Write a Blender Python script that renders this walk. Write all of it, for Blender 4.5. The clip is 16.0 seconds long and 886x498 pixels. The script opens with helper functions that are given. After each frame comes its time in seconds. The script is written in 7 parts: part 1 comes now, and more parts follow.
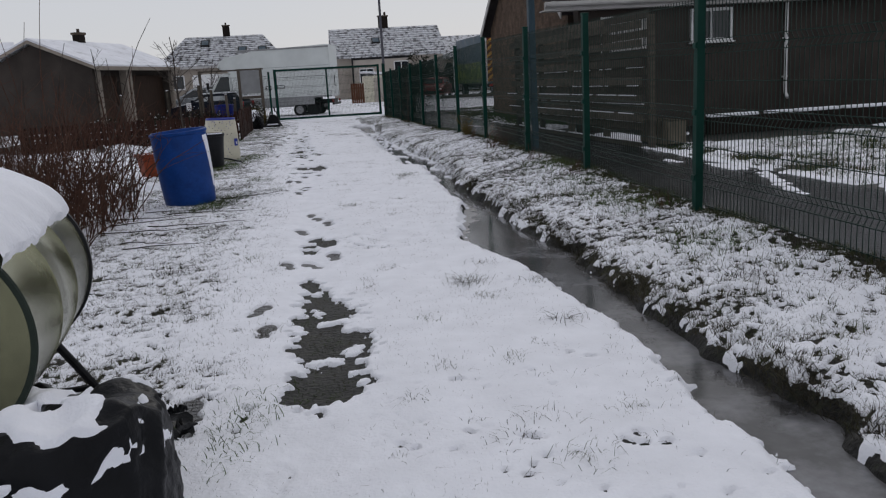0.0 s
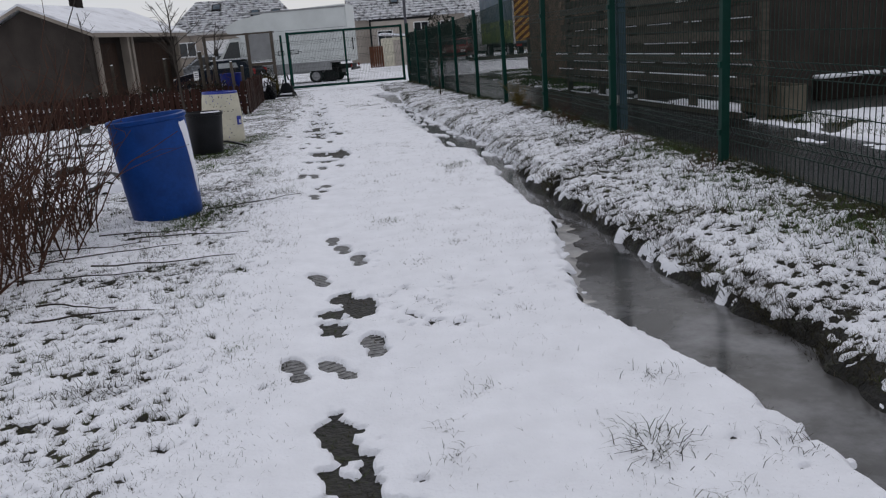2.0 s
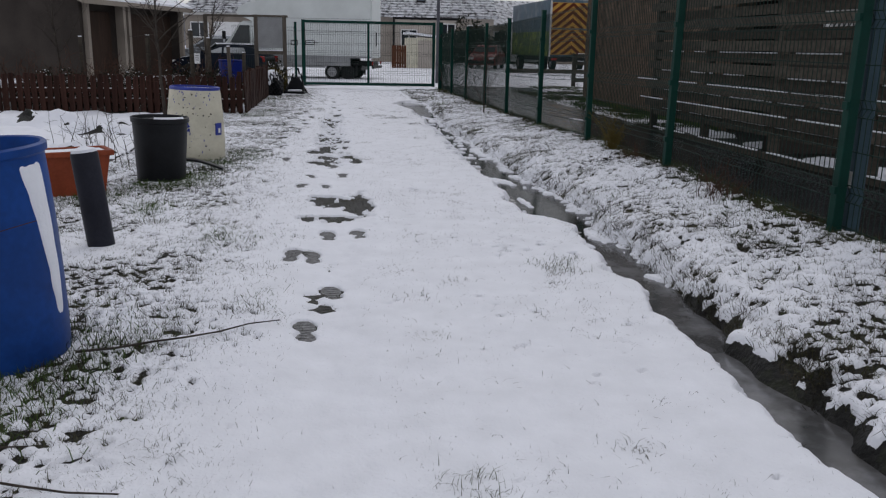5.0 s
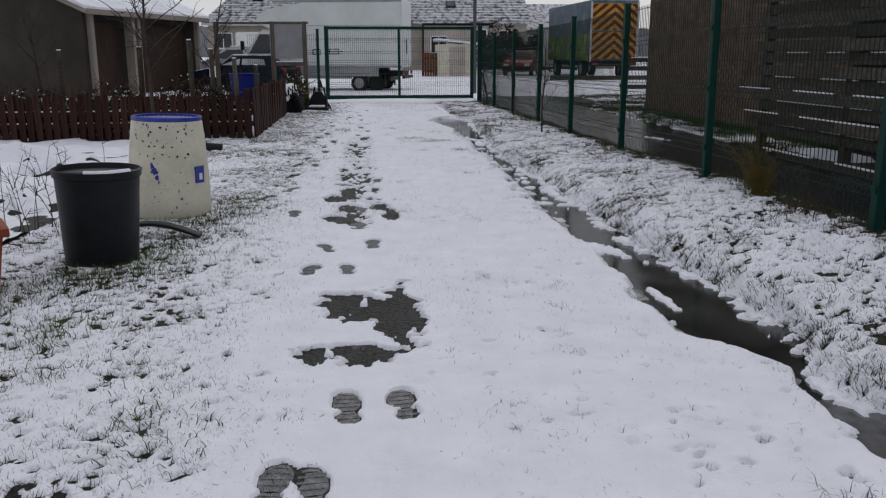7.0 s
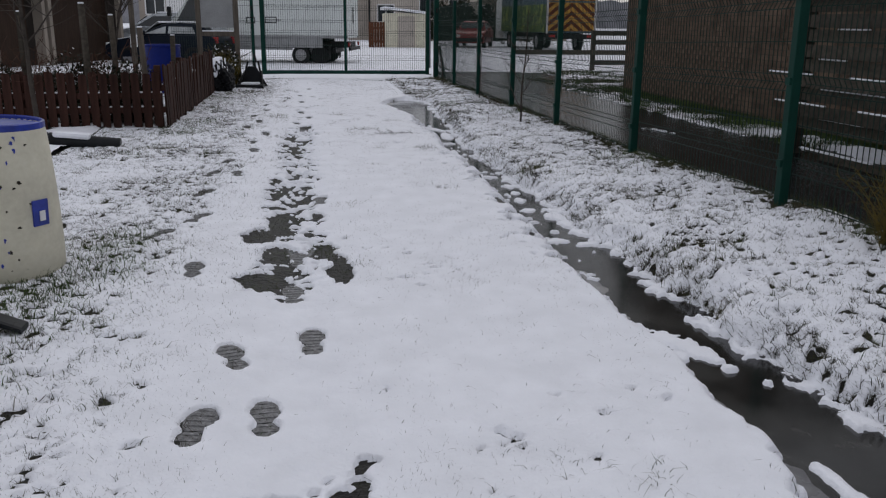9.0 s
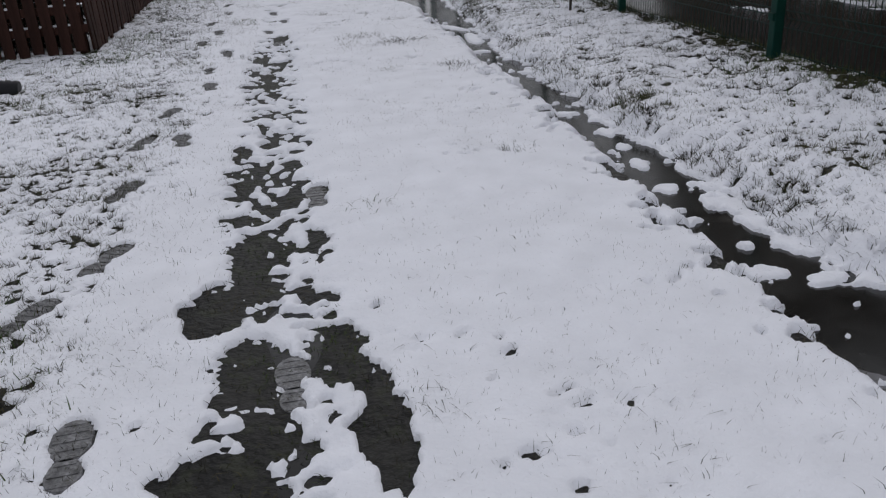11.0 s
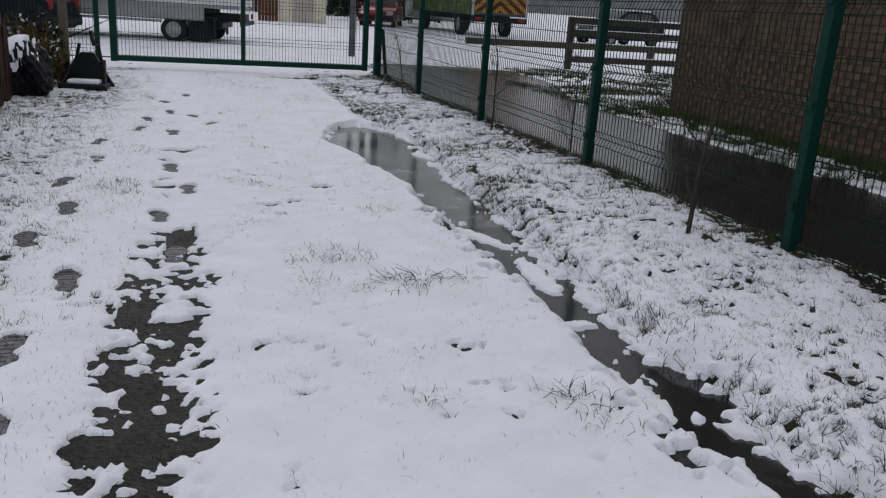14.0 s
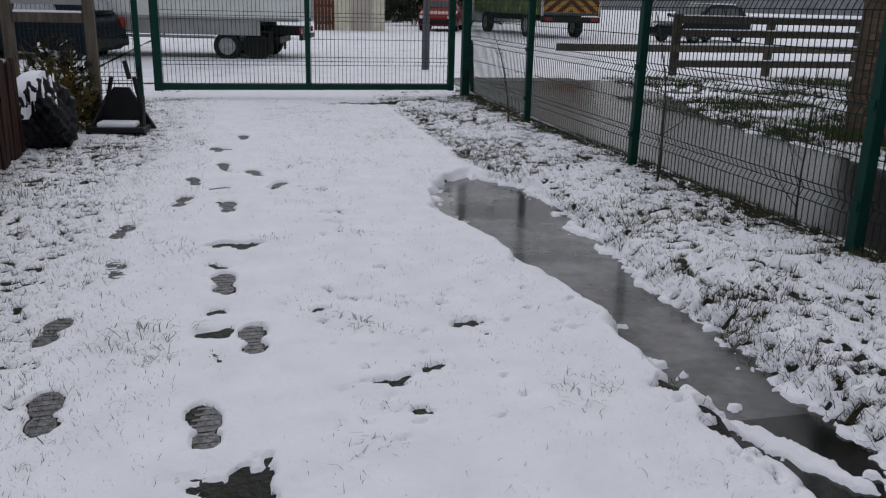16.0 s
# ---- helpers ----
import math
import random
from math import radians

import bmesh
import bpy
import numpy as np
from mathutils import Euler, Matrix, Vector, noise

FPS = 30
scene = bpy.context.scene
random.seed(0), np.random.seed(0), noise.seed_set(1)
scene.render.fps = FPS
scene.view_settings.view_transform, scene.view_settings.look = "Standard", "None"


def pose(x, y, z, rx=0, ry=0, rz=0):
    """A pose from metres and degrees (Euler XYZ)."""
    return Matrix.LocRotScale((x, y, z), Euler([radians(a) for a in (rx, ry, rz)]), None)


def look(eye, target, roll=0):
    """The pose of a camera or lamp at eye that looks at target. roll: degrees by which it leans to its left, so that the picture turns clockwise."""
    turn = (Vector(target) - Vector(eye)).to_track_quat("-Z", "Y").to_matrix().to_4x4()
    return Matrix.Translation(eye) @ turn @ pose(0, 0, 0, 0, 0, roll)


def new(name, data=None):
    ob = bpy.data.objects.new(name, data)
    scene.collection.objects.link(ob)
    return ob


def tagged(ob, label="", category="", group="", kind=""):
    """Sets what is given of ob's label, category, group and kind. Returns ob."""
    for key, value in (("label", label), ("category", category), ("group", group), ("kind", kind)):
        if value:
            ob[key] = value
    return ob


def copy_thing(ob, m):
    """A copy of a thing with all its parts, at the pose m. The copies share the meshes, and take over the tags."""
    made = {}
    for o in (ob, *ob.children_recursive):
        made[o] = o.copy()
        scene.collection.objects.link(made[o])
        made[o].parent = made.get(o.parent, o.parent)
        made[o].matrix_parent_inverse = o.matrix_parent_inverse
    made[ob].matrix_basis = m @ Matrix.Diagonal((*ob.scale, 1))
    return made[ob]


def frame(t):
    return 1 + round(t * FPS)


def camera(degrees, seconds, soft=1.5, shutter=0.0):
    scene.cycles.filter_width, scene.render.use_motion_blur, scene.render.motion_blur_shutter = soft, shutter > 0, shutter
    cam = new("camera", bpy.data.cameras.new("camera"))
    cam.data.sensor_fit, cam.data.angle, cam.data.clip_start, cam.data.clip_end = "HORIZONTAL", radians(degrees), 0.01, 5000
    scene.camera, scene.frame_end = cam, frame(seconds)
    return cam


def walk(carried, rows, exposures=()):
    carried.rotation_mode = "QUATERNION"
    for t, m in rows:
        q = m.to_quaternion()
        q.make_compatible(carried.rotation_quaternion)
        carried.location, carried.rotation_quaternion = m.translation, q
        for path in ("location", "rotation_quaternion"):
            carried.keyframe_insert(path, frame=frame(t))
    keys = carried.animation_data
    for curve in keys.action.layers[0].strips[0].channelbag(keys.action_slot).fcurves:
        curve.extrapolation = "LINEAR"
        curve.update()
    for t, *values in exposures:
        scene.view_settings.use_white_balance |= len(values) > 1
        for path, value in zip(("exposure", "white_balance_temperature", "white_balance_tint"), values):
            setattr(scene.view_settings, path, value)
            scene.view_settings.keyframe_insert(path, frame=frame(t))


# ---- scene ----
cam = camera(56.4, 16.0, soft=1.2)
METRES, EYE, TILT, LEAN, TURN = 20.1, 1.246, -1.15, 0.0, -8.8
ROWS = [
    (0.0, 0.0, 0.0, 0.0, -0.59, -10.45, 3.23),
    (0.5, -0.0032, 0.032, 0.0004, 2.48, -9.97, 2.27),
    (1.0, -0.0062, 0.068, 0.0003, 1.33, -12.76, 2.8),
    (1.5, -0.0101, 0.0973, 0.001, -1.07, -13.18, 2.4),
    (2.0, -0.0196, 0.1326, 0.0028, 0.58, -12.92, 4.38),
    (2.5, -0.0257, 0.1602, 0.0032, -0.06, -12.24, 2.9),
    (3.0, -0.0315, 0.1941, 0.0032, 1.91, -11.73, 0.49),
    (3.5, -0.0348, 0.2269, 0.004, 0.18, -12.28, -0.44),
    (4.0, -0.0407, 0.2604, 0.0052, 0.71, -11.86, -0.47),
    (6.5, -0.0646, 0.4135, 0.0083, 2.44, -13.95, -1.66),
    (7.0, -0.0697, 0.4519, 0.0092, 3.56, -12.16, -0.01),
    (7.5, -0.0727, 0.4777, 0.0096, 0.03, -12.3, 0.24),
    (8.0, -0.0776, 0.5087, 0.0108, -0.39, -13.53, -0.56),
    (8.5, -0.0809, 0.5351, 0.0123, 0.04, -13.15, -1.08),
    (11.0, -0.103, 0.6888, 0.0127, -1.83, -22.68, 3.09),
    (11.5, -0.1105, 0.7173, 0.0151, 0.3, -20.85, 0.96),
    (12.0, -0.1162, 0.7513, 0.0159, 2.17, -15.38, 0.38),
    (12.5, -0.1216, 0.7823, 0.0147, -2.75, -16.0, -0.87),
    (13.0, -0.1263, 0.8159, 0.0149, -6.03, -16.57, -1.91),
    (13.5, -0.1302, 0.8429, 0.0153, -7.19, -16.78, -2.1),
    (14.0, -0.1341, 0.8721, 0.0159, -7.99, -15.38, -3.45),
    (14.5, -0.1372, 0.8994, 0.0168, -4.63, -15.16, -2.95),
    (15.0, -0.1399, 0.9288, 0.0177, -5.27, -16.27, -3.34),
    (15.5, -0.1443, 0.9573, 0.0177, -4.93, -16.27, -2.58),
    (16.0, -0.1521, 0.9863, 0.0197, -4.69, -15.47, -1.27),
]
walk(cam, [(t, pose(0, 0, EYE, TILT, LEAN, TURN) @ pose(METRES * x, METRES * y, METRES * z, 90 + pitch, roll, yaw)) for t, x, y, z, yaw, pitch, roll in ROWS],
     exposures=[(0.0, -0.19), (1.5, -0.10), (3.5, -0.07), (6.5, -0.15), (8.5, -0.13), (11.0, -0.13), (11.5, -0.18), (12.0, -0.10), (12.5, -0.08), (16.0, -0.09)])

# ---- world, sun, exposure ----
world = bpy.data.worlds.new("overcast")
scene.world = world
world.use_nodes = True
wn, wl = world.node_tree.nodes, world.node_tree.links
wn.clear()
sky = wn.new("ShaderNodeTexSky")
sky.sky_type, sky.sun_disc = "NISHITA", False
sky.sun_elevation, sky.sun_rotation = radians(38), radians(20)
dim = wn.new("ShaderNodeVectorMath")
dim.operation = "SCALE"
dim.inputs["Scale"].default_value = 0.10
cloud = wn.new("ShaderNodeMix")
cloud.data_type = "RGBA"
cloud.inputs[0].default_value = 0.86
cloud.inputs[7].default_value = (0.79, 0.80, 0.86, 1)
wbg, wout = wn.new("ShaderNodeBackground"), wn.new("ShaderNodeOutputWorld")
wl.new(sky.outputs[0], dim.inputs[0])
wl.new(dim.outputs[0], cloud.inputs[6])
wl.new(cloud.outputs[2], wbg.inputs[0])
wl.new(wbg.outputs[0], wout.inputs[0])
wbg.inputs[1].default_value = 0.86
sun = new("sun", bpy.data.lights.new("sun", "SUN"))
sun.data.energy, sun.data.angle, sun.data.color = 0.4, radians(25), (1.0, 0.97, 0.93)
sun.matrix_world = look((7, 20, 16), (0, 0, 0))


# ---- materials ----
def mat(name, base, rough=0.6, metal=0.0, var=0.25, scale=6.0, fine=60.0, bump=0.15, dist=0.01, other=None, spots=None, coat=0.0, per_piece=0.0, stretch=(1, 1, 1), spec=None, island=0.0):
    """A surface with stains at a large scale, grain at a fine one, relief, and, if asked, a second colour in patches."""
    m = bpy.data.materials.new(name)
    m.use_nodes = True
    n, l = m.node_tree.nodes, m.node_tree.links
    b = n["Principled BSDF"]
    tc, mp = n.new("ShaderNodeTexCoord"), n.new("ShaderNodeMapping")
    mp.inputs["Scale"].default_value = stretch
    l.new(tc.outputs["Object"], mp.inputs[0])
    big, small = n.new("ShaderNodeTexNoise"), n.new("ShaderNodeTexNoise")
    big.inputs["Scale"].default_value, big.inputs["Detail"].default_value = scale, 6
    small.inputs["Scale"].default_value, small.inputs["Detail"].default_value = fine, 4
    for t in (big, small):
        l.new(mp.outputs[0], t.inputs["Vector"])
    ramp = n.new("ShaderNodeValToRGB")
    lo = [max(0.0, c * (1 - var)) for c in base]
    hi = [min(1.0, c * (1 + var)) for c in base]
    ramp.color_ramp.elements[0].position, ramp.color_ramp.elements[1].position = 0.3, 0.7
    ramp.color_ramp.elements[0].color, ramp.color_ramp.elements[1].color = (*lo, 1), (*hi, 1)
    l.new(big.outputs["Fac"], ramp.inputs[0])
    colour = ramp.outputs[0]
    grain = n.new("ShaderNodeMix")
    grain.data_type, grain.blend_type = "RGBA", "OVERLAY"
    grain.inputs[0].default_value = min(0.6, var)
    l.new(colour, grain.inputs[6])
    l.new(small.outputs["Fac"], grain.inputs[7])
    colour = grain.outputs[2]
    if other:
        pick = n.new("ShaderNodeValToRGB")
        lo_p, hi_p = spots or (0.55, 0.62)
        pick.color_ramp.elements[0].position, pick.color_ramp.elements[1].position = lo_p, hi_p
        patch = n.new("ShaderNodeTexNoise")
        patch.inputs["Scale"].default_value, patch.inputs["Detail"].default_value, patch.inputs["Roughness"].default_value = scale * 1.7, 8, 0.65
        l.new(mp.outputs[0], patch.inputs["Vector"])
        l.new(patch.outputs["Fac"], pick.inputs[0])
        mix = n.new("ShaderNodeMix")
        mix.data_type = "RGBA"
        l.new(pick.outputs[0], mix.inputs[0])
        l.new(colour, mix.inputs[6])
        mix.inputs[7].default_value = (*other, 1)
        colour = mix.outputs[2]
    if per_piece:
        info, hsv, mul = n.new("ShaderNodeObjectInfo"), n.new("ShaderNodeHueSaturation"), n.new("ShaderNodeMapRange")
        mul.inputs["To Min"].default_value, mul.inputs["To Max"].default_value = 1 - per_piece, 1 + per_piece
        l.new(info.outputs["Random"], mul.inputs["Value"])
        l.new(mul.outputs[0], hsv.inputs["Value"])
        l.new(colour, hsv.inputs["Color"])
        colour = hsv.outputs[0]
    if island:
        geo, hsv, mul = n.new("ShaderNodeNewGeometry"), n.new("ShaderNodeHueSaturation"), n.new("ShaderNodeMapRange")
        mul.inputs["To Min"].default_value, mul.inputs["To Max"].default_value = 1 - island, 1 + island
        l.new(geo.outputs["Random Per Island"], mul.inputs["Value"])
        l.new(mul.outputs[0], hsv.inputs["Value"])
        l.new(colour, hsv.inputs["Color"])
        colour = hsv.outputs[0]
    l.new(colour, b.inputs["Base Color"])
    rr = n.new("ShaderNodeMapRange")
    rr.inputs["To Min"].default_value, rr.inputs["To Max"].default_value = max(0.03, rough - 0.12), min(1, rough + 0.12)
    l.new(big.outputs["Fac"], rr.inputs["Value"])
    l.new(rr.outputs[0], b.inputs["Roughness"])
    b.inputs["Metallic"].default_value = metal
    b.inputs["Coat Weight"].default_value = coat
    b.inputs["Specular IOR Level"].default_value = spec if spec is not None else (0.5 if rough < 0.45 else 0.12)
    if bump:
        bp = n.new("ShaderNodeBump")
        bp.inputs["Strength"].default_value, bp.inputs["Distance"].default_value = bump, dist
        l.new(small.outputs["Fac"], bp.inputs["Height"])
        l.new(bp.outputs[0], b.inputs["Normal"])
    return m


SNOW = mat("snow", (0.835, 0.845, 0.895), 0.75, var=0.05, scale=5.0, fine=70, bump=0.5, dist=0.010)
SNOW_THIN = mat("settled snow", (0.79, 0.80, 0.845), 0.8, var=0.08, scale=1.2, fine=25, bump=0.4, dist=0.02, other=(0.50, 0.50, 0.52), spots=(0.55, 0.75))
MUD = mat("wet turf and mud", (0.0135, 0.0130, 0.0120), 0.55, var=0.9, scale=7.0, fine=40, bump=0.9, dist=0.014, other=(0.021, 0.023, 0.014), spots=(0.52, 0.62), spec=0.18)
WATER = mat("slushy water", (0.070, 0.069, 0.070), 0.09, var=0.5, scale=1.3, fine=14, bump=0.03, dist=0.004, other=(0.24, 0.24, 0.255), spots=(0.47, 0.74))
RUTWATER = mat("dark melt water over mud", (0.012, 0.0115, 0.0105), 0.14, spec=0.30, var=0.6, scale=4, fine=30, bump=0.05, dist=0.004)
SLUSH = mat("trodden grey slush", (0.17, 0.17, 0.175), 0.45, var=0.6, scale=22, fine=90, bump=0.6, dist=0.008, spec=0.3, other=(0.06, 0.058, 0.054), spots=(0.5, 0.68))
TARMAC = mat("wet tarmac", (0.012, 0.013, 0.015), 0.18, var=0.6, scale=1.1, fine=130, bump=0.3, dist=0.005, other=(0.035, 0.036, 0.042), spots=(0.60, 0.75), spec=0.10)
GREEN = mat("green powder coat", (0.005, 0.036, 0.027), 0.5, var=0.2, scale=5, fine=90, bump=0.06, dist=0.002)
MESH = mat("green weldmesh wire", (0.006, 0.022, 0.016), 0.5, var=0.2, scale=5, fine=90, bump=0)
STEEL_BLUE = mat("weathered blue-grey steel", (0.045, 0.075, 0.095), 0.5, metal=0.2, var=0.25, scale=4, fine=60, bump=0.1, dist=0.003, stretch=(1, 1, 0.15))
BRICK_REST = mat("dark brown brickwork", (0.112, 0.078, 0.057), 0.85, var=0.45, scale=3, fine=80, bump=0.4, dist=0.006, island=0.14)
BRICK = mat("dark brown brick", (0.112, 0.078, 0.057), 0.85, var=0.45, scale=3, fine=80, bump=0.4, dist=0.006, per_piece=0.14)
MORTAR = mat("grey-brown mortar", (0.090, 0.070, 0.055), 0.9, var=0.3, scale=6, fine=90, bump=0.4, dist=0.004)
SLAT = mat("dark stained fence board", (0.072, 0.062, 0.050), 0.8, var=0.4, scale=3, fine=50, bump=0.35, dist=0.004, stretch=(6, 0.6, 6), per_piece=0.3)
PICKET = mat("red-brown stained picket", (0.036, 0.0165, 0.0125), 0.8, var=0.45, scale=4, fine=60, bump=0.35, dist=0.004, stretch=(5, 5, 0.6), per_piece=0.35)
GREYWOOD = mat("weathered grey timber", (0.105, 0.090, 0.075), 0.85, var=0.35, scale=5, fine=60, bump=0.4, dist=0.004, stretch=(5, 5, 0.5))
BLUE = mat("blue drum plastic", (0.005, 0.045, 0.21), 0.45, spec=0.2, var=0.22, scale=3.5, fine=40, bump=0.12, dist=0.004, other=(0.004, 0.026, 0.13), spots=(0.5, 0.8))
CREAM = mat("cream plastic, stained", (0.58, 0.55, 0.44), 0.5, var=0.14, scale=4, fine=40, bump=0.1, dist=0.004, other=(0.22, 0.20, 0.11), spots=(0.63, 0.75))
BLUEPAINT = mat("blue paint", (0.012, 0.03, 0.26), 0.4, var=0.3, scale=8, fine=50, bump=0.1, dist=0.003)
BLACKPL = mat("black plastic", (0.010, 0.011, 0.013), 0.45, spec=0.18, var=0.3, scale=6, fine=60, bump=0.15, dist=0.004)
BAGPL = mat("black polythene sack", (0.005, 0.0055, 0.007), 0.40, spec=0.16, var=0.3, scale=7, fine=22, bump=0.5, dist=0.02)
TERRA = mat("terracotta plastic", (0.24, 0.055, 0.025), 0.5, var=0.2, scale=6, fine=60, bump=0.1, dist=0.003)
DRUMSTEEL = mat("olive steel drum", (0.19, 0.19, 0.115), 0.24, metal=0.75, var=0.3, scale=2.0, fine=30, bump=0.05, dist=0.004)
DRUMEND = mat("dull green drum end", (0.022, 0.030, 0.024), 0.5, metal=0.0, var=0.25, scale=4, fine=40, bump=0.1, dist=0.004)
DARKMETAL = mat("dark metal", (0.018, 0.018, 0.019), 0.45, metal=0.5, var=0.3, scale=9, fine=80, bump=0.1, dist=0.002)
VANWHITE = mat("dull white van panel", (0.60, 0.63, 0.62), 0.42, var=0.08, scale=1.5, fine=30, bump=0.03, dist=0.003, coat=0.1)
VANGREY = mat("grey van skirt", (0.27, 0.275, 0.28), 0.5, var=0.15, scale=3, fine=30, bump=0.04, dist=0.003)
RUBBER = mat("tyre rubber", (0.016, 0.016, 0.017), 0.8, var=0.25, scale=9, fine=60, bump=0.25, dist=0.004)
RIM = mat("dirty wheel rim", (0.26, 0.26, 0.27), 0.4, metal=0.6, var=0.25, scale=9, fine=60, bump=0.1, dist=0.003)
DARKWATER = mat("dark ditch water over mud", (0.020, 0.020, 0.019), 0.10, var=0.6, scale=3.0, fine=20, bump=0.04, dist=0.004, spec=0.30, other=(0.05, 0.048, 0.045), spots=(0.58, 0.75))
SLUSHICE = mat("grey half-frozen slush", (0.20, 0.20, 0.212), 0.30, var=0.35, scale=3.0, fine=45, bump=0.25, dist=0.004, other=(0.10, 0.099, 0.10), spots=(0.42, 0.68), spec=0.4)
CARDARK = mat("dark blue car paint", (0.006, 0.009, 0.016), 0.35, var=0.2, scale=3, fine=50, bump=0.0, spec=0.08)
CARRED = mat("red car paint", (0.20, 0.012, 0.015), 0.4, var=0.15, scale=3, fine=50, bump=0.0, spec=0.2)
CARGREY = mat("silver car paint", (0.30, 0.32, 0.34), 0.28, metal=0.4, var=0.15, scale=3, fine=50, bump=0.0, coat=0.4)
GLASS = mat("dark window glass", (0.020, 0.024, 0.028), 0.07, var=0.3, scale=2, fine=20, bump=0.0)
POLEGREY = mat("weathered grey lamp steel", (0.10, 0.10, 0.115), 0.6, var=0.2, scale=4, fine=50, bump=0.1, dist=0.003)
LAMPGLASS = mat("red lamp lens", (0.25, 0.01, 0.01), 0.2, var=0.2, scale=9, fine=60, bump=0.0)
FRAMEW = mat("white painted frame", (0.66, 0.66, 0.66), 0.5, var=0.08, scale=6, fine=60, bump=0.08, dist=0.003)
FASCIA = mat("dirty white fascia", (0.42, 0.41, 0.40), 0.6, var=0.18, scale=2.5, fine=60, bump=0.1, dist=0.003)
RENDERW = mat("grey-beige render", (0.27, 0.235, 0.20), 0.9, var=0.18, scale=1.0, fine=40, bump=0.3, dist=0.01)
RENDERP = mat("pale rendered wall", (0.40, 0.36, 0.32), 0.9, var=0.12, scale=1.0, fine=40, bump=0.3, dist=0.01)
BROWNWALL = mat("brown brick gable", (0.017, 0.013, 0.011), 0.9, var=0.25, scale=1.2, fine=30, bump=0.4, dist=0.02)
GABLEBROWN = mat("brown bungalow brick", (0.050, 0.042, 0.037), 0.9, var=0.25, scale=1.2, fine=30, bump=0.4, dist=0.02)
BROWNDOOR = mat("brown garage door", (0.042, 0.027, 0.020), 0.7, var=0.25, scale=3, fine=40, bump=0.2, dist=0.006, stretch=(6, 6, 0.6))
ROOFTILE = mat("dark roof tiles", (0.055, 0.050, 0.050), 0.85, var=0.3, scale=2, fine=30, bump=0.4, dist=0.02)
ROOFSNOW = mat("half-melted roof snow", (0.72, 0.73, 0.76), 0.85, var=0.06, scale=1.0, fine=14, bump=0.3, dist=0.02, other=(0.075, 0.07, 0.07), spots=(0.50, 0.60))
YELLOW = mat("amber reflective panel", (0.36, 0.185, 0.015), 0.4, var=0.12, scale=3, fine=50, bump=0.03, dist=0.002)
ORANGE = mat("dark red-orange stripe", (0.085, 0.022, 0.010), 0.45, var=0.2, scale=3, fine=50, bump=0.03, dist=0.002)
MURALB = mat("pale blue truck side", (0.055, 0.085, 0.110), 0.45, var=0.3, scale=0.9, fine=20, bump=0.03, dist=0.003, other=(0.11, 0.135, 0.155), spots=(0.5, 0.62))
MURALG = mat("green truck side", (0.05, 0.085, 0.03), 0.45, var=0.35, scale=1.1, fine=20, bump=0.03, dist=0.003, other=(0.20, 0.24, 0.05), spots=(0.5, 0.62))
CANE = mat("red-brown canes", (0.070, 0.036, 0.025), 0.8, var=0.4, scale=8, fine=60, bump=0.2, dist=0.003)
BARK = mat("grey-brown bark", (0.050, 0.042, 0.036), 0.85, var=0.35, scale=10, fine=70, bump=0.4, dist=0.004)
GRASS = mat("dull green grass blade", (0.040, 0.058, 0.018), 0.7, var=0.5, scale=1.5, fine=20, bump=0.0, other=(0.07, 0.06, 0.03), spots=(0.48, 0.56))
STRAW = mat("dead straw grass blade", (0.060, 0.053, 0.038), 0.8, var=0.5, scale=1.5, fine=20, bump=0.0, other=(0.028, 0.026, 0.02), spots=(0.5, 0.58))
OLIVE = mat("olive winter grass blade", (0.085, 0.088, 0.040), 0.8, var=0.5, scale=1.5, fine=20, bump=0.0, other=(0.05, 0.042, 0.026), spots=(0.5, 0.58))
PALEWOOD = mat("pale weathered slat", (0.12, 0.105, 0.08), 0.8, var=0.3, scale=5, fine=60, bump=0.3, dist=0.003)
SCUFF = mat("black scuff dirt", (0.035, 0.03, 0.022), 0.8, var=0.4, scale=20, fine=80, bump=0.1, dist=0.002)
FERN = mat("yellow-green leaves", (0.10, 0.075, 0.018), 0.7, var=0.4, scale=5, fine=30, bump=0.0)
FRESHGRASS = mat("fresh green grass blade", (0.060, 0.095, 0.028), 0.7, var=0.4, scale=1.5, fine=20, bump=0.0)
DEEPBLUE = mat("deep blue drum plastic", (0.004, 0.014, 0.15), 0.45, spec=0.2, var=0.2, scale=3.5, fine=40, bump=0.12, dist=0.004)
FARWOOD = mat("far winter woods", (0.20, 0.20, 0.215), 0.95, var=0.3, scale=0.2, fine=2, bump=0.0)


# ---- builders ----
def thing(name, m=None, label="", category="", group="", kind=""):
    ob = new(name)
    ob.empty_display_size = 0.1
    if m is not None:
        ob.matrix_world = m
    return tagged(ob, label, category, group, kind)


def part(name, bm, material, parent, label="", smooth=False):
    """Links a bmesh as one mesh object under a thing or a part."""
    me = bpy.data.meshes.new(name)
    bmesh.ops.recalc_face_normals(bm, faces=bm.faces)
    bm.to_mesh(me)
    bm.free()
    me.materials.append(material)
    if smooth:
        for p in me.polygons:
            p.use_smooth = True
        me.set_sharp_from_angle(angle=radians(38))
    ob = new(name, me)
    if parent is not None:
        ob.parent = parent
    if label:
        ob["label"] = label
    return ob


def piece(name, me, parent, m):
    """One more object on shared mesh data."""
    ob = new(name, me)
    ob.parent = parent
    ob.matrix_local = m
    return ob


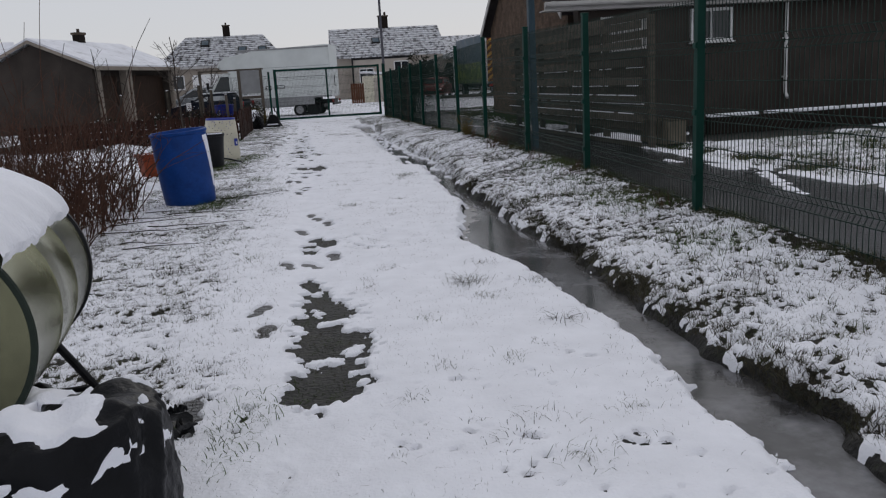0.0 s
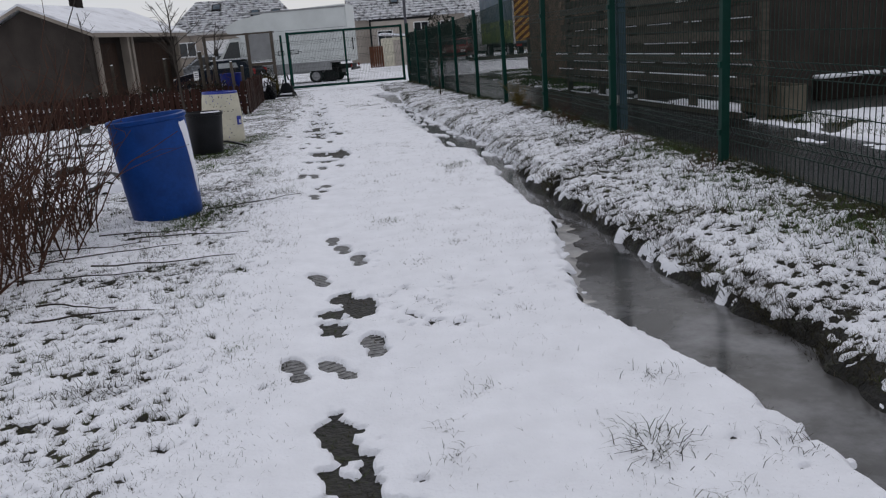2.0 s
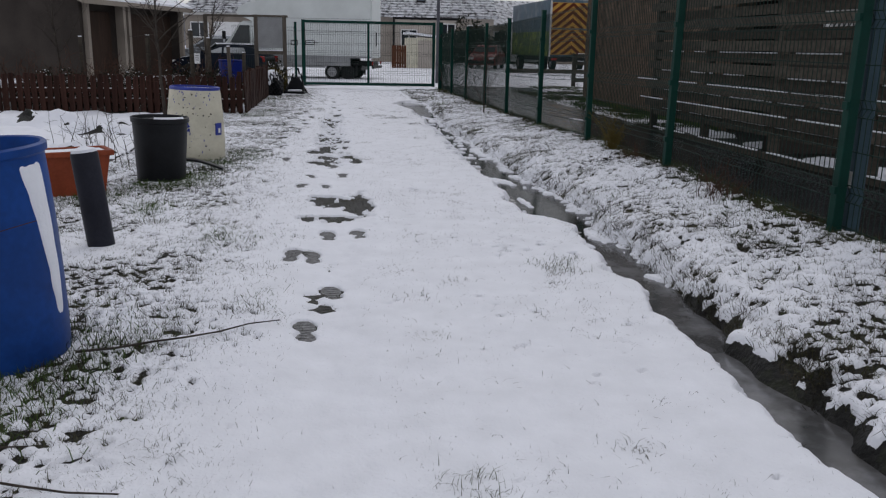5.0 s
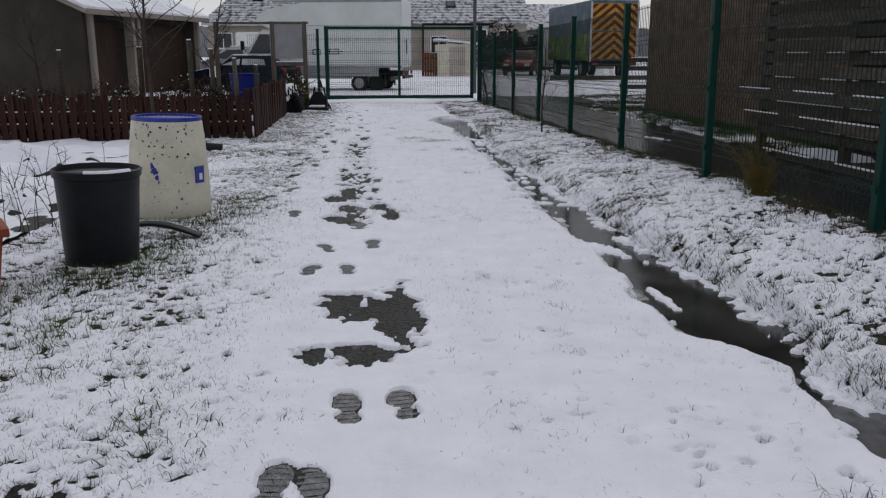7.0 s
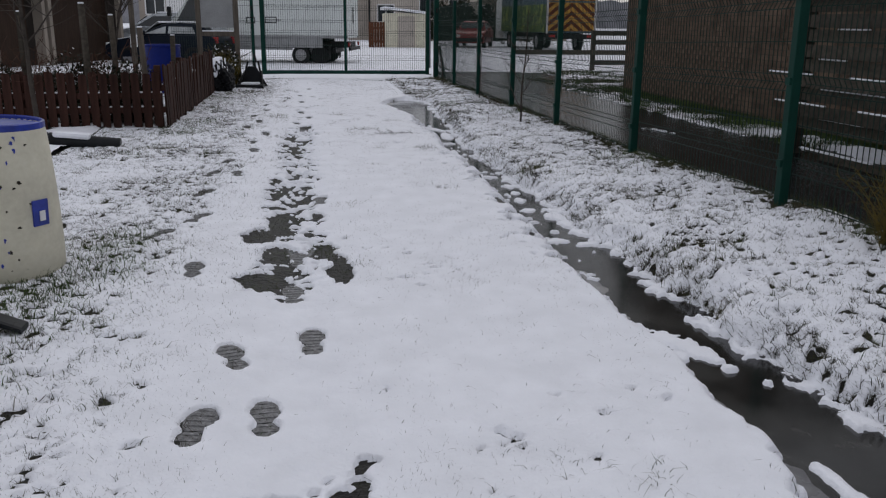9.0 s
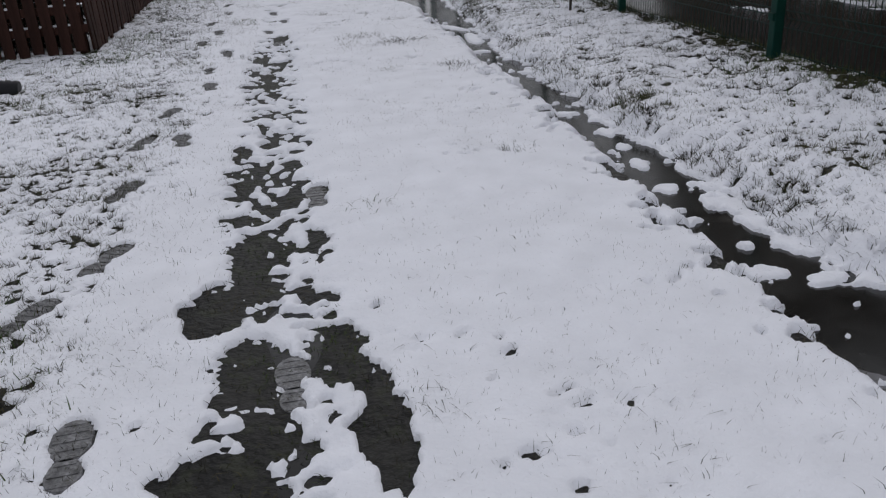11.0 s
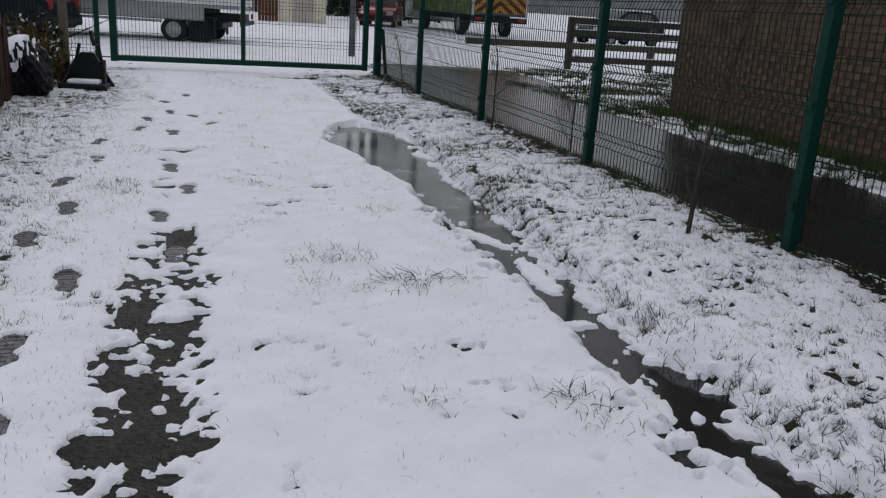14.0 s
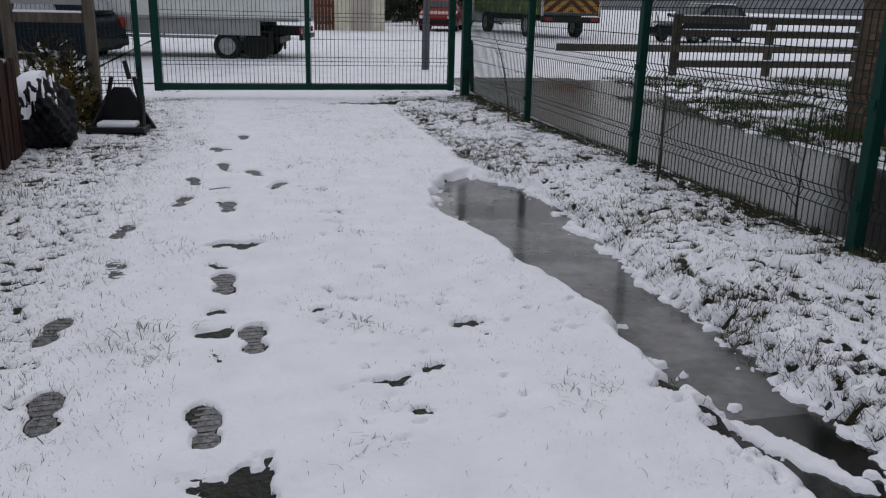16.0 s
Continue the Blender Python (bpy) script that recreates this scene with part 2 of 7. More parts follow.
def box(bm, c, s, rot=None, bevel=0.0):
    r = bmesh.ops.create_cube(bm, size=1.0)
    vs = r["verts"]
    m = Matrix.Translation(c) @ (rot.to_4x4() if rot is not None else Matrix()) @ Matrix.Diagonal((*s, 1))
    bmesh.ops.transform(bm, matrix=m, verts=vs)
    if bevel:
        es = list({e for v in vs for e in v.link_edges})
        bmesh.ops.bevel(bm, geom=es, offset=bevel, segments=2, affect="EDGES", profile=0.6)
    return bm


def cyl(bm, p0, p1, r0, r1=None, seg=12, cap=True):
    p0, p1 = Vector(p0), Vector(p1)
    r1 = r0 if r1 is None else r1
    d = (p1 - p0).normalized()
    u = d.orthogonal().normalized()
    w = d.cross(u)
    rings = []
    for p, r in ((p0, r0), (p1, r1)):
        rings.append([bm.verts.new(p + r * (math.cos(2 * math.pi * k / seg) * u + math.sin(2 * math.pi * k / seg) * w)) for k in range(seg)])
    for k in range(seg):
        bm.faces.new((rings[0][k], rings[0][(k + 1) % seg], rings[1][(k + 1) % seg], rings[1][k]))
    if cap:
        bm.faces.new(rings[0][::-1])
        bm.faces.new(rings[1])
    return bm


def lathe(bm, profile, seg=40, wob=0.0, cap=True):
    """A turned shape round z from (radius, height) pairs."""
    rings = []
    for i, (r, z) in enumerate(profile):
        rings.append([bm.verts.new((r * (1 + wob * math.sin(3 * a + i)) * math.cos(a), r * (1 + wob * math.sin(2 * a + i * 0.7)) * math.sin(a), z)) for a in (2 * math.pi * k / seg for k in range(seg))])
    for a, b in zip(rings, rings[1:]):
        for k in range(seg):
            bm.faces.new((a[k], a[(k + 1) % seg], b[(k + 1) % seg], b[k]))
    if cap and profile[0][0] > 0.001:
        bm.faces.new(rings[0][::-1])
    if cap and profile[-1][0] > 0.001:
        bm.faces.new(rings[-1])
    return bm


def tube(bm, pts, r0, r1=None, seg=5):
    """A tapering tube along points."""
    r1 = r0 if r1 is None else r1
    pts = [Vector(p) for p in pts]
    rings = []
    for i, p in enumerate(pts):
        d = (pts[min(i + 1, len(pts) - 1)] - pts[max(i - 1, 0)]).normalized()
        u = d.cross(Vector((0.31, 0.87, 0.38))).normalized()
        w = d.cross(u)
        r = r0 + (r1 - r0) * i / (len(pts) - 1)
        rings.append([bm.verts.new(p + r * (math.cos(2 * math.pi * k / seg) * u + math.sin(2 * math.pi * k / seg) * w)) for k in range(seg)])
    for a, b in zip(rings, rings[1:]):
        for k in range(seg):
            bm.faces.new((a[k], a[(k + 1) % seg], b[(k + 1) % seg], b[k]))
    bm.faces.new(rings[0][::-1])
    bm.faces.new(rings[-1])
    return bm


def prism(bm, outline, axis, a, b):
    """An outline (u, v) extruded along an axis from a to b; u, v are the other two axes in order."""
    def at(u, v, w):
        return {"x": (w, u, v), "y": (u, w, v), "z": (u, v, w)}[axis]
    f = [bm.verts.new(at(u, v, a)) for u, v in outline]
    g = [bm.verts.new(at(u, v, b)) for u, v in outline]
    n = len(outline)
    for k in range(n):
        bm.faces.new((f[k], f[(k + 1) % n], g[(k + 1) % n], g[k]))
    bm.faces.new(f[::-1])
    bm.faces.new(g)
    return bm


def sheet(name, verts, faces, material, smooth=True):
    """A mesh straight from arrays of places and of quads."""
    me = bpy.data.meshes.new(name)
    me.vertices.add(len(verts))
    me.vertices.foreach_set("co", np.asarray(verts, np.float32).ravel())
    faces = np.asarray(faces, np.int32)
    k = faces.shape[1]
    me.loops.add(faces.size)
    me.loops.foreach_set("vertex_index", faces.ravel())
    me.polygons.add(len(faces))
    me.polygons.foreach_set("loop_start", np.arange(0, faces.size, k, dtype=np.int32))
    me.polygons.foreach_set("use_smooth", np.full(len(faces), smooth))
    me.update(calc_edges=True)
    me.materials.append(material)
    return new(name, me)


# ---- the lie of the land ----
def lattice(ix, iy, seed):
    h = (ix.astype(np.int64) * 374761393 + iy.astype(np.int64) * 668265263 + seed * 974634777) & 0xFFFFFFFF
    h = ((h ^ (h >> 13)) * 1274126177) & 0xFFFFFFFF
    return ((h ^ (h >> 16)) & 0xFFFF) / 65535.0


def rough(x, y, size, seed):
    """Smooth noise from -1 to 1 with features of that size in metres."""
    c, s = math.cos(seed * 1.7), math.sin(seed * 1.7)
    u, v = (x * c - y * s) / size + seed * 3.1, (x * s + y * c) / size
    iu, iv = np.floor(u), np.floor(v)
    fu, fv = u - iu, v - iv
    fu, fv = fu * fu * (3 - 2 * fu), fv * fv * (3 - 2 * fv)
    a = lattice(iu, iv, seed) * (1 - fu) + lattice(iu + 1, iv, seed) * fu
    b = lattice(iu, iv + 1, seed) * (1 - fu) + lattice(iu + 1, iv + 1, seed) * fu
    return 2 * (a * (1 - fv) + b * fv) - 1


def step(a, b, x):
    t = np.clip((x - a) / (b - a), 0, 1)
    return t * t * (3 - 2 * t)


# the wet ditch: y, its two edges in x
DITCH_Y = np.array([-5, 2, 4, 5, 5.6, 6.3, 7, 7.7, 8.5, 9.5, 10.5, 11.6, 12.2, 12.7, 13.3, 14.2, 15.5, 17, 19, 21, 22, 23, 24, 25, 25.9, 26.4, 29])
DITCH_L = np.array([1.4, 1.42, 1.43, 1.43, 1.30, 1.12, 1.28, 1.42, 1.53, 1.57, 1.60, 1.60, 1.76, 1.42, 1.43, 1.46, 1.48, 1.50, 1.49, 1.49, 1.48, 1.44, 1.39, 1.23, 1.42, 1.63, 1.70])
DITCH_R = np.array([1.7, 1.71, 1.72, 1.73, 1.77, 1.78, 1.76, 1.75, 1.75, 1.74, 1.78, 1.88, 1.79, 1.93, 1.94, 1.82, 1.78, 1.76, 1.72, 1.72, 1.78, 1.82, 1.90, 1.95, 1.88, 1.75, 1.73])
BANK_Y = np.array([0, 6, 8.5, 11, 13.5, 16, 18.5, 21, 24, 28, 33])
BANK_Z = np.array([0.11, 0.14, 0.18, 0.21, 0.23, 0.21, 0.14, 0.10, 0.07, 0.05, 0.04])
FENCE_X = 2.96


def land(x, y):
    """The height of the bare ground."""
    wig = 0.05 * rough(x, y, 0.35, 3) + 0.025 * rough(x, y, 0.12, 4)
    xl, xr = np.interp(y, DITCH_Y, DITCH_L) + wig, np.interp(y, DITCH_Y, DITCH_R) + 1.3 * wig
    z = 0.02 * rough(x, y, 1.7, 5) + 0.008 * rough(x, y, 0.3, 6)
    shut = 0.3 * step(25.7, 26.5, y)
    soft = step(9.5, 12.5, y)
    wet = (y > -4) & (y < 28.5)
    z = z - np.where(wet, 0.115 * np.minimum(step(-0.05, 0.06, x - xl - shut), step(-0.05 - 0.12 * soft, 0.06 - 0.03 * soft, xr - x - shut)), 0)
    up = np.interp(y, BANK_Y, BANK_Z)
    t = np.clip((x - xr) / (FENCE_X - xr), 0, 1)
    rise = up * (0.30 * step(0.04 * soft, 0.16 + 0.12 * soft, t) + 0.70 * t) * (1 - step(3.08, 3.26, x))
    lump = (0.018 * rough(x, y, 0.16, 8) + 0.009 * rough(x, y, 0.07, 9)) * step(0, 0.1, t) * (1 - step(3.0, 3.2, x))
    z = z + (rise + lump) * (1 - step(31.5, 33.5, y))
    rut = np.exp(-((x + 0.05) / 0.2) ** 2) * step(2, 3, y) * (1 - step(23, 25, y))
    z = z - 0.022 * rut
    flat = step(3.1, 3.3, x) + step(32, 33, y)
    return z * (1 - np.clip(flat, 0, 1)) - 0.012 * np.clip(flat, 0, 1)


def blob(x, y, cx, cy, rx, ry, turn=0.0):
    """1 at the middle, 0 at the rim of an ellipse, below 0 outside."""
    c, s = math.cos(turn), math.sin(turn)
    u, v = ((x - cx) * c + (y - cy) * s) / rx, (-(x - cx) * s + (y - cy) * c) / ry
    return 1 - np.sqrt(u * u + v * v)


# boot prints by stretches of the track: x, y, turn in degrees, how much snow is trodden away
PRINTS = [(-0.2, 2.5, -8, 0.5), (-0.55, 3.2, 5, 0.9), (-0.36, 4.70, -20, 0.7), (-0.31, 4.27, -8, 0.7), (-0.22, 5.93, 12, 1.0), (0.12, 6.10, 5, 1.1), (-0.05, 5.92, 30, 0.7), (-0.12, 7.25, 14, 1.0), (0.12, 7.60, 4, 1.0), (0.03, 7.95, 8, 0.9), (-0.03, 8.25, 0, 0.6),
          (-0.17, 10.03, 5, 0.9), (-0.05, 10.66, 8, 1.0), (-0.30, 11.46, -6, 0.9), (-0.18, 11.44, 6, 0.8), (-0.09, 12.05, 3, 1.1), (0.12, 12.03, 8, 1.2)]
PRINTS += [(-0.35, 13.97, -10, 1.0), (-0.13, 14.04, 4, 0.9), (-0.28, 14.56, 16, 0.9), (0.03, 14.72, 0, 1.0), (-0.06, 15.38, 4, 0.8), (-0.59, 15.8, 4, 0.8), (-0.72, 17.05, -26, 1.0), (-0.90, 16.62, -24, 0.9), (-0.77, 17.80, -18, 0.9),
           (-0.58, 18.55, 8, 1.1), (-0.80, 18.57, -14, 0.7), (-0.73, 19.27, -16, 0.9), (-0.53, 20.0, 4, 1.0), (-0.58, 20.62, 4, 0.9), (-0.48, 21.33, 6, 1.1), (-0.73, 21.95, 8, 0.7)]
PRINTS += [(-0.62, 22.57, 5, 1.0), (-0.73, 23.27, -8, 0.8), (0.02, 23.07, 4, 1.2), (-0.10, 23.75, 0, 1.0), (-0.14, 22.42, 3, 1.1), (-0.05, 21.72, -4, 1.1), (-0.64, 24.64, -14, 0.7), (-0.59, 24.0, 8, 0.5), (-0.09, 25.13, 0, 1.0),
           (0.09, 26.18, 14, 1.1), (-0.37, 25.3, -10, 0.8), (0.23, 25.72, -20, 0.8), (-0.14, 26.5, 4, 0.8), (-0.33, 25.95, 8, 0.6), (-0.2, 27.2, 10, 0.8), (0.02, 27.8, 0, 0.8), (0.10, 17.46, 0, 1.1), (-0.04, 16.02, 2, 1.1)]
# bare wet places: x, y, half widths
BARE = [(-0.075, 5.34, 0.062, 0.17), (-0.02, 4.98, 0.10, 0.30), (0.03, 4.50, 0.19, 0.36), (0.03, 3.95, 0.21, 0.42), (0.0, 3.40, 0.19, 0.30),
        (0.0, 6.88, 0.065, 0.10), (-0.06, 6.65, 0.065, 0.09), (-0.05, 6.43, 0.075, 0.14), (0.08, 6.67, 0.085, 0.17)]
BARE += [(0.02, 13.25, 0.15, 0.20), (-0.11, 13.30, 0.16, 0.20), (0.13, 13.10, 0.12, 0.50), (-0.04, 12.62, 0.20, 0.13), (-0.25, 12.60, 0.08, 0.12),
         (-0.16, 16.11, 0.09, 0.18), (0.10, 16.16, 0.09, 0.17), (0.18, 15.72, 0.07, 0.24), (-0.10, 15.78, 0.07, 0.10), (-0.23, 15.58, 0.14, 0.15),
         (-0.29, 16.50, 0.10, 0.16), (-0.15, 16.85, 0.10, 0.30), (0.04, 17.02, 0.08, 0.10), (-0.20, 20.93, 0.06, 0.14), (-0.11, 20.1, 0.09, 0.30), (-0.25, 19.9, 0.09, 0.10), (-0.03, 22.0, 0.07, 0.2), (-0.05, 24.3, 0.15, 0.05), (1.75, 30.55, 0.75, 0.13)]
# crumbs of snow left standing in them
ISLES = [(-0.03, 4.60, 0.05, 0.09), (0.05, 4.36, 0.09, 0.04), (0.16, 4.32, 0.05, 0.05), (0.0, 3.72, 0.10, 0.06), (0.12, 3.82, 0.05, 0.06), (0.12, 4.2, 0.05, 0.04), (-0.03, 5.05, 0.04, 0.05),
         (-0.05, 12.86, 0.09, 0.08), (-0.03, 13.36, 0.025, 0.04), (0.02, 15.66, 0.06, 0.06)]
# slabs of snow adrift in the ditch: x, y, half widths, turn
RAFTS = [(1.58, 13.38, 0.032, 0.24, 0.05), (1.61, 14.50, 0.07, 0.22, 0.25), (1.46, 14.62, 0.06, 0.30, 0.0), (1.67, 14.28, 0.03, 0.04, 0.0), (1.75, 14.13, 0.022, 0.03, 0.0),
         (1.57, 11.83, 0.07, 0.07, 0.0), (1.60, 11.68, 0.03, 0.03, 0.0), (1.56, 16.31, 0.08, 0.06, 0.0), (1.80, 16.46, 0.04, 0.05, 0.0), (1.61, 16.53, 0.03, 0.03, 0.0), (1.72, 16.2, 0.08, 0.05, 0.3), (1.60, 17.18, 0.06, 0.06, 0.0)]
RAFTS += [(1.62, 17.53, 0.05, 0.07, 0.0), (1.66, 17.82, 0.04, 0.06, 0.0), (1.67, 18.10, 0.045, 0.09, 0.0), (1.80, 18.3, 0.05, 0.06, 0.0), (1.59, 18.53, 0.07, 0.045, 0.0), (1.50, 19.4, 0.055, 0.22, 0.0), (1.53, 19.52, 0.06, 0.06, 0.0), (1.61, 19.82, 0.03, 0.035, 0.0), (1.70, 19.6, 0.04, 0.025, 0.0),
          (1.50, 19.96, 0.06, 0.14, 0.0), (1.57, 20.65, 0.09, 0.045, 0.0), (1.60, 21.98, 0.062, 0.27, 0.41), (1.65, 21.30, 0.068, 0.30, -0.06), (1.75, 20.95, 0.05, 0.08, 0.0)]


def turf(x, y):
    """0 to 1: where tussocks of grass break the snow; more on the bank and the verge than on the track."""
    xr = np.interp(y, DITCH_Y, DITCH_R)
    bank = step(-0.02, 0.05, x - xr) * (1 - step(3.1, 3.3, x))
    verge = step(-0.3, -1.1, x)
    t = np.clip((x - xr) / (FENCE_X - xr), 0, 1)
    early = 1 - step(9, 15, y)
    level = 0.46 - 0.54 * bank - 0.52 * verge - 0.26 * step(-0.95, -1.3, x) * step(12.0, 13.0, y) * (1 - step(16.5, 18, y)) - 0.14 * early * bank - 0.10 * early * verge - 0.10 * bank * (1 - step(0.0, 0.2, t)) * (1 - 0.4 * step(13, 16, y)) + 0.12 * bank * step(0.15, 0.3, t) * (1 - step(0.75, 0.95, t)) - 0.15 * bank * step(0.82, 1.0, t)
    n = 0.34 * rough(x, y, 0.60, 17) + 0.24 * rough(x, y, 0.19, 18) + 0.40 * rough(x, y, 0.060, 19) + 0.46 * rough(x, y, 0.034, 20)
    return step(level, level + 0.30, n) * (1 - 0.9 * np.exp(-((x + 0.06) / 0.24) ** 4))


def snow_depth(x, y):
    """Depth of the lying snow; below 0 the ground is bare."""
    wig = 0.05 * rough(x, y, 0.35, 3) + 0.025 * rough(x, y, 0.12, 4)
    n1, n2, n3, n4 = rough(x, y, 0.5, 11), rough(x, y, 0.17, 12), rough(x, y, 0.062, 13), rough(x, y, 0.036, 14)
    n5 = rough(x, y, 0.026, 16)
    xr0 = np.interp(y, DITCH_Y, DITCH_R)
    d = 0.034 + 0.006 * n1 + 0.004 * n2
    xl, xr = np.interp(y, DITCH_Y, DITCH_L) + wig, np.interp(y, DITCH_Y, DITCH_R) + 1.3 * wig
    # tussocks, with snow caught on them in crumbs
    n6 = rough(x, y, 0.021, 28)
    d = d - turf(x, y) * (0.024 - 0.014 * n3 - 0.030 * n4 - 0.036 * n5 - 0.02 * n6)
    # thin places the size of a fingertip all over the rough grass
    wild = np.maximum(step(0.03, 0.10, x - xr0) * (1 - step(3.1, 3.3, x)), step(-0.4, -0.9, x))
    d = d - wild * 0.048 * step(0.40, 0.58, 0.55 * n4 + 0.5 * n5 + 0.35 * n6 + 0.25 * n2)
    t = np.clip((x - xr) / (FENCE_X - xr), 0, 1)
    d = d - 0.03 * step(0.93, 1.02, t) * (x < 3.25)
    # the ditch
    inner = np.minimum(x - xl, xr - x + 0.045 - 0.028 * step(5.6, 6.6, y) * (1 - step(9.0, 9.5, y)) - 0.030 * step(9.5, 11.5, y)) - 0.3 * step(25.7, 26.5, y)
    wet = (y > -4) & (y < 28.5)
    float_ice = step(14.5, 16.5, y) * (1 - step(22.4, 23.0, y))
    crumb = n3 * 0.08 + n2 * 0.09 + n4 * 0.06
    d = np.where(wet, d - 0.10 * step(-0.02, 0.03, inner + np.where(x - xl < xr - x, 2.0, 1.2 + 1.4 * step(9.5, 12.5, y)) * (0.020 * n3 + 0.012 * n2 + 0.014 * n4 + 0.010 * n5) + float_ice * (1.1 * crumb + 0.05) * step(0.06, 0.12, xr - x)), d)
    # bare earth along the bank's foot, widest at the start of the walk
    foot = (x - xr) / (0.05 + 0.11 * step(2.5, 4.5, y) * (1 - step(4.8, 6.4, y)))
    d = d - 0.07 * (foot > -1) * (1 - step(9.5, 13, y)) * step(0.05, 0.45, 0.75 - foot + 0.75 * n2 + 0.5 * n3 + 0.55 * n4)
    for cx, cy, rx, ry, turn in RAFTS:
        s = (np.abs(y - cy) < 0.45) & (np.abs(x - cx) < 0.3)
        if s.any():
            b = blob(x[s], y[s], cx, cy, rx, ry, turn) + 0.20 * n3[s] + 0.25 * n4[s] + 0.12 * n5[s]
            d[s] = np.maximum(d[s], -0.02 + 0.042 * step(-0.12, 0.25, b))
    # trodden, thawed line with crumbs of snow left in it
    line = np.exp(-((x + 0.08 + 0.06 * rough(x * 0, y, 0.9, 21)) / 0.19) ** 4) * step(15.0, 15.8, y) * (1 - step(21.6, 22.4, y))
    d = d - line * (0.029 - 0.040 * n2 - 0.070 * n3 - 0.070 * n4 - 0.045 * n5 + 0.015 * n1)
    line2 = np.exp(-((x + 0.10) / 0.16) ** 2) * step(9.5, 11, y) * (1 - step(12, 12.4, y))
    d = d - line2 * np.clip(0.018 + 0.05 * n2 + 0.03 * n3, 0, 1)
    line3 = np.exp(-((x + 0.13) / 0.14) ** 2) * step(22.5, 23, y) * (1 - step(28, 30, y))
    d = d - line3 * np.clip(0.0 + 0.05 * n2 + 0.03 * n3, 0, 1)
    for cx, cy, rx, ry in BARE:
        s = (np.abs(y - cy) < ry + 0.2) & (np.abs(x - cx) < rx + 0.2)
        if s.any():
            b = blob(x[s], y[s], cx, cy, rx, ry) + 0.22 * n2[s] + 0.28 * n3[s] + 0.26 * n4[s] + 0.18 * n5[s]
            d[s] = d[s] - 0.075 * step(-0.05, 0.12, b)
    for cx, cy, rx, ry in ISLES:
        s = (np.abs(y - cy) < ry + 0.1) & (np.abs(x - cx) < rx + 0.1)
        if s.any():
            b = blob(x[s], y[s], cx, cy, rx, ry) + 0.20 * n2[s] + 0.45 * n3[s] + 0.45 * n4[s] + 0.3 * n5[s]
            d[s] = np.maximum(d[s], -0.02 + 0.044 * step(-0.1, 0.2, b))
    for cx, cy, turn, deep in PRINTS:
        s = (np.abs(y - cy) < 0.25) & (np.abs(x - cx) < 0.25)
        if s.any():
            a = radians(turn)
            ux, uy = -math.sin(a), math.cos(a)
            sole = blob(x[s], y[s], cx + 0.06 * ux, cy + 0.06 * uy, 0.056, 0.095, a)
            heel = blob(x[s], y[s], cx - 0.078 * ux, cy - 0.078 * uy, 0.046, 0.066, a)
            b = np.maximum(sole, heel) + 0.10 * n3[s] + 0.05 * n4[s]
            d[s] = d[s] - 0.050 * deep * step(-0.03, 0.10, b)
            d[s] = d[s] + 0.002 * np.exp(-((b + 0.18) / 0.12) ** 2)
    return d


def grid(xs, ys):
    gx, gy = np.meshgrid(xs, ys)
    n, m = len(xs), len(ys)
    k = np.arange(n * m).reshape(m, n)
    faces = np.stack([k[:-1, :-1], k[:-1, 1:], k[1:, 1:], k[1:, :-1]], -1).reshape(-1, 4)
    return gx.ravel(), gy.ravel(), faces


def spaced(*runs):
    """Grid lines from runs of (start, end, step)."""
    return np.unique(np.round(np.concatenate([np.arange(a, b, s) for a, b, s in runs]), 4))


FAR = np.array([30, 45, 70, 110, 200, 400, 900, 2500])
gxs = np.concatenate([-FAR[::-1], spaced((-20, -4, 1.0), (-4, -1.2, 0.12), (-1.2, 1.0, 0.045), (1.0, 2.15, 0.02), (2.15, 3.4, 0.045), (3.4, 5, 0.3), (5, 21, 1.0)), FAR])
gys = np.concatenate([-FAR[::-1], spaced((-20, 1.5, 0.8), (1.5, 26, 0.032), (26, 33, 0.15), (33, 61, 1.0)), FAR[2:] + 5])
gx, gy, gf = grid(gxs, gys)
ground = sheet("ground", np.stack([gx, gy, land(gx, gy) - 0.012 * ((gx > 1.0) & (gx < 2.1) & (gy > 10.5) & (gy < 28.5))], 1), gf, MUD)
tagged(ground, "wet muddy turf showing through thawing snow", "ground", kind="structure")

sxs = spaced((-2.4, -1.3, 0.020), (-1.3, 0.3, 0.0135), (0.3, 1.25, 0.019), (1.25, 3.3, 0.0128))
sys_ = spaced((1.9, 24, 0.0145), (24, 28, 0.022), (28, 33, 0.05))
sx, sy, sf = grid(sxs, sys_)
sz = land(sx, sy)
# crumbs of snow float on the standing water
sz = np.where((sx > 0.9) & (sx < 2.2) & (sy < 28.5), np.maximum(sz, -0.047), sz)
sz = np.where((sx > -0.5) & (sx < 0.4) & (sy < 25), np.maximum(sz, -0.037), sz)
sd = snow_depth(sx, sy)
rugged = np.maximum(step(1.75, 2.0, sx), step(-0.3, -0.8, sx))
top = (0.017 - 0.004 * rugged) * np.sqrt(np.clip(sd, 0, 0.05) / 0.034) + np.clip(sd / 0.012, 0, 1) * (0.0020 * rough(sx, sy, 0.05, 22) + 0.0026 * rough(sx, sy, 0.03, 25) + 0.004 * rough(sx, sy, 0.22, 26) + 0.0030 * rugged * rough(sx, sy, 0.045, 23))
sd = np.where(sd > 0, top, np.maximum(1.1 * sd, -0.02))
edge = np.minimum(np.minimum(sx + 2.4, 3.3 - sx), np.minimum(sy - 1.9, 33 - sy))
sd = np.where((edge < 0.05) & (sd > 0.02), 0.02, sd)
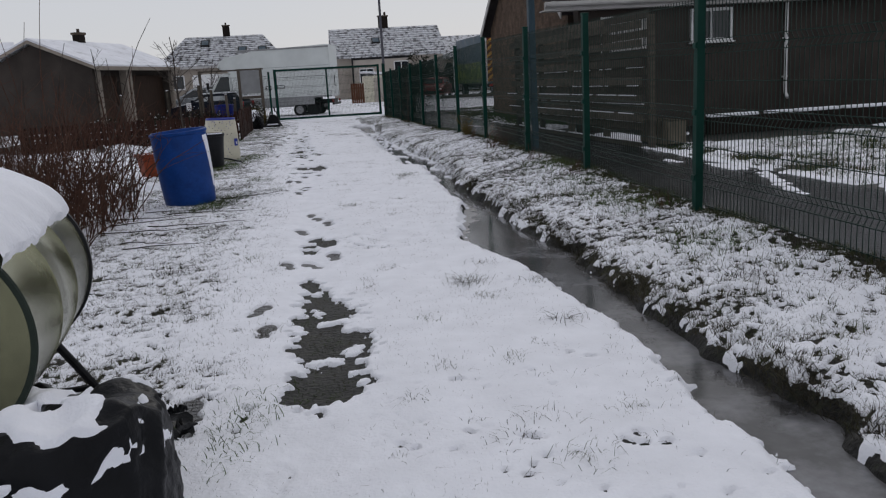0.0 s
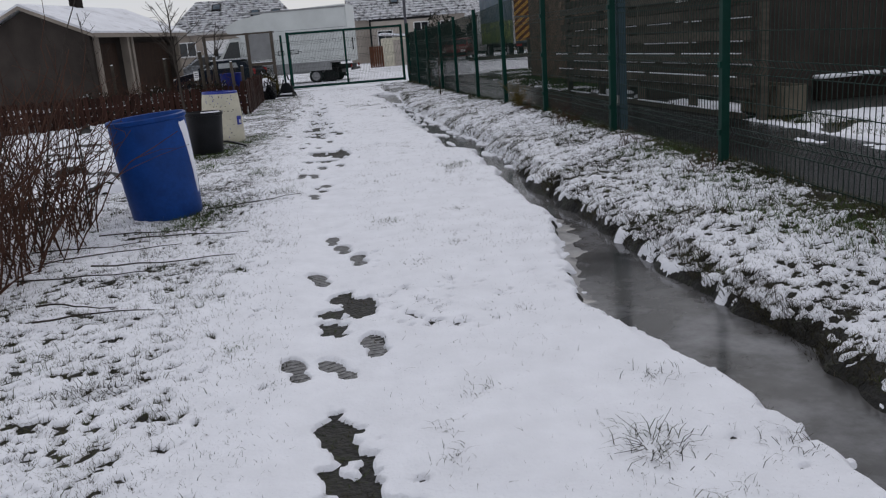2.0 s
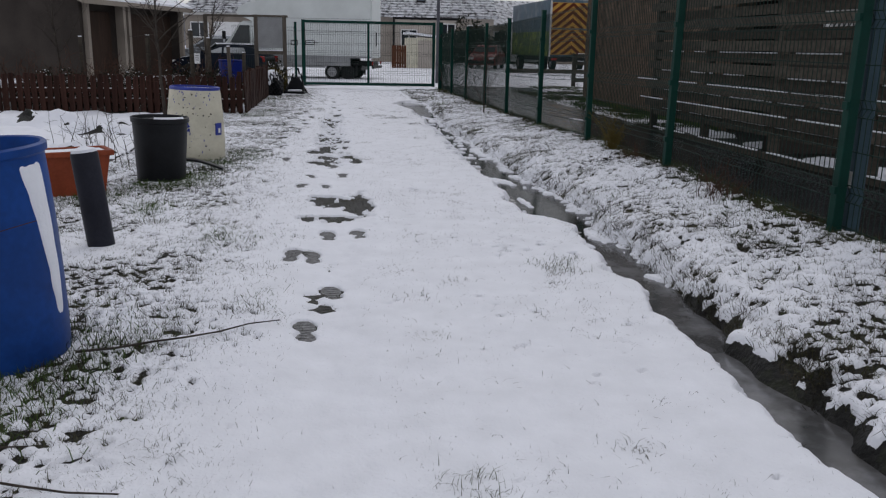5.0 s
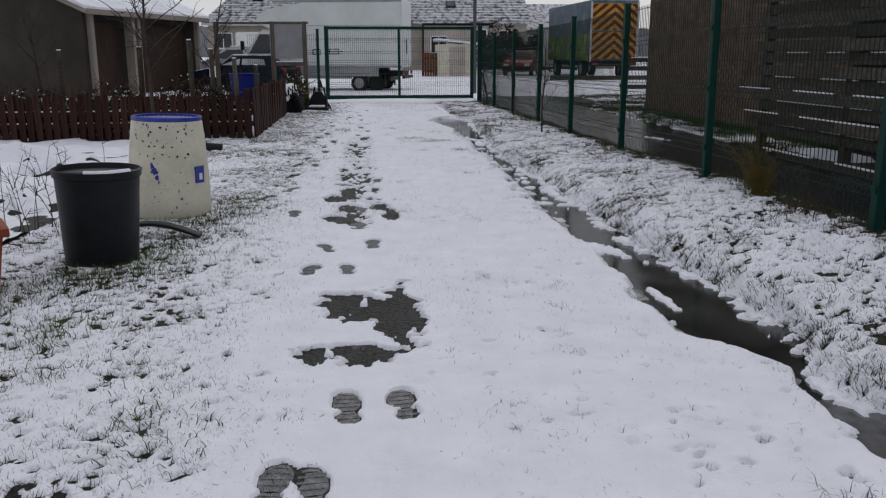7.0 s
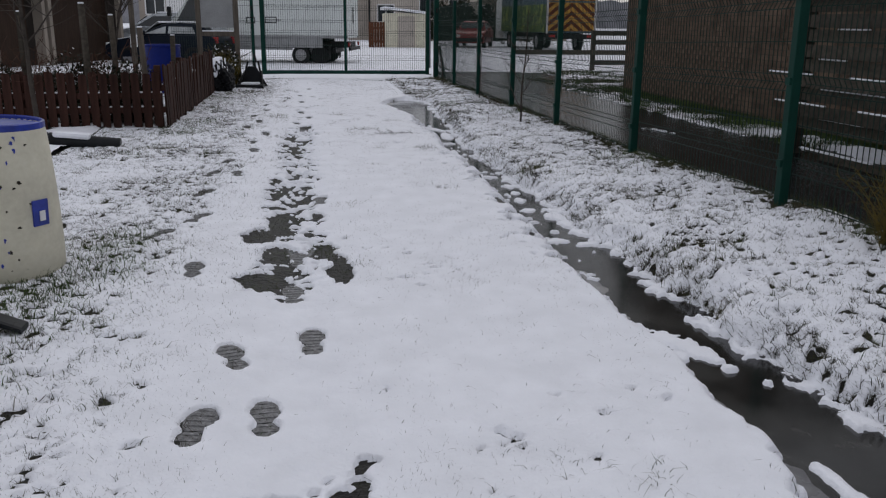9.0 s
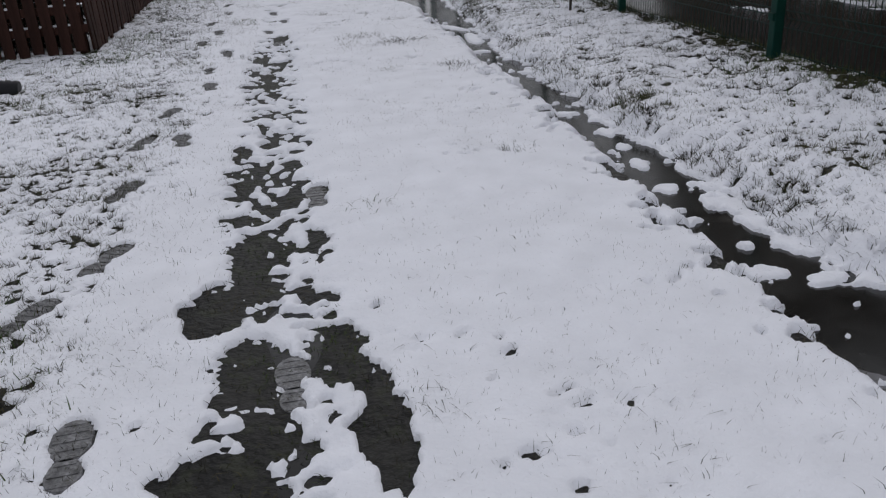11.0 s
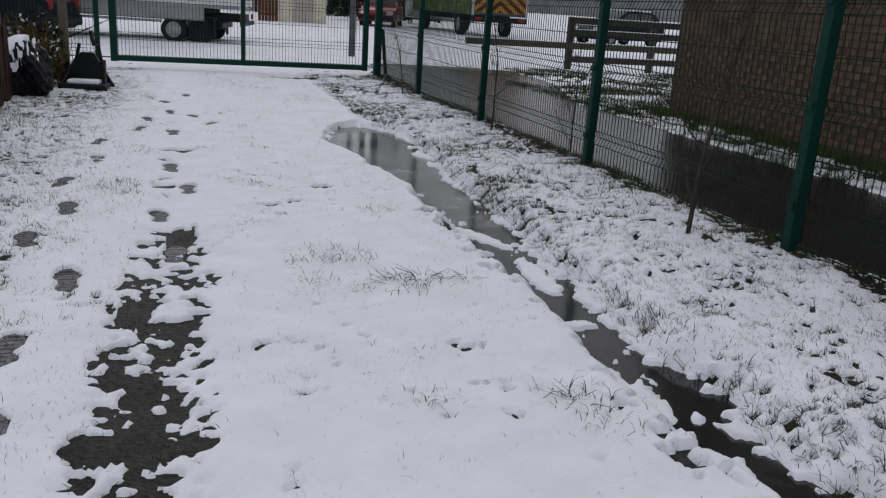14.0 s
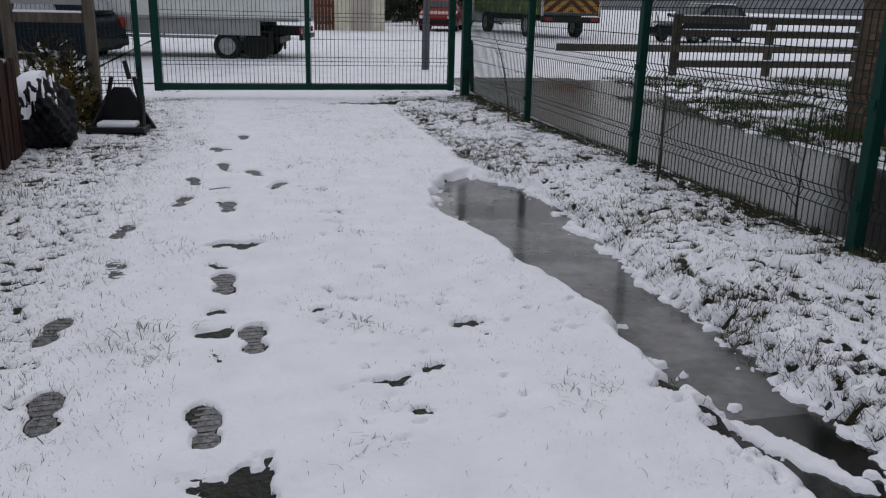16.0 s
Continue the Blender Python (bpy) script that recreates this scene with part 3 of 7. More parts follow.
# only where snow lies above the ground
sf = sf[(sd[sf] > -0.015).any(1)]
snow = sheet("snow_cover", np.stack([sx, sy, sz + sd], 1), sf, SNOW)
tagged(snow, "thawing snow cover with boot prints and bare patches", "snow", kind="structure")

bxs, bys = spaced((-2.38, 3.28, 0.08)), spaced((-20, 0, 0.5), (0, 1.95, 0.08))
hx_, hy_, hf_ = grid(bxs, bys)
hd_ = snow_depth(hx_, hy_)
back_snow = sheet("snow_behind", np.stack([hx_, hy_, land(hx_, hy_) + np.where(hd_ > 0, 0.016, -0.02)], 1), hf_, SNOW)
tagged(back_snow, "snow on the track behind the start", "snow", kind="structure")

# coarser snow round about: left of the walk, behind it, and beyond the gate
oxs = np.concatenate([-FAR[::-1], spaced((-20, -6, 0.6), (-6, -2.36, 0.07))])
oys = np.concatenate([-FAR[::-1], spaced((-20, 2, 0.8), (2, 30, 0.09), (30, 62, 0.6)), FAR[2:] + 5])
ox, oy, of = grid(oxs, oys)
od = 0.03 + 0.02 * rough(ox, oy, 0.8, 31) + 0.03 * rough(ox, oy, 0.27, 32) + 0.022 * rough(ox, oy, 0.13, 33) - 0.006
od = np.where((ox > -7.2) & (ox < -1.8) & (oy > 21.5 + 0.07 * (ox + 6.9)) & (oy < 26.3 + 0.3 * rough(ox, oy, 0.5, 34)) & (od < 0.045), -0.03, od)
od = np.where((ox > -9) & (ox < -2.9 - 0.5 * rough(ox, oy, 1.2, 35)) & (oy > 21.9) & (oy < 33.2) & (od < 0.07), -0.03, od)
od = np.where((ox < -9) | (oy > 33.2), np.abs(od) * 0.4 + 0.02, od)
garden_snow = sheet("garden_snow", np.stack([ox, oy, land(ox, oy) + np.where(od > 0, od * 0.8, -0.02)], 1), of, SNOW)
tagged(garden_snow, "uneven snow over garden beds and the ground beyond", "snow", kind="structure")
oxs = np.concatenate([spaced((-2.36, 21, 0.4)), FAR])
oys = np.concatenate([spaced((32.95, 62, 0.4)), FAR[2:] + 5])
ox, oy, of = grid(oxs, oys)
od = 0.022 + 0.012 * rough(ox, oy, 1.5, 41) + 0.008 * rough(ox, oy, 0.5, 42)
bare = step(3.2, 3.5, ox) * (1 - step(5.9, 6.3, ox)) * (1 - step(33.6, 34.6, oy))
od = np.where(bare > 0.4, -0.02, od)
road_snow = sheet("road_snow", np.stack([ox, oy, land(ox, oy) + od], 1), of, SNOW_THIN)
tagged(road_snow, "snow-covered road and parking ground beyond the gate", "snow", kind="structure")

# water standing in the ditch and the rut
for y0, y1, wet_mat, words in ((-4.0, 12.0, WATER, "grey slushy melt water standing in the ditch"), (12.0, 22.2, DARKWATER, "dark melt water between drifting slabs of snow"), (22.2, 28.6, WATER, "grey pool of melt water at the ditch's head")):
    wx, wy, wf = grid(np.linspace(0.9, 2.25, 10), np.linspace(y0, y1, int((y1 - y0) * 4) + 1))
    tagged(sheet("ditch_water", np.stack([wx, wy, np.full(len(wx), -0.048)], 1), wf, wet_mat), words, "water", kind="structure")
hx, hy, hf = grid(np.linspace(-0.06, 0.42, 49), np.arange(2.4, 26.4, 0.02))
shelf = np.interp(hy, [2, 5.5, 6.3, 7.0, 8.2, 9.0, 11.8, 12.4, 13.5, 14.5, 16, 17, 22, 23, 24.5, 26], [-0.1, -0.1, 0.0, 0.09, 0.07, -0.1, -0.1, 0.04, 0.05, 0.02, 0.0, -0.1, -0.1, -0.1, 0.06, 0.06])
hz = -0.050 + 0.006 * step(-0.04, 0.06, shelf - hx + 0.05 * rough(hx, hy, 0.30, 121) + 0.05 * rough(hx, hy, 0.10, 122) + 0.035 * rough(hx, hy, 0.045, 124)) + 0.001 * rough(hx, hy, 0.05, 123)
slush = sheet("ditch_slush", np.stack([np.interp(hy, DITCH_Y, DITCH_L) + hx, hy, hz], 1), hf, SLUSHICE)
tagged(slush, "grey slush floating along the ditch's edge", "slush", kind="structure")
wxs, wys = spaced((-0.5, 0.4, 0.15)), spaced((2.5, 25, 0.25))
wx, wy, wf = grid(wxs, wys)
rut_water = sheet("rut_water", np.stack([wx, wy, np.full(len(wx), -0.037)], 1), wf, RUTWATER)
tagged(rut_water, "thin melt water in the trodden rut", "water", kind="structure")

# tarmac path beyond the mesh fence
txs = spaced((3.28, 5.2, 0.24))
tys = spaced((-20, 33.9, 0.5))
tx, ty, tf = grid(txs, tys)
tz = np.full(len(tx), 0.012)
tarmac = sheet("tarmac_path", np.stack([3.28 + (tx - 3.28) * (1 + 0.62 * step(27, 32, ty)) + np.where(tx > 5.1, 0.05 * rough(tx, ty, 1.1, 51), 0), ty, tz], 1), tf, TARMAC)
tagged(tarmac, "wet dark tarmac path with melted snow", "path", kind="structure")
lxs, lys = spaced((5.1, 6.4, 0.05), (6.4, 10.0, 0.08), (10, 21, 0.5)), spaced((-20, 6, 0.5), (6, 13, 0.08), (13, 19, 0.12), (19, 31, 0.05), (31, 34, 0.12))
lx, ly, lf = grid(lxs, lys)
ld = 0.03 + 0.02 * rough(lx, ly, 0.7, 61) + 0.02 * rough(lx, ly, 0.2, 62)
yard = step(12.3, 12.8, ly + 0.25 * rough(lx, ly, 0.8, 66)) * (1 - step(20.4, 20.9, ly))
wallgrass = step(5.95, 6.15, lx) * step(19, 19.5, ly) * (1 - step(28.0, 28.5, ly))
ld = ld - 0.06 * wallgrass - 0.07 * yard * step(-0.25, 0.10, rough(lx, ly, 0.7, 133) + 0.55 - 0.9 * step(5.5, 5.7, lx) * (1 - step(6.0, 6.2, lx))) - 0.03 * rough(lx, ly, 0.11, 69) * (ly < 12.5) - 0.05 * (ly < 12.5) * step(0.0, 0.35, 0.5 * rough(lx, ly, 0.6, 64) + 0.5 * rough(lx, ly, 0.2, 65) - 0.05)
ld = ld - 0.055 * (ly > 19) * step(-0.05, 0.35, 0.5 * rough(lx, ly, 0.35, 67) + 0.5 * rough(lx, ly, 0.13, 68) + 0.08 + 0.08 * step(28, 29, ly) + 0.25 * step(5.75, 6.1, lx) * (1 - step(28, 28.6, ly)))
edge = 5.15 + 1.05 * step(27.5, 32, ly) + 0.06 * rough(lx * 0, ly, 0.6, 63)
ld = np.where(lx < edge, -0.03, ld)
lf = lf[(ld[lf] > 0).any(1)]
lawn = sheet("lawn_snow", np.stack([lx, ly, np.where(ld > 0, 0.012 + 0.45 * ld, -0.03)], 1), lf, SNOW_THIN)
tagged(lawn, "patchy snow on the lawn beside the tarmac path", "snow", kind="structure")


# ---- weldmesh fence ----
def bank_at(y):
    return float(np.interp(y, BANK_Y, BANK_Z))


def upright_wire(height, folds, r=0.0036):
    pts = [(0, 0, 0)]
    for f in folds:
        pts += [(0, 0, f - 0.05), (0, -0.025, f), (0, 0, f + 0.05)]
    bm = tube(bmesh.new(), pts + [(0, 0, height)], r, seg=3)
    return mesh_of("wire", bm, MESH)


def mesh_of(name, bm, material):
    me = bpy.data.meshes.new(name)
    bm.to_mesh(me)
    bm.free()
    me.materials.append(material)
    return me


def wire_panel(parent, x0, z0, width, height, folds, pitch=0.05, r=0.0036):
    """Weldmesh in the xz plane of its parent: upright wires, each bent at the ribs, and cross wires."""
    up = upright_wire(height, folds, r)
    for k in range(int(width / pitch) + 1):
        piece("wire", up, parent, pose(x0 + k * pitch + 0.01, 0, z0))
    across = mesh_of("cross_wire", cyl(bmesh.new(), (0, 0, 0), (width, 0, 0), r * 1.15, seg=4), MESH)
    zs = [0.02, height - 0.03] + [f + o for f in folds for o in (-0.05, 0.05)]
    zs += [(a + b) / 2 for a, b in zip(folds, folds[1:])]
    for z in zs:
        piece("cross_wire", across, parent, pose(x0, 0.004, z0 + z))
    for f in folds:
        piece("cross_wire", across, parent, pose(x0, -0.025, z0 + f))


def fence_post():
    post = thing("fence_post", label="dark green steel fence post on the grassy bank", category="fence post", group="posts of the mesh fence")
    part("shaft", box(bmesh.new(), (0, 0, 0.72), (0.062, 0.062, 1.84), bevel=0.006), GREEN, post)
    part("cap", box(bmesh.new(), (0, 0, 1.65), (0.070, 0.070, 0.022), bevel=0.005), GREEN, post)
    for z in (0.25, 0.75, 1.25):
        part("clip", box(bmesh.new(), (-0.038, 0, z), (0.016, 0.05, 0.045), bevel=0.003), GREEN, post)
    return post


POST_Y = [-1.55, 0.95, 3.45, 6.0, 8.58, 11.06, 13.68, 16.16, 18.68, 21.1, 23.44, 25.9, 28.42]
first_post = fence_post()
first_post.matrix_world = pose(FENCE_X, POST_Y[0], bank_at(POST_Y[0]), 0, 0.4, 0)
for y in POST_Y[1:]:
    copy_thing(first_post, pose(FENCE_X + random.uniform(-0.01, 0.01), y, bank_at(y), random.uniform(-0.6, 0.6), random.uniform(-0.6, 0.6), random.uniform(-2, 2)))
panel_thing = thing("mesh_panel", label="green weldmesh fence panel with folded ribs", category="fence panel", group="panels of the mesh fence")
wire_panel(panel_thing, 0, 0, 2.46, 1.58, (0.22, 0.72, 1.22))
ends = POST_Y + [30.95]
for k, (a, b) in enumerate(zip(ends, ends[1:])):
    za, zb = bank_at(a), bank_at(b)
    m = Matrix.Translation((FENCE_X + 0.045, a + 0.02, za + 0.015)) @ Matrix.Rotation(radians(90), 4, "Z") @ Matrix.Rotation(-math.atan2(zb - za, b - a), 4, "Y") @ Matrix.Diagonal(((b - a - 0.04) / 2.46, 1, 1, 1))
    if k == 0:
        panel_thing.matrix_world = m
    else:
        copy_thing(panel_thing, m)

# ---- the gate across the end ----
GATE_Y, GL, GR = 31.0, -1.02, 2.80


def gate_post(x, top, w):
    post = thing("gate_post", pose(x, GATE_Y, 0), "stout dark green steel gate post", "gate post", "gate posts")
    part("shaft", box(bmesh.new(), (0, 0, top / 2 - 0.1), (w, w, top + 0.2), bevel=0.008), GREEN, post)
    part("cap", box(bmesh.new(), (0, 0, top + 0.008), (w + 0.012, w + 0.012, 0.022), bevel=0.005), GREEN, post)
    for z in (0.35, 1.55):
        part("hinge", cyl(bmesh.new(), (0.0, -w / 2 - 0.025, z - 0.05), (0.0, -w / 2 - 0.025, z + 0.05), 0.018), DARKMETAL, post)
    return post


gate_post(GL - 0.17, 1.84, 0.07)
gate_post(GR + 0.16, 1.92, 0.11)
gate = thing("gate", pose(GL, GATE_Y, 0.12), "closed dark green weldmesh gate with steel frame", "gate")
gw, gh = GR - GL, 1.80
part("frame_bottom", box(bmesh.new(), (gw / 2, 0, 0.037), (gw, 0.06, 0.075), bevel=0.005), GREEN, gate)
part("frame_top", box(bmesh.new(), (gw / 2, 0, gh - 0.035), (gw, 0.06, 0.075), bevel=0.005), GREEN, gate)
part("frame_upright", box(bmesh.new(), (0.05, 0, gh / 2), (0.10, 0.075, gh + 0.02), bevel=0.005), GREEN, gate)
part("frame_upright", box(bmesh.new(), (gw - 0.04, 0, gh / 2), (0.08, 0.075, gh + 0.02), bevel=0.005), GREEN, gate)
part("mullion", box(bmesh.new(), (gw * 0.495, 0, gh / 2), (0.06, 0.055, gh - 0.12), bevel=0.004), GREEN, gate)
for x0, x1 in ((0.1, gw * 0.495 - 0.03), (gw * 0.495 + 0.03, gw - 0.08)):
    wire_panel(gate, x0, 0.06, x1 - x0, gh - 0.12, (0.3, 0.85, 1.4))
bm = bmesh.new()
for c, s in (((0, 0, 0.06), (0.26, 0.02, 0.02)), ((0, 0, -0.06), (0.26, 0.02, 0.02)), ((-0.12, 0, 0), (0.02, 0.02, 0.12)), ((0.12, 0, 0), (0.02, 0.02, 0.12)), ((0.06, 0, 0), (0.34, 0.018, 0.018))):
    box(bm, (c[0] + 0.24, -0.06, c[2] + 1.18), s)
part("latch_guard", bm, DARKMETAL, gate, "black steel latch guard")
bm = bmesh.new()
for c, s in (((0, 0, 0.06), (0.2, 0.02, 0.02)), ((0, 0, -0.06), (0.2, 0.02, 0.02)), ((-0.09, 0, 0), (0.02, 0.02, 0.12)), ((0.09, 0, 0), (0.02, 0.02, 0.12))):
    box(bm, (c[0] - 0.2, -0.06, c[2] + 1.17), s)
part("latch_keep", bm, DARKMETAL, gate, "black steel latch keep")
side_panel = thing("mesh_panel", pose(-2.95, GATE_Y + 0.02, 0.06), "green weldmesh fence panel beside the gate", "fence panel", "panels of the mesh fence")
wire_panel(side_panel, 0, 0, 1.75, 1.68, (0.22, 0.72, 1.22))
brace = thing("gate_brace", pose(3.05, 31.05, 0), "dark steel strut bracing the gate post", "strut")
part("strut", cyl(bmesh.new(), (0, 0.03, 0.75), (0.28, 0.9, -0.02), 0.03), GREEN, brace)
part("base_plate", box(bmesh.new(), (0.29, 0.93, 0.0), (0.14, 0.14, 0.02)), DARKMETAL, brace)

# the tall steel column behind the fence, and the street lamp beyond the gate
column = thing("steel_column", pose(3.085, 11.10, -0.1), "tall blue-grey square steel column by the fence", "column")
part("shaft", box(bmesh.new(), (0, 0, 2.3), (0.088, 0.11, 4.6), bevel=0.012), STEEL_BLUE, column)
part("base_plate", box(bmesh.new(), (0, 0, 0.12), (0.24, 0.24, 0.02), bevel=0.003), STEEL_BLUE, column)
part("cover_plate", box(bmesh.new(), (-0.046, -0.01, 0.62), (0.006, 0.07, 0.10), bevel=0.002), FASCIA, column, "small pale cover plate")
lamp = thing("street_lamp", pose(3.42, 35.6, -0.02), "slim grey-brown street lamp column beyond the gate", "street lamp")
part("column", cyl(bmesh.new(), (0, 0, 0), (0, 0, 5.6), 0.062, 0.045, 14), POLEGREY, lamp)
part("base", cyl(bmesh.new(), (0, 0, 0), (0, 0, 1.0), 0.072, 0.068, 14), POLEGREY, lamp)
part("arm", tube(bmesh.new(), [(0, 0, 5.58), (0.05, -0.1, 5.75), (0.1, -0.6, 5.85)], 0.025, seg=8), POLEGREY, lamp)
part("lantern", box(bmesh.new(), (0.11, -0.85, 5.85), (0.16, 0.5, 0.09), bevel=0.02), FASCIA, lamp)


# ---- brick building by the path ----
def wall_frame(origin, u):
    """Places on a wall from (along, up, out)."""
    o, u = Vector(origin), Vector(u).normalized()
    out = u.cross(Vector((0, 0, 1)))
    return lambda a, h, d=0.0: o + u * a + Vector((0, 0, h)) + out * d


BX, BY0, BY1, EAVE, PEAK = 6.3, 19.45, 27.7, 2.75, 5.5
wall_gable = thing("wall_gable", pose(BX, BY0, 0), "dark brown brick gable wall beside the path", "wall", kind="structure")
mid = (BY1 - BY0) / 2
part("core", prism(bmesh.new(), [(0, -0.1), (BY1 - BY0, -0.1), (BY1 - BY0, EAVE), (mid, PEAK), (0, EAVE)], "x", 0.006, 0.3), MORTAR, wall_gable, "grey-brown mortar joints")
house_side = thing("wall_house_side", pose(BX, BY1, 0), "dark brown brick side wall", "wall", kind="structure")
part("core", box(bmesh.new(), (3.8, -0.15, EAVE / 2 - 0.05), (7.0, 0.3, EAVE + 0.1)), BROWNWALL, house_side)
roof = thing("roof_gable", pose(BX, BY0, 0), "snow-dusted tiled roof with white barge boards", "roof", kind="structure")
for sgn, name in ((-1, "slope"), (1, "slope")):
    bm = bmesh.new()
    c0, c1 = (-0.35 if sgn < 0 else BY1 - BY0 + 0.35), mid
    z0 = EAVE - 0.35 * (PEAK - EAVE) / mid
    prism(bm, [(c0, z0 + 0.02), (c1, PEAK + 0.02), (c1, PEAK + 0.16), (c0, z0 + 0.16)], "x", -0.25, 8.0)
    part("slope", bm, ROOFTILE, roof)
    bm = bmesh.new()
    prism(bm, [(c0, z0 - 0.06), (c1, PEAK - 0.06), (c1, PEAK + 0.14), (c0, z0 + 0.14)], "x", -0.28, -0.255)
    part("barge_board", bm, FASCIA, roof)

# lower block with fascia, window and downpipe, facing the lawn
WY = 16.6
wall_front = thing("wall_front", pose(5.6, WY, 0), "dark brown brick wall under a pale fascia", "wall", kind="structure")
part("core", box(bmesh.new(), (4.9, 0.15, 1.2), (9.8, 0.3, 2.5)), GABLEBROWN, wall_front)
part("fascia", box(bmesh.new(), (4.55, -0.33, 2.52), (10.7, 0.03, 0.17), bevel=0.004), FASCIA, wall_front)
part("soffit", box(bmesh.new(), (4.55, -0.15, 2.45), (10.7, 0.36, 0.02)), FASCIA, wall_front)
part("gutter", cyl(bmesh.new(), (-0.8, -0.40, 2.56), (9.9, -0.40, 2.56), 0.055, seg=10), FASCIA, wall_front)
part("roof_slope", prism(bmesh.new(), [(-0.42, 2.62), (2.8, 4.3), (2.8, 4.42), (-0.42, 2.74)], "x", -0.85, 9.9), ROOFTILE, wall_front)
part("roof_snow", prism(bmesh.new(), [(-0.42, 2.745), (2.8, 4.425), (2.8, 4.46), (-0.42, 2.78)], "x", -0.85, 9.9), ROOFSNOW, wall_front)
win = thing("window_1", pose(5.6 + 2.42, WY, 0.16) @ Matrix.Diagonal((0.80, 1, 0.92, 1)), "small white-framed window in the brick wall", "window", kind="structure")
bm = bmesh.new()
for c, s in (((0.55, 0, 1.72), (1.16, 0.06, 0.07)), ((0.55, 0, 2.38), (1.16, 0.06, 0.07)), ((0, 0, 2.05), (0.07, 0.06, 0.6)), ((1.1, 0, 2.05), (0.07, 0.06, 0.6)), ((0.55, 0, 2.05), (0.05, 0.05, 0.6))):
    box(bm, (c[0], -0.035, c[2]), s, bevel=0.004)
part("window_frame", bm, FRAMEW, win)
for x in (0.28, 0.82):
    part("pane", box(bmesh.new(), (x, -0.012, 2.05), (0.50, 0.012, 0.60)), GLASS, win)
part("window_sill", box(bmesh.new(), (0.55, -0.06, 1.665), (1.24, 0.12, 0.035), bevel=0.004), FRAMEW, win)
pipe = thing("downpipe", pose(5.6 + 4.52, WY - 0.09, 0), "pale plastic rainwater downpipe on the wall", "downpipe")
part("pipe", cyl(bmesh.new(), (0, 0, 0.65), (0, 0, 2.42), 0.036), FRAMEW, pipe)
part("shoe", tube(bmesh.new(), [(0, 0, 0.7), (0, -0.02, 0.55), (0, -0.12, 0.46)], 0.036, seg=10), FRAMEW, pipe)
for z in (0.9, 1.7):
    part("bracket", box(bmesh.new(), (0, 0.03, z), (0.11, 0.06, 0.03), bevel=0.004), FRAMEW, pipe)

# ---- slatted timber screen ----
SX0, SY0, SX1, SY1 = 5.22, 12.2, 4.95, 19.4
screen = thing("slat_screen", pose(SX0, SY0, 0, 0, 0, math.degrees(math.atan2(SY1 - SY0, SX1 - SX0))), "dark stained hit-and-miss timber board screen", "fence")
slen = math.hypot(SX1 - SX0, SY1 - SY0)
for k in range(5):
    part("post", box(bmesh.new(), (0.05 + k * (slen - 0.1) / 4, -0.06, 0.98), (0.10, 0.10, 2.1), bevel=0.006), SLAT, screen)
for i in range(13):
    z = 0.34 + i * 0.142
    for k in range(4):
        a = 0.05 + k * (slen - 0.1) / 4
        back = (i % 2) * 0.13 - 0.03
        L = (slen - 0.1) / 4 - 0.012
        tilt = Matrix.Rotation(random.uniform(-0.004, 0.004), 3, "Y")
        part("board", box(bmesh.new(), (a + L / 2, back, z), (L, 0.022, 0.118), rot=tilt, bevel=0.003), SLAT, screen)
for i in (0, 1, 2, 3, 4, 6):
    z = 0.34 + i * 0.142 + 0.064
    back = (i % 2) * 0.13 - 0.03
    a = random.uniform(0.1, 0.5)
    while a < slen - 0.4:
        L = random.uniform(0.5, 1.9) if i < 4 else random.uniform(0.3, 0.9)
        part("snow_ledge", box(bmesh.new(), (a + L / 2, back, z), (min(L, slen - a - 0.1), 0.024, 0.016), bevel=0.005), SNOW, screen, "snow lying on a board edge")
        a += L + random.uniform(0.05, 0.35 if i < 4 else 1.2)

part("foot_board", box(bmesh.new(), (slen / 2 - 0.1, -0.02, 0.035), (slen - 0.9, 0.03, 0.10), bevel=0.004), SLAT, screen)
a = 1.1
while a < slen - 0.6:
    L = random.uniform(0.8, 2.0)
    part("snow_ledge", box(bmesh.new(), (a + L / 2, -0.02, 0.092), (min(L, slen - a - 0.5), 0.034, 0.02), bevel=0.006), SNOW, screen, "snow lying on a board edge")
    a += L + random.uniform(0.05, 0.25)
crate = thing("slatted_trough", pose(5.62, 12.62, 0.0, 0, 0, 92), "pale weathered slatted timber trough behind the board screen", "trough")
for k in range(7):
    part("slat", box(bmesh.new(), (-0.42 + k * 0.14, 0.15, 0.24), (0.125, 0.02, 0.36), bevel=0.003), PALEWOOD, crate)
    part("slat", box(bmesh.new(), (-0.42 + k * 0.14, -0.15, 0.24), (0.125, 0.02, 0.36), bevel=0.003), PALEWOOD, crate)
for x in (-0.49, 0.49):
    part("end_board", box(bmesh.new(), (x, 0, 0.24), (0.02, 0.28, 0.34), bevel=0.003), PALEWOOD, crate)
part("soil", box(bmesh.new(), (0, 0, 0.2), (0.95, 0.27, 0.36)), MUD, crate)

# low planter wall behind the lawn
kerb = thing("planter_wall", pose(7.2, 14.2, 0), "low dark planter wall with snow along its top", "low wall", kind="structure")
part("wall", box(bmesh.new(), (4.0, 0, 0.13), (8.0, 0.2, 0.34), bevel=0.01), BROWNWALL, kerb)
bm = bmesh.new()
a = 0.0
while a < 7.6:
    L = random.uniform(0.5, 1.6)
    box(bm, (a + L / 2, 0, 0.325), (L, 0.2, 0.055), bevel=0.02)
    a += L + random.uniform(0.05, 0.25)
part("snow_cap", bm, SNOW, kerb)


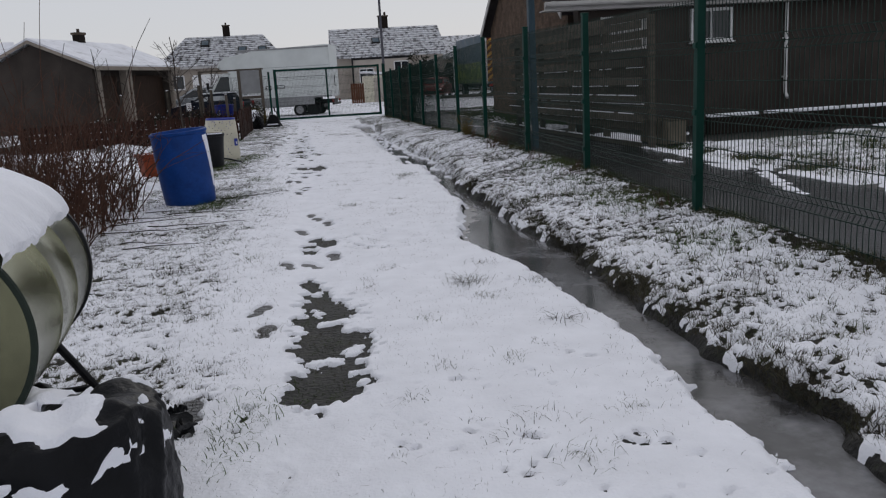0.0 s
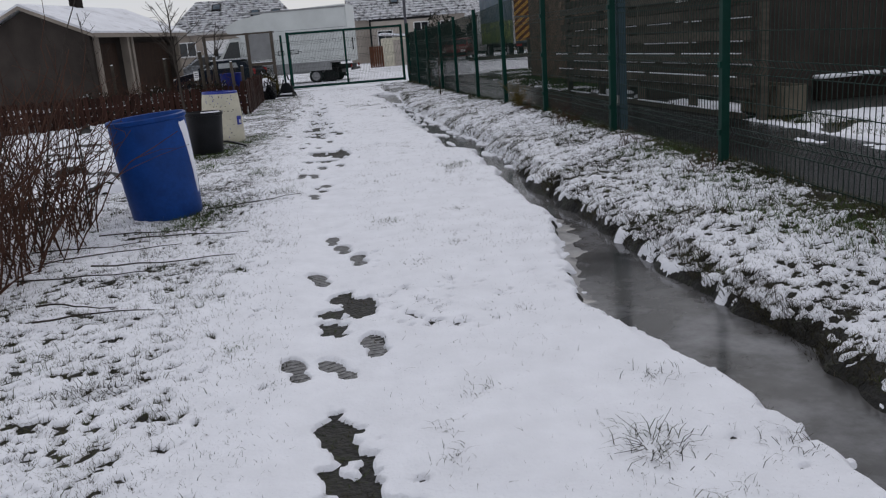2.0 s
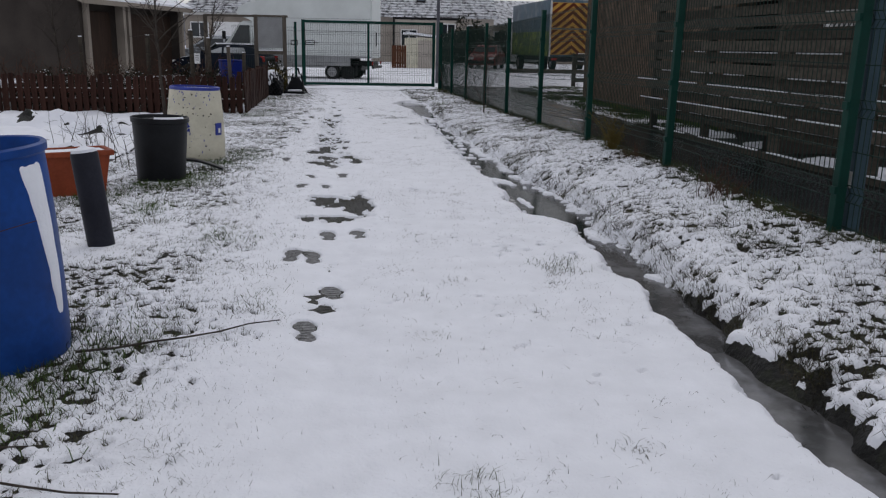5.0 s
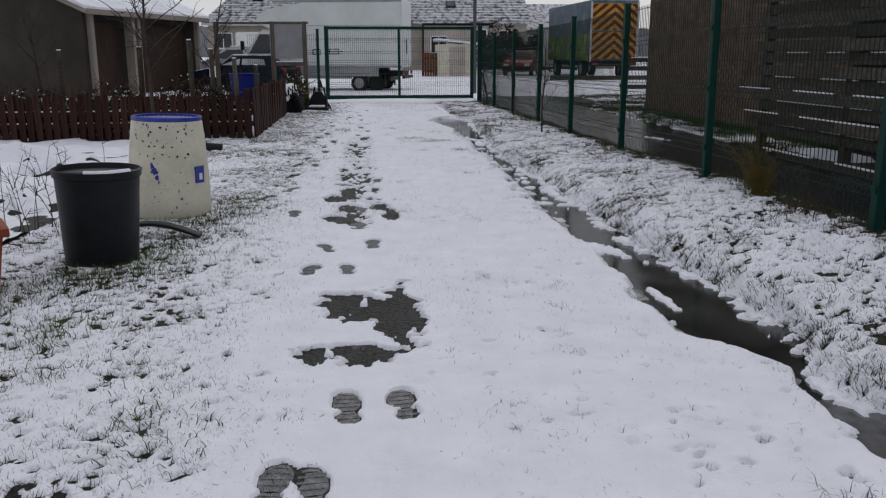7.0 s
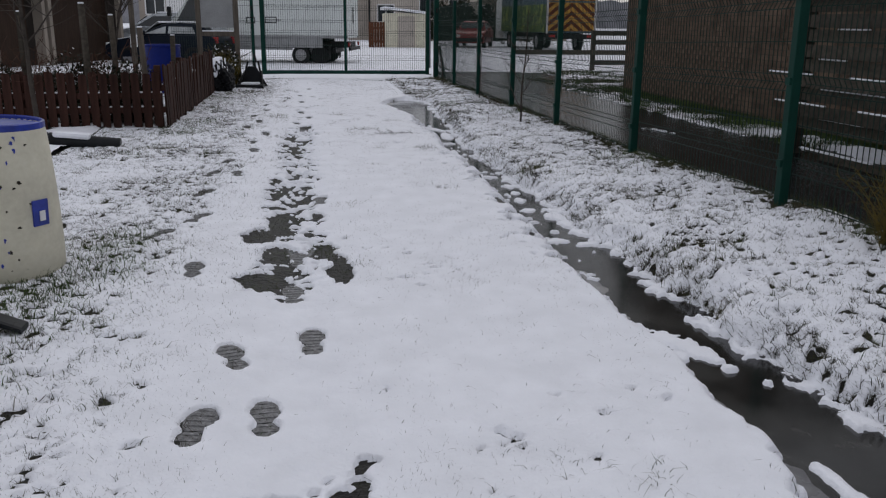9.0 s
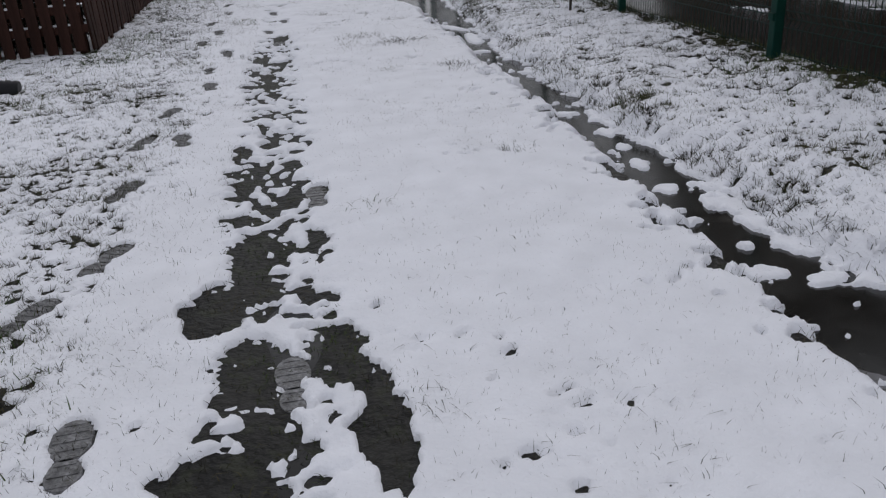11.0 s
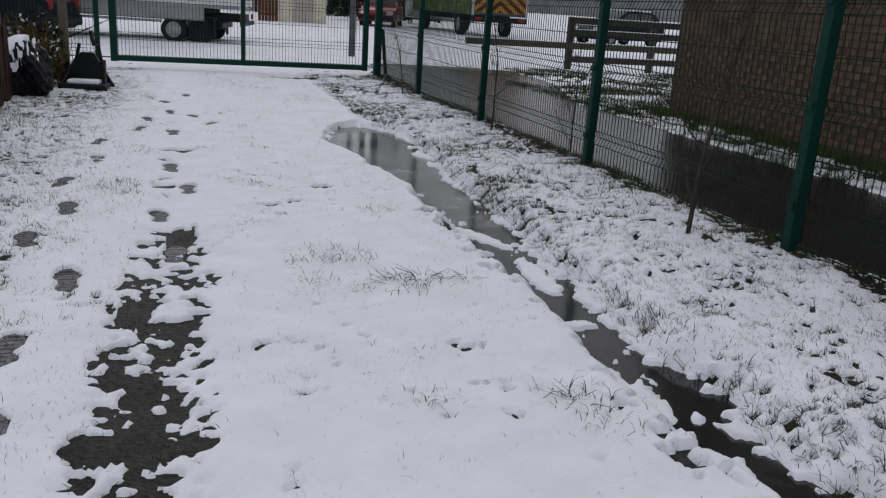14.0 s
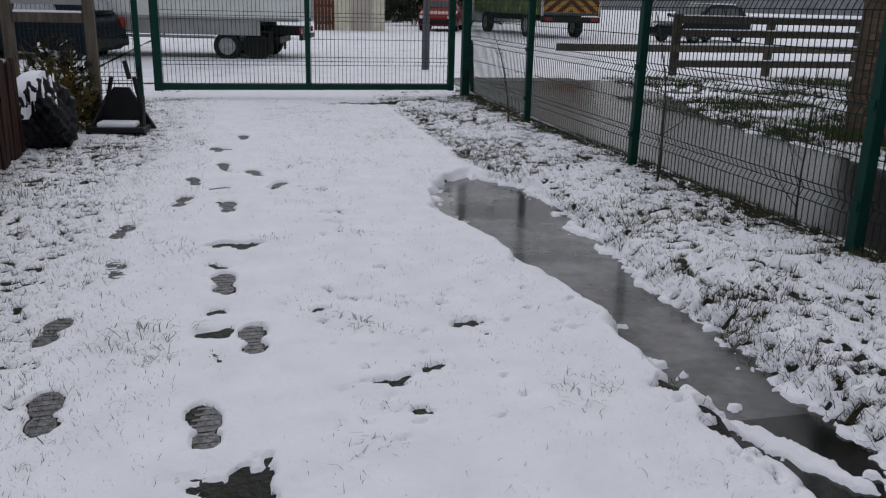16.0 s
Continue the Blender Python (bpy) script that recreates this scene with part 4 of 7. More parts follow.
# ---- post and rail fence beyond ----
rails = thing("rail_fence", pose(8.0, 34.6, 0), "dark timber post and rail fence with snow on it", "fence")
for k in range(5):
    part("post", box(bmesh.new(), (k * 2.0, 0, 0.5), (0.12, 0.12, 1.25), bevel=0.008), SLAT, rails)
for z, x0 in ((0.24, 0), (0.52, -2.4), (0.80, 0), (1.05, 0)):
    part("rail", box(bmesh.new(), ((8.0 + x0) / 2, -0.075, z), (8.0 - x0, 0.04, 0.13), bevel=0.006), SLAT, rails)
    part("snow_ledge", box(bmesh.new(), (4.0, -0.075, z + 0.074), (7.8, 0.045, 0.018), bevel=0.006), SNOW, rails)

blind_window = thing("window_2", pose(6.1, WY, 0), "pale window with slatted blinds behind the board screen", "window", kind="structure")
bm = bmesh.new()
for c, sz in (((0.5, 0, 1.52), (1.08, 0.06, 0.07)), ((0.5, 0, 2.26), (1.08, 0.06, 0.07)), ((0, 0, 1.89), (0.07, 0.06, 0.7)), ((1.0, 0, 1.89), (0.07, 0.06, 0.7))):
    box(bm, (c[0], -0.035, c[2]), sz, bevel=0.004)
part("window_frame", bm, FRAMEW, blind_window)
for k in range(14):
    part("blind_slat", box(bmesh.new(), (0.07 + k * 0.066, -0.014, 1.89), (0.05, 0.012, 0.66), rot=Matrix.Rotation(0.35, 3, "Z")), FASCIA, blind_window)
part("pane", box(bmesh.new(), (0.5, -0.004, 1.89), (0.94, 0.006, 0.7)), GLASS, blind_window)


# ---- vehicles ----
def wheel(parent, c, r, w=0.2):
    hub = part("wheel", lathe(bmesh.new(), [(r * 0.62, -w / 2), (r * 0.95, -w / 2), (r, -w / 3), (r, w / 3), (r * 0.95, w / 2), (r * 0.62, w / 2)], 28, cap=False), RUBBER, parent, smooth=True)
    hub.matrix_local = pose(*c, 90, 0, 0)
    rim = part("rim", lathe(bmesh.new(), [(r * 0.63, -w * 0.42), (r * 0.55, -w * 0.30), (r * 0.2, -w * 0.36), (r * 0.16, w * 0.40), (r * 0.2, w * 0.44), (r * 0.55, w * 0.32), (r * 0.63, w * 0.42)], 24), RIM, hub, smooth=True)
    bm = bmesh.new()
    for k in range(6):
        a = k * math.pi / 3
        cyl(bm, (r * 0.38 * math.cos(a), r * 0.38 * math.sin(a), -w * 0.40), (r * 0.38 * math.cos(a), r * 0.38 * math.sin(a), w * 0.42), r * 0.075, seg=8)
    part("vent", bm, RUBBER, hub)
    return hub


# solid cabin: the brightness seen through its windows is put into this pale colour
LITGLASS = mat("car glass with background light painted in", (0.33, 0.35, 0.36), 0.2, var=0.3, scale=2, fine=20, bump=0.0)


def car(paint, label, m, L=3.95, H=1.42, snowy=True, glass=None):
    """A small hatchback; its nose points to +x."""
    c = thing("car", m, label, "car")
    glass = glass or GLASS
    W = 0.84
    body = [(0.05, 0.30), (0.62 * 0.2, 0.24), (L - 0.15, 0.24), (L, 0.34), (L, 0.60), (L - 0.25, 0.76), (L - 1.05, 0.90), (0.20, 0.95), (0.0, 0.82), (-0.02, 0.5)]
    bm = prism(bmesh.new(), body, "y", -W, W)
    bmesh.ops.bevel(bm, geom=list(bm.edges), offset=0.05, segments=3, affect="EDGES", profile=0.6)
    part("body", bm, paint, c, smooth=True)
    bm = bmesh.new()
    lo = [(0.12, 0.93), (L - 1.0, 0.90), (L - 1.75, H - 0.04), (L - 2.3, H), (0.75, H - 0.02), (0.40, H - 0.10)]
    f = [bm.verts.new((x, -(W - 0.05 - 0.20 * (z - 0.9) / 0.5), z)) for x, z in lo]
    g = [bm.verts.new((x, (W - 0.05 - 0.20 * (z - 0.9) / 0.5), z)) for x, z in lo]
    for k in range(6):
        bm.faces.new((f[k], f[(k + 1) % 6], g[(k + 1) % 6], g[k]))
    bm.faces.new(f[::-1])
    bm.faces.new(g)
    bmesh.ops.bevel(bm, geom=list(bm.edges), offset=0.04, segments=3, affect="EDGES", profile=0.6)
    part("cabin", bm, paint, c, smooth=True)
    for s in (-1, 1):
        def side(x, z):
            return (x, s * (W - 0.043 - 0.20 * (z - 0.9) / 0.5), z)
        for q in ([(0.62, 0.97), (1.45, 0.97), (1.45, H - 0.11), (0.72, H - 0.12)], [(1.53, 0.97), (L - 1.22, 0.96), (L - 1.80, H - 0.12), (1.53, H - 0.11)]):
            bm = bmesh.new()
            a = [bm.verts.new(side(x, z)) for x, z in q]
            b = [bm.verts.new((v.co.x, v.co.y - s * 0.03, v.co.z)) for v in a]
            for k in range(4):
                bm.faces.new((a[k], a[(k + 1) % 4], b[(k + 1) % 4], b[k]))
            bm.faces.new(a)
            bm.faces.new(b[::-1])
            part("side_window", bm, glass, c)
        part("mirror", box(bmesh.new(), (L - 1.25, s * 0.94, 1.0), (0.10, 0.16, 0.11), bevel=0.03), paint, c)
        part("headlight", box(bmesh.new(), (L - 0.10, s * 0.62, 0.62), (0.22, 0.32, 0.15), bevel=0.04), FRAMEW, c)
        part("tail_light", box(bmesh.new(), (0.03, s * 0.70, 0.78), (0.12, 0.20, 0.22), bevel=0.03), LAMPGLASS, c)
        for x in (0.68, L - 0.72):
            wheel(c, (x, s * 0.76, 0.30), 0.30, 0.19)
    bm = bmesh.new()
    box(bm, (L - 1.38, 0, 1.155), (0.03, 1.22, 0.50), rot=Matrix.Rotation(-0.96, 3, "Y"))
    part("windscreen", bm, glass, c)
    bm = bmesh.new()
    box(bm, (0.20, 0, 1.14), (0.03, 1.15, 0.30), rot=Matrix.Rotation(0.62, 3, "Y"))
    part("rear_window", bm, glass, c)
    part("bumper", box(bmesh.new(), (0.0, 0, 0.42), (0.16, 1.62, 0.2), bevel=0.05), DARKMETAL, c)
    part("bumper", box(bmesh.new(), (L - 0.03, 0, 0.42), (0.14, 1.62, 0.2), bevel=0.05), DARKMETAL, c)
    if snowy:
        part("roof_snow", box(bmesh.new(), (L - 2.6 if L > 3.4 else 1.2, 0, H + 0.012), (1.35, 1.1, 0.05), bevel=0.022), SNOW, c, "thin snow on the roof")
        part("bonnet_snow", box(bmesh.new(), (L - 0.62, 0, 0.835), (0.75, 1.3, 0.035), rot=Matrix.Rotation(0.17, 3, "Y"), bevel=0.015), SNOW, c)
    return c


car(CARDARK, "dark blue hatchback with snow on its roof parked beyond the fence", pose(-2.45, 37.9, -0.08, 0, 0, 165), L=3.4, H=1.28, glass=LITGLASS)
car(CARGREY, "pale grey car with a snowy roof parked behind", pose(-3.2, 43.5, 0.1, 0, 0, 180))
car(CARRED, "red hatchback parked on the snowy road", pose(9.9, 60.5, 0, 0, 0, 250), snowy=False)
car(CARDARK, "dark car parked beyond the timber rails", pose(19.2, 50.5, 0, 0, 0, 200))


def box_van():
    v = thing("box_van", pose(1.46, 39.0, -0.02, 0, 0, 168), "white box van with a grey skirt parked beyond the gate", "van")
    # nose points to +x of its own frame; the near side of the van faces the gate
    bm = prism(bmesh.new(), [(0, 0.80), (4.45, 0.80), (4.45, 2.1), (5.1, 2.3), (5.0, 2.58), (4.6, 2.76), (3.2, 3.0), (0, 3.1)], "y", -1.05, 1.05)
    bmesh.ops.bevel(bm, geom=list(bm.edges), offset=0.045, segments=3, affect="EDGES")
    part("box_body", bm, VANWHITE, v, smooth=True)
    for z in (0.84, 3.0):
        bm = bmesh.new()
        for s in (-1, 1):
            box(bm, (2.22, s * 1.056, z), (4.44, 0.025, 0.07), bevel=0.006)
        part("edge_rail", bm, VANGREY, v)
    for z in (1.28, 1.75, 2.2):
        part("panel_seam", box(bmesh.new(), (2.2, 1.052, z), (4.3, 0.010, 0.014)), VANGREY, v)
    for s in (-1, 1):
        part("skirt", box(bmesh.new(), (2.5, s * 1.03, 0.66), (3.4, 0.03, 0.30), bevel=0.008), VANGREY, v, "grey side skirt")
        part("side_guard", box(bmesh.new(), (2.9, s * 1.0, 0.46), (2.3, 0.03, 0.06), bevel=0.006), VANGREY, v)
        part("tail_light", box(bmesh.new(), (-0.02, s * 0.9, 0.62), (0.05, 0.16, 0.12), bevel=0.01), LAMPGLASS, v)
        part("mirror", box(bmesh.new(), (5.55, s * 1.12, 1.55), (0.10, 0.18, 0.30), bevel=0.03), DARKMETAL, v)
        wheel(v, (1.50, s * 0.92, 0.285), 0.285, 0.22)
        part("inner_tyre", cyl(bmesh.new(), (0.92, s * 0.62, 0.285), (0.92, s * 0.90, 0.285), 0.285, seg=28), RUBBER, v)
        part("mud_flap", box(bmesh.new(), (0.60, s * 0.88, 0.36), (0.02, 0.3, 0.42), bevel=0.006), RUBBER, v)
        part("mudguard", box(bmesh.new(), (1.2, s * 0.90, 0.585), (1.3, 0.24, 0.03), bevel=0.01), DARKMETAL, v)
        wheel(v, (5.05, s * 0.86, 0.32), 0.32, 0.21)
    part("chassis", box(bmesh.new(), (2.6, 0, 0.60), (5.2, 0.9, 0.18), bevel=0.01), DARKMETAL, v)
    part("underrun_bar", box(bmesh.new(), (-0.03, 0, 0.48), (0.08, 1.9, 0.10), bevel=0.01), DARKMETAL, v)
    part("tow_step", box(bmesh.new(), (0.5, 0, 0.42), (0.12, 1.5, 0.14), bevel=0.01), DARKMETAL, v)
    bm = prism(bmesh.new(), [(4.45, 0.34), (6.1, 0.34), (6.2, 0.5), (6.18, 0.95), (5.95, 1.12), (5.5, 1.25), (4.95, 2.08), (4.45, 2.08)], "y", -0.95, 0.95)
    bmesh.ops.bevel(bm, geom=list(bm.edges), offset=0.06, segments=3, affect="EDGES")
    part("cab", bm, VANWHITE, v, smooth=True)
    for s in (-1, 1):
        part("cab_window", prism(bmesh.new(), [(4.62, 1.28), (5.38, 1.28), (4.98, 1.92), (4.62, 1.92)], "y", s * 0.955 - 0.012, s * 0.955 + 0.012), GLASS, v)
        part("headlight", box(bmesh.new(), (6.08, s * 0.72, 0.88), (0.22, 0.26, 0.2), bevel=0.03), FRAMEW, v)
    part("windscreen", box(bmesh.new(), (5.24, 0, 1.68), (0.03, 1.6, 0.86), rot=Matrix.Rotation(-0.585, 3, "Y")), GLASS, v)
    part("rear_door_handle", box(bmesh.new(), (-0.02, 0.1, 1.5), (0.03, 0.04, 0.5), bevel=0.008), DARKMETAL, v)
    return v


box_van()


def chevron_truck():
    t = thing("chevron_truck", pose(12.4, 50.8, 0, 0, 0, 2), "tall truck with amber chevron rear and painted blue-green sides", "truck")
    bm = box(bmesh.new(), (0, 4.2, 2.35), (2.45, 8.4, 2.95), bevel=0.05)
    part("box_body", bm, MURALB, t, smooth=True)
    part("hill_band", box(bmesh.new(), (-1.232, 4.2, 1.55), (0.012, 8.2, 1.3), bevel=0.004), MURALG, t, "green painted lower side")
    # two rear doors, each with its panel of chevrons
    for z0, z1 in ((0.98, 2.28), (2.36, 3.66)):
        panel = part("chevron_panel", box(bmesh.new(), (0, -0.01, (z0 + z1) / 2), (2.3, 0.02, z1 - z0)), YELLOW, t, "amber reflective panel")
        for k in range(-3, 6):
            for s in (-1, 1):
                bm = bmesh.new()
                o = z0 + k * 0.40
                q = [(0.0, o + 0.72), (s * 1.15, o - 0.20), (s * 1.15, o + 0.0), (0.0, o + 0.92)]
                cut = []
                # clip the stripe to the panel
                def clip(poly, lim, keep_above):
                    out = []
                    for (xa, za), (xb, zb) in zip(poly, poly[1:] + poly[:1]):
                        ia, ib = (za >= lim) == keep_above or za == lim, (zb >= lim) == keep_above or zb == lim
                        if ia:
                            out.append((xa, za))
                        if ia != ib and zb != za:
                            f = (lim - za) / (zb - za)
                            out.append((xa + f * (xb - xa), lim))
                    return out
                cut = clip(clip(q, z0 + 0.02, True), z1 - 0.02, False)
                if len(cut) >= 3:
                    fv = [bm.verts.new((x, -0.024, z)) for x, z in cut]
                    bv = [bm.verts.new((x, -0.018, z)) for x, z in cut]
                    bm.faces.new(fv)
                    bm.faces.new(bv[::-1])
                    for i in range(len(cut)):
                        bm.faces.new((fv[i], fv[(i + 1) % len(cut)], bv[(i + 1) % len(cut)], bv[i]))
                if len(bm.verts):
                    part("stripe", bm, ORANGE, panel)
                else:
                    bm.free()
    for x in (-1.19, 1.19):
        part("corner_post", box(bmesh.new(), (x, 0.0, 2.3), (0.09, 0.08, 2.9), bevel=0.01), FASCIA, t)
    part("bumper", box(bmesh.new(), (0, 0.0, 0.72), (2.4, 0.14, 0.22), bevel=0.02), DARKMETAL, t)
    for s in (-1, 1):
        part("tail_light", box(bmesh.new(), (s * 0.95, -0.08, 0.74), (0.3, 0.03, 0.12), bevel=0.01), LAMPGLASS, t)
        for y in (1.8, 6.9):
            w = wheel(t, (s * 1.02, y, 0.46), 0.46, 0.28)
            w.matrix_local = pose(s * 1.02, y, 0.46, 0, 90, 0)
    part("chassis", box(bmesh.new(), (0, 4.2, 0.75), (1.0, 8.2, 0.25)), DARKMETAL, t)
    part("cab", box(bmesh.new(), (0, 9.2, 1.55), (2.3, 1.7, 2.2), bevel=0.15), VANWHITE, t, smooth=True)
    return t


chevron_truck()

white_van = thing("panel_van", pose(-6.0, 56.0, 0, 0, 0, 90), "plain white panel van parked across the road", "van")
bm = prism(bmesh.new(), [(0, 0.4), (4.8, 0.4), (4.9, 0.95), (4.2, 1.2), (3.7, 2.25), (0, 2.4)], "y", -0.95, 0.95)
bmesh.ops.bevel(bm, geom=list(bm.edges), offset=0.07, segments=3, affect="EDGES")
part("body", bm, FRAMEW, white_van, smooth=True)
for s in (-1, 1):
    part("cab_window", prism(bmesh.new(), [(3.1, 1.35), (3.95, 1.3), (3.62, 2.0), (3.1, 2.0)], "y", s * 0.952 - 0.012, s * 0.952 + 0.012), GLASS, white_van)
    for x in (0.9, 4.0):
        wheel(white_van, (x, s * 0.85, 0.33), 0.33, 0.22)


# ---- houses across the road ----
def window(parent, c, w, h, m=None):
    """A framed window in a wall that faces -y of its parent."""
    bm = bmesh.new()
    x, y, z = c
    for cc, s in (((0, 0, h / 2), (w, 0.09, 0.08)), ((0, 0, -h / 2), (w, 0.09, 0.08)), ((-w / 2, 0, 0), (0.08, 0.09, h)), ((w / 2, 0, 0), (0.08, 0.09, h)), ((0, 0, 0), (0.06, 0.08, h))):
        box(bm, (x + cc[0], y - 0.03, z + cc[2]), s)
    win = part("window", bm, FRAMEW, parent)
    for k in (-1, 1):
        part("pane", box(bmesh.new(), (x + k * w / 4, y - 0.012, z), (w / 2 - 0.06, 0.03, h - 0.06)), GLASS, win)
    part("sill", box(bmesh.new(), (x, y - 0.08, z - h / 2 - 0.06), (w + 0.14, 0.16, 0.06)), FASCIA, win)
    return win


def chimney(parent, c, pots=2, s=1.0):
    x, y, z = c
    ch = part("chimney", box(bmesh.new(), (x, y, z), (0.85 * s, 0.55 * s, 1.5 * s), bevel=0.02), BROWNWALL, parent)
    part("cap", box(bmesh.new(), (x, y, z + 0.78 * s), (0.98 * s, 0.68 * s, 0.10)), MORTAR, ch)
    for k in range(pots):
        part("pot", cyl(bmesh.new(), (x + (0.4 * k - 0.2 * (pots - 1)) * s, y, z + 0.8 * s), (x + (0.4 * k - 0.2 * (pots - 1)) * s, y, z + 1.15 * s), 0.12 * s, 0.10 * s, 10), BROWNDOOR, ch)


def courses(parent, p0, p1, q0, q1, n, material, name="tile_course"):
    """Overlapping rows of tiles on a roof slope from the eaves p0-p1 up to q0-q1, joined in one mesh."""
    bm = bmesh.new()
    p0, p1, q0, q1 = (Vector(v) for v in (p0, p1, q0, q1))
    nrm = (p1 - p0).cross(q0 - p0).normalized()
    if nrm.z < 0:
        nrm = -nrm
    for i in range(n):
        a, b = i / n, min(1.0, (i + 1.15) / n)
        v = [p0.lerp(q0, a) + nrm * 0.10, p1.lerp(q1, a) + nrm * 0.10, p1.lerp(q1, b) + nrm * 0.02, p0.lerp(q0, b) + nrm * 0.02]
        top = [bm.verts.new(x) for x in v]
        low = [bm.verts.new(x - nrm * 0.05) for x in v]
        bm.faces.new(top)
        for k in range(4):
            bm.faces.new((top[k], top[(k + 1) % 4], low[(k + 1) % 4], low[k]))
    return part(name, bm, material, parent)


def slope_snow(name="half snow tiles"):
    """Snow caught in rows on the tiles, with dark tile edges between."""
    m = bpy.data.materials.new(name)
    m.use_nodes = True
    n, l = m.node_tree.nodes, m.node_tree.links
    b = n["Principled BSDF"]
    tc, br = n.new("ShaderNodeTexCoord"), n.new("ShaderNodeTexNoise")
    br.inputs["Scale"].default_value, br.inputs["Detail"].default_value = 3.0, 6
    wv = n.new("ShaderNodeTexWave")
    wv.wave_type, wv.bands_direction = "BANDS", "X"
    wv.inputs["Scale"].default_value, wv.inputs["Distortion"].default_value = 5.0, 0.3
    l.new(tc.outputs["Object"], br.inputs["Vector"])
    l.new(tc.outputs["Object"], wv.inputs["Vector"])
    add = n.new("ShaderNodeMath")
    add.operation = "ADD"
    l.new(br.outputs["Fac"], add.inputs[0])
    sc = n.new("ShaderNodeMath")
    sc.operation = "MULTIPLY"
    sc.inputs[1].default_value = 0.16
    l.new(wv.outputs["Fac"], sc.inputs[0])
    l.new(sc.outputs[0], add.inputs[1])
    rp = n.new("ShaderNodeValToRGB")
    rp.color_ramp.elements[0].position, rp.color_ramp.elements[1].position = 0.42, 0.62
    rp.color_ramp.elements[0].color, rp.color_ramp.elements[1].color = (0.055, 0.052, 0.055, 1), (0.62, 0.63, 0.66, 1)
    l.new(add.outputs[0], rp.inputs[0])
    l.new(rp.outputs[0], b.inputs["Base Color"])
    b.inputs["Roughness"].default_value = 0.85
    return m


SNOWTILE = slope_snow()


def skylight(parent, c, nrm_tilt):
    x, y, z = c
    rot = Matrix.Rotation(nrm_tilt, 3, "X")
    s = part("skylight", box(bmesh.new(), c, (0.75, 0.95, 0.16), rot=rot), DARKMETAL, parent)
    part("pane", box(bmesh.new(), (x, y - 0.045, z + 0.075), (0.55, 0.72, 0.03), rot=rot), MURALB, s)


house_hip = thing("house", pose(-11.9, 74.0, 0), "grey-beige house with a hipped snowy tile roof and chimney", "house")
part("wall", box(bmesh.new(), (5.6, 4.0, 1.7), (10.6, 8.0, 3.7)), RENDERW, house_hip)
bm = bmesh.new()
e, rz, ry = 3.45, 6.1, 4.0
v = [bm.verts.new(p) for p in ((-0.1, -0.4, e), (10.9, -0.4, e), (10.9, 8.4, e), (-0.1, 8.4, e), (2.1, ry, rz), (8.7, ry, rz))]
for f in ((0, 1, 5, 4), (1, 2, 5), (2, 3, 4, 5), (3, 0, 4), (3, 2, 1, 0)):
    bm.faces.new([v[i] for i in f])
part("roof", bm, SNOWTILE, house_hip)
courses(house_hip, (-0.1, -0.42, e), (10.9, -0.42, e), (2.1, ry, rz), (8.7, ry, rz), 14, SNOWTILE)
part("fascia", box(bmesh.new(), (5.4, -0.42, e - 0.08), (11.0, 0.05, 0.18)), FASCIA, house_hip)
chimney(house_hip, (5.6, ry, 6.45), 1, 0.7)
for x, f in ((3.8, 0.72), (7.0, 0.45), (8.7, 0.42)):
    skylight(house_hip, (x, -0.4 + f * 4.4, e + f * 2.65 + 0.10), 0.54)
for x, z in ((1.4, 2.2), (4.2, 2.2), (8.6, 2.2)):
    window(house_hip, (x, 0, z), 1.3, 1.1)

house_gable = thing("house", pose(2.9, 75.0, 0), "pale rendered house with a gabled snowy roof", "house")
part("wall", box(bmesh.new(), (4.9, 4.0, 1.75), (9.6, 8.0, 3.9)), RENDERP, house_gable)
for x in (0.12, 9.55):
    part("gable", prism(bmesh.new(), [(0, 3.6), (8.0, 3.6), (4.0, 6.0)], "x", x, x + 0.12), RENDERP, house_gable)
for s in (0, 1):
    o = [(-0.45, 3.5), (4.0, 6.1), (4.0, 6.25), (-0.45, 3.65)] if s == 0 else [(8.45, 3.5), (4.0, 6.1), (4.0, 6.25), (8.45, 3.65)]
    part("roof_slope", prism(bmesh.new(), o, "x", -0.15, 9.95), SNOWTILE, house_gable)
courses(house_gable, (-0.15, -0.47, 3.66), (9.95, -0.47, 3.66), (-0.15, 4.0, 6.26), (9.95, 4.0, 6.26), 12, SNOWTILE)
chimney(house_gable, (4.9, 4.0, 6.5))
skylight(house_gable, (3.9, 1.7, 5.0), 0.53)
ext = part("extension", box(bmesh.new(), (4.0, -1.2, 1.6), (5.0, 2.6, 3.5)), RENDERP, house_gable)
part("fascia", box(bmesh.new(), (4.0, -2.53, 3.38), (5.3, 0.06, 0.22)), DARKMETAL, house_gable)
part("extension_roof", box(bmesh.new(), (4.0, -1.2, 3.5), (5.3, 2.75, 0.1)), ROOFSNOW, house_gable)
for x, z in ((2.6, 1.9), (5.6, 2.4)):
    window(house_gable, (x, -2.5, z), 1.2, 1.2)
window(house_gable, (8.2, 0, 2.4), 1.3, 1.2)
part("downpipe", cyl(bmesh.new(), (1.42, -2.6, 0), (1.42, -2.6, 3.4), 0.07, seg=8), DARKMETAL, house_gable)

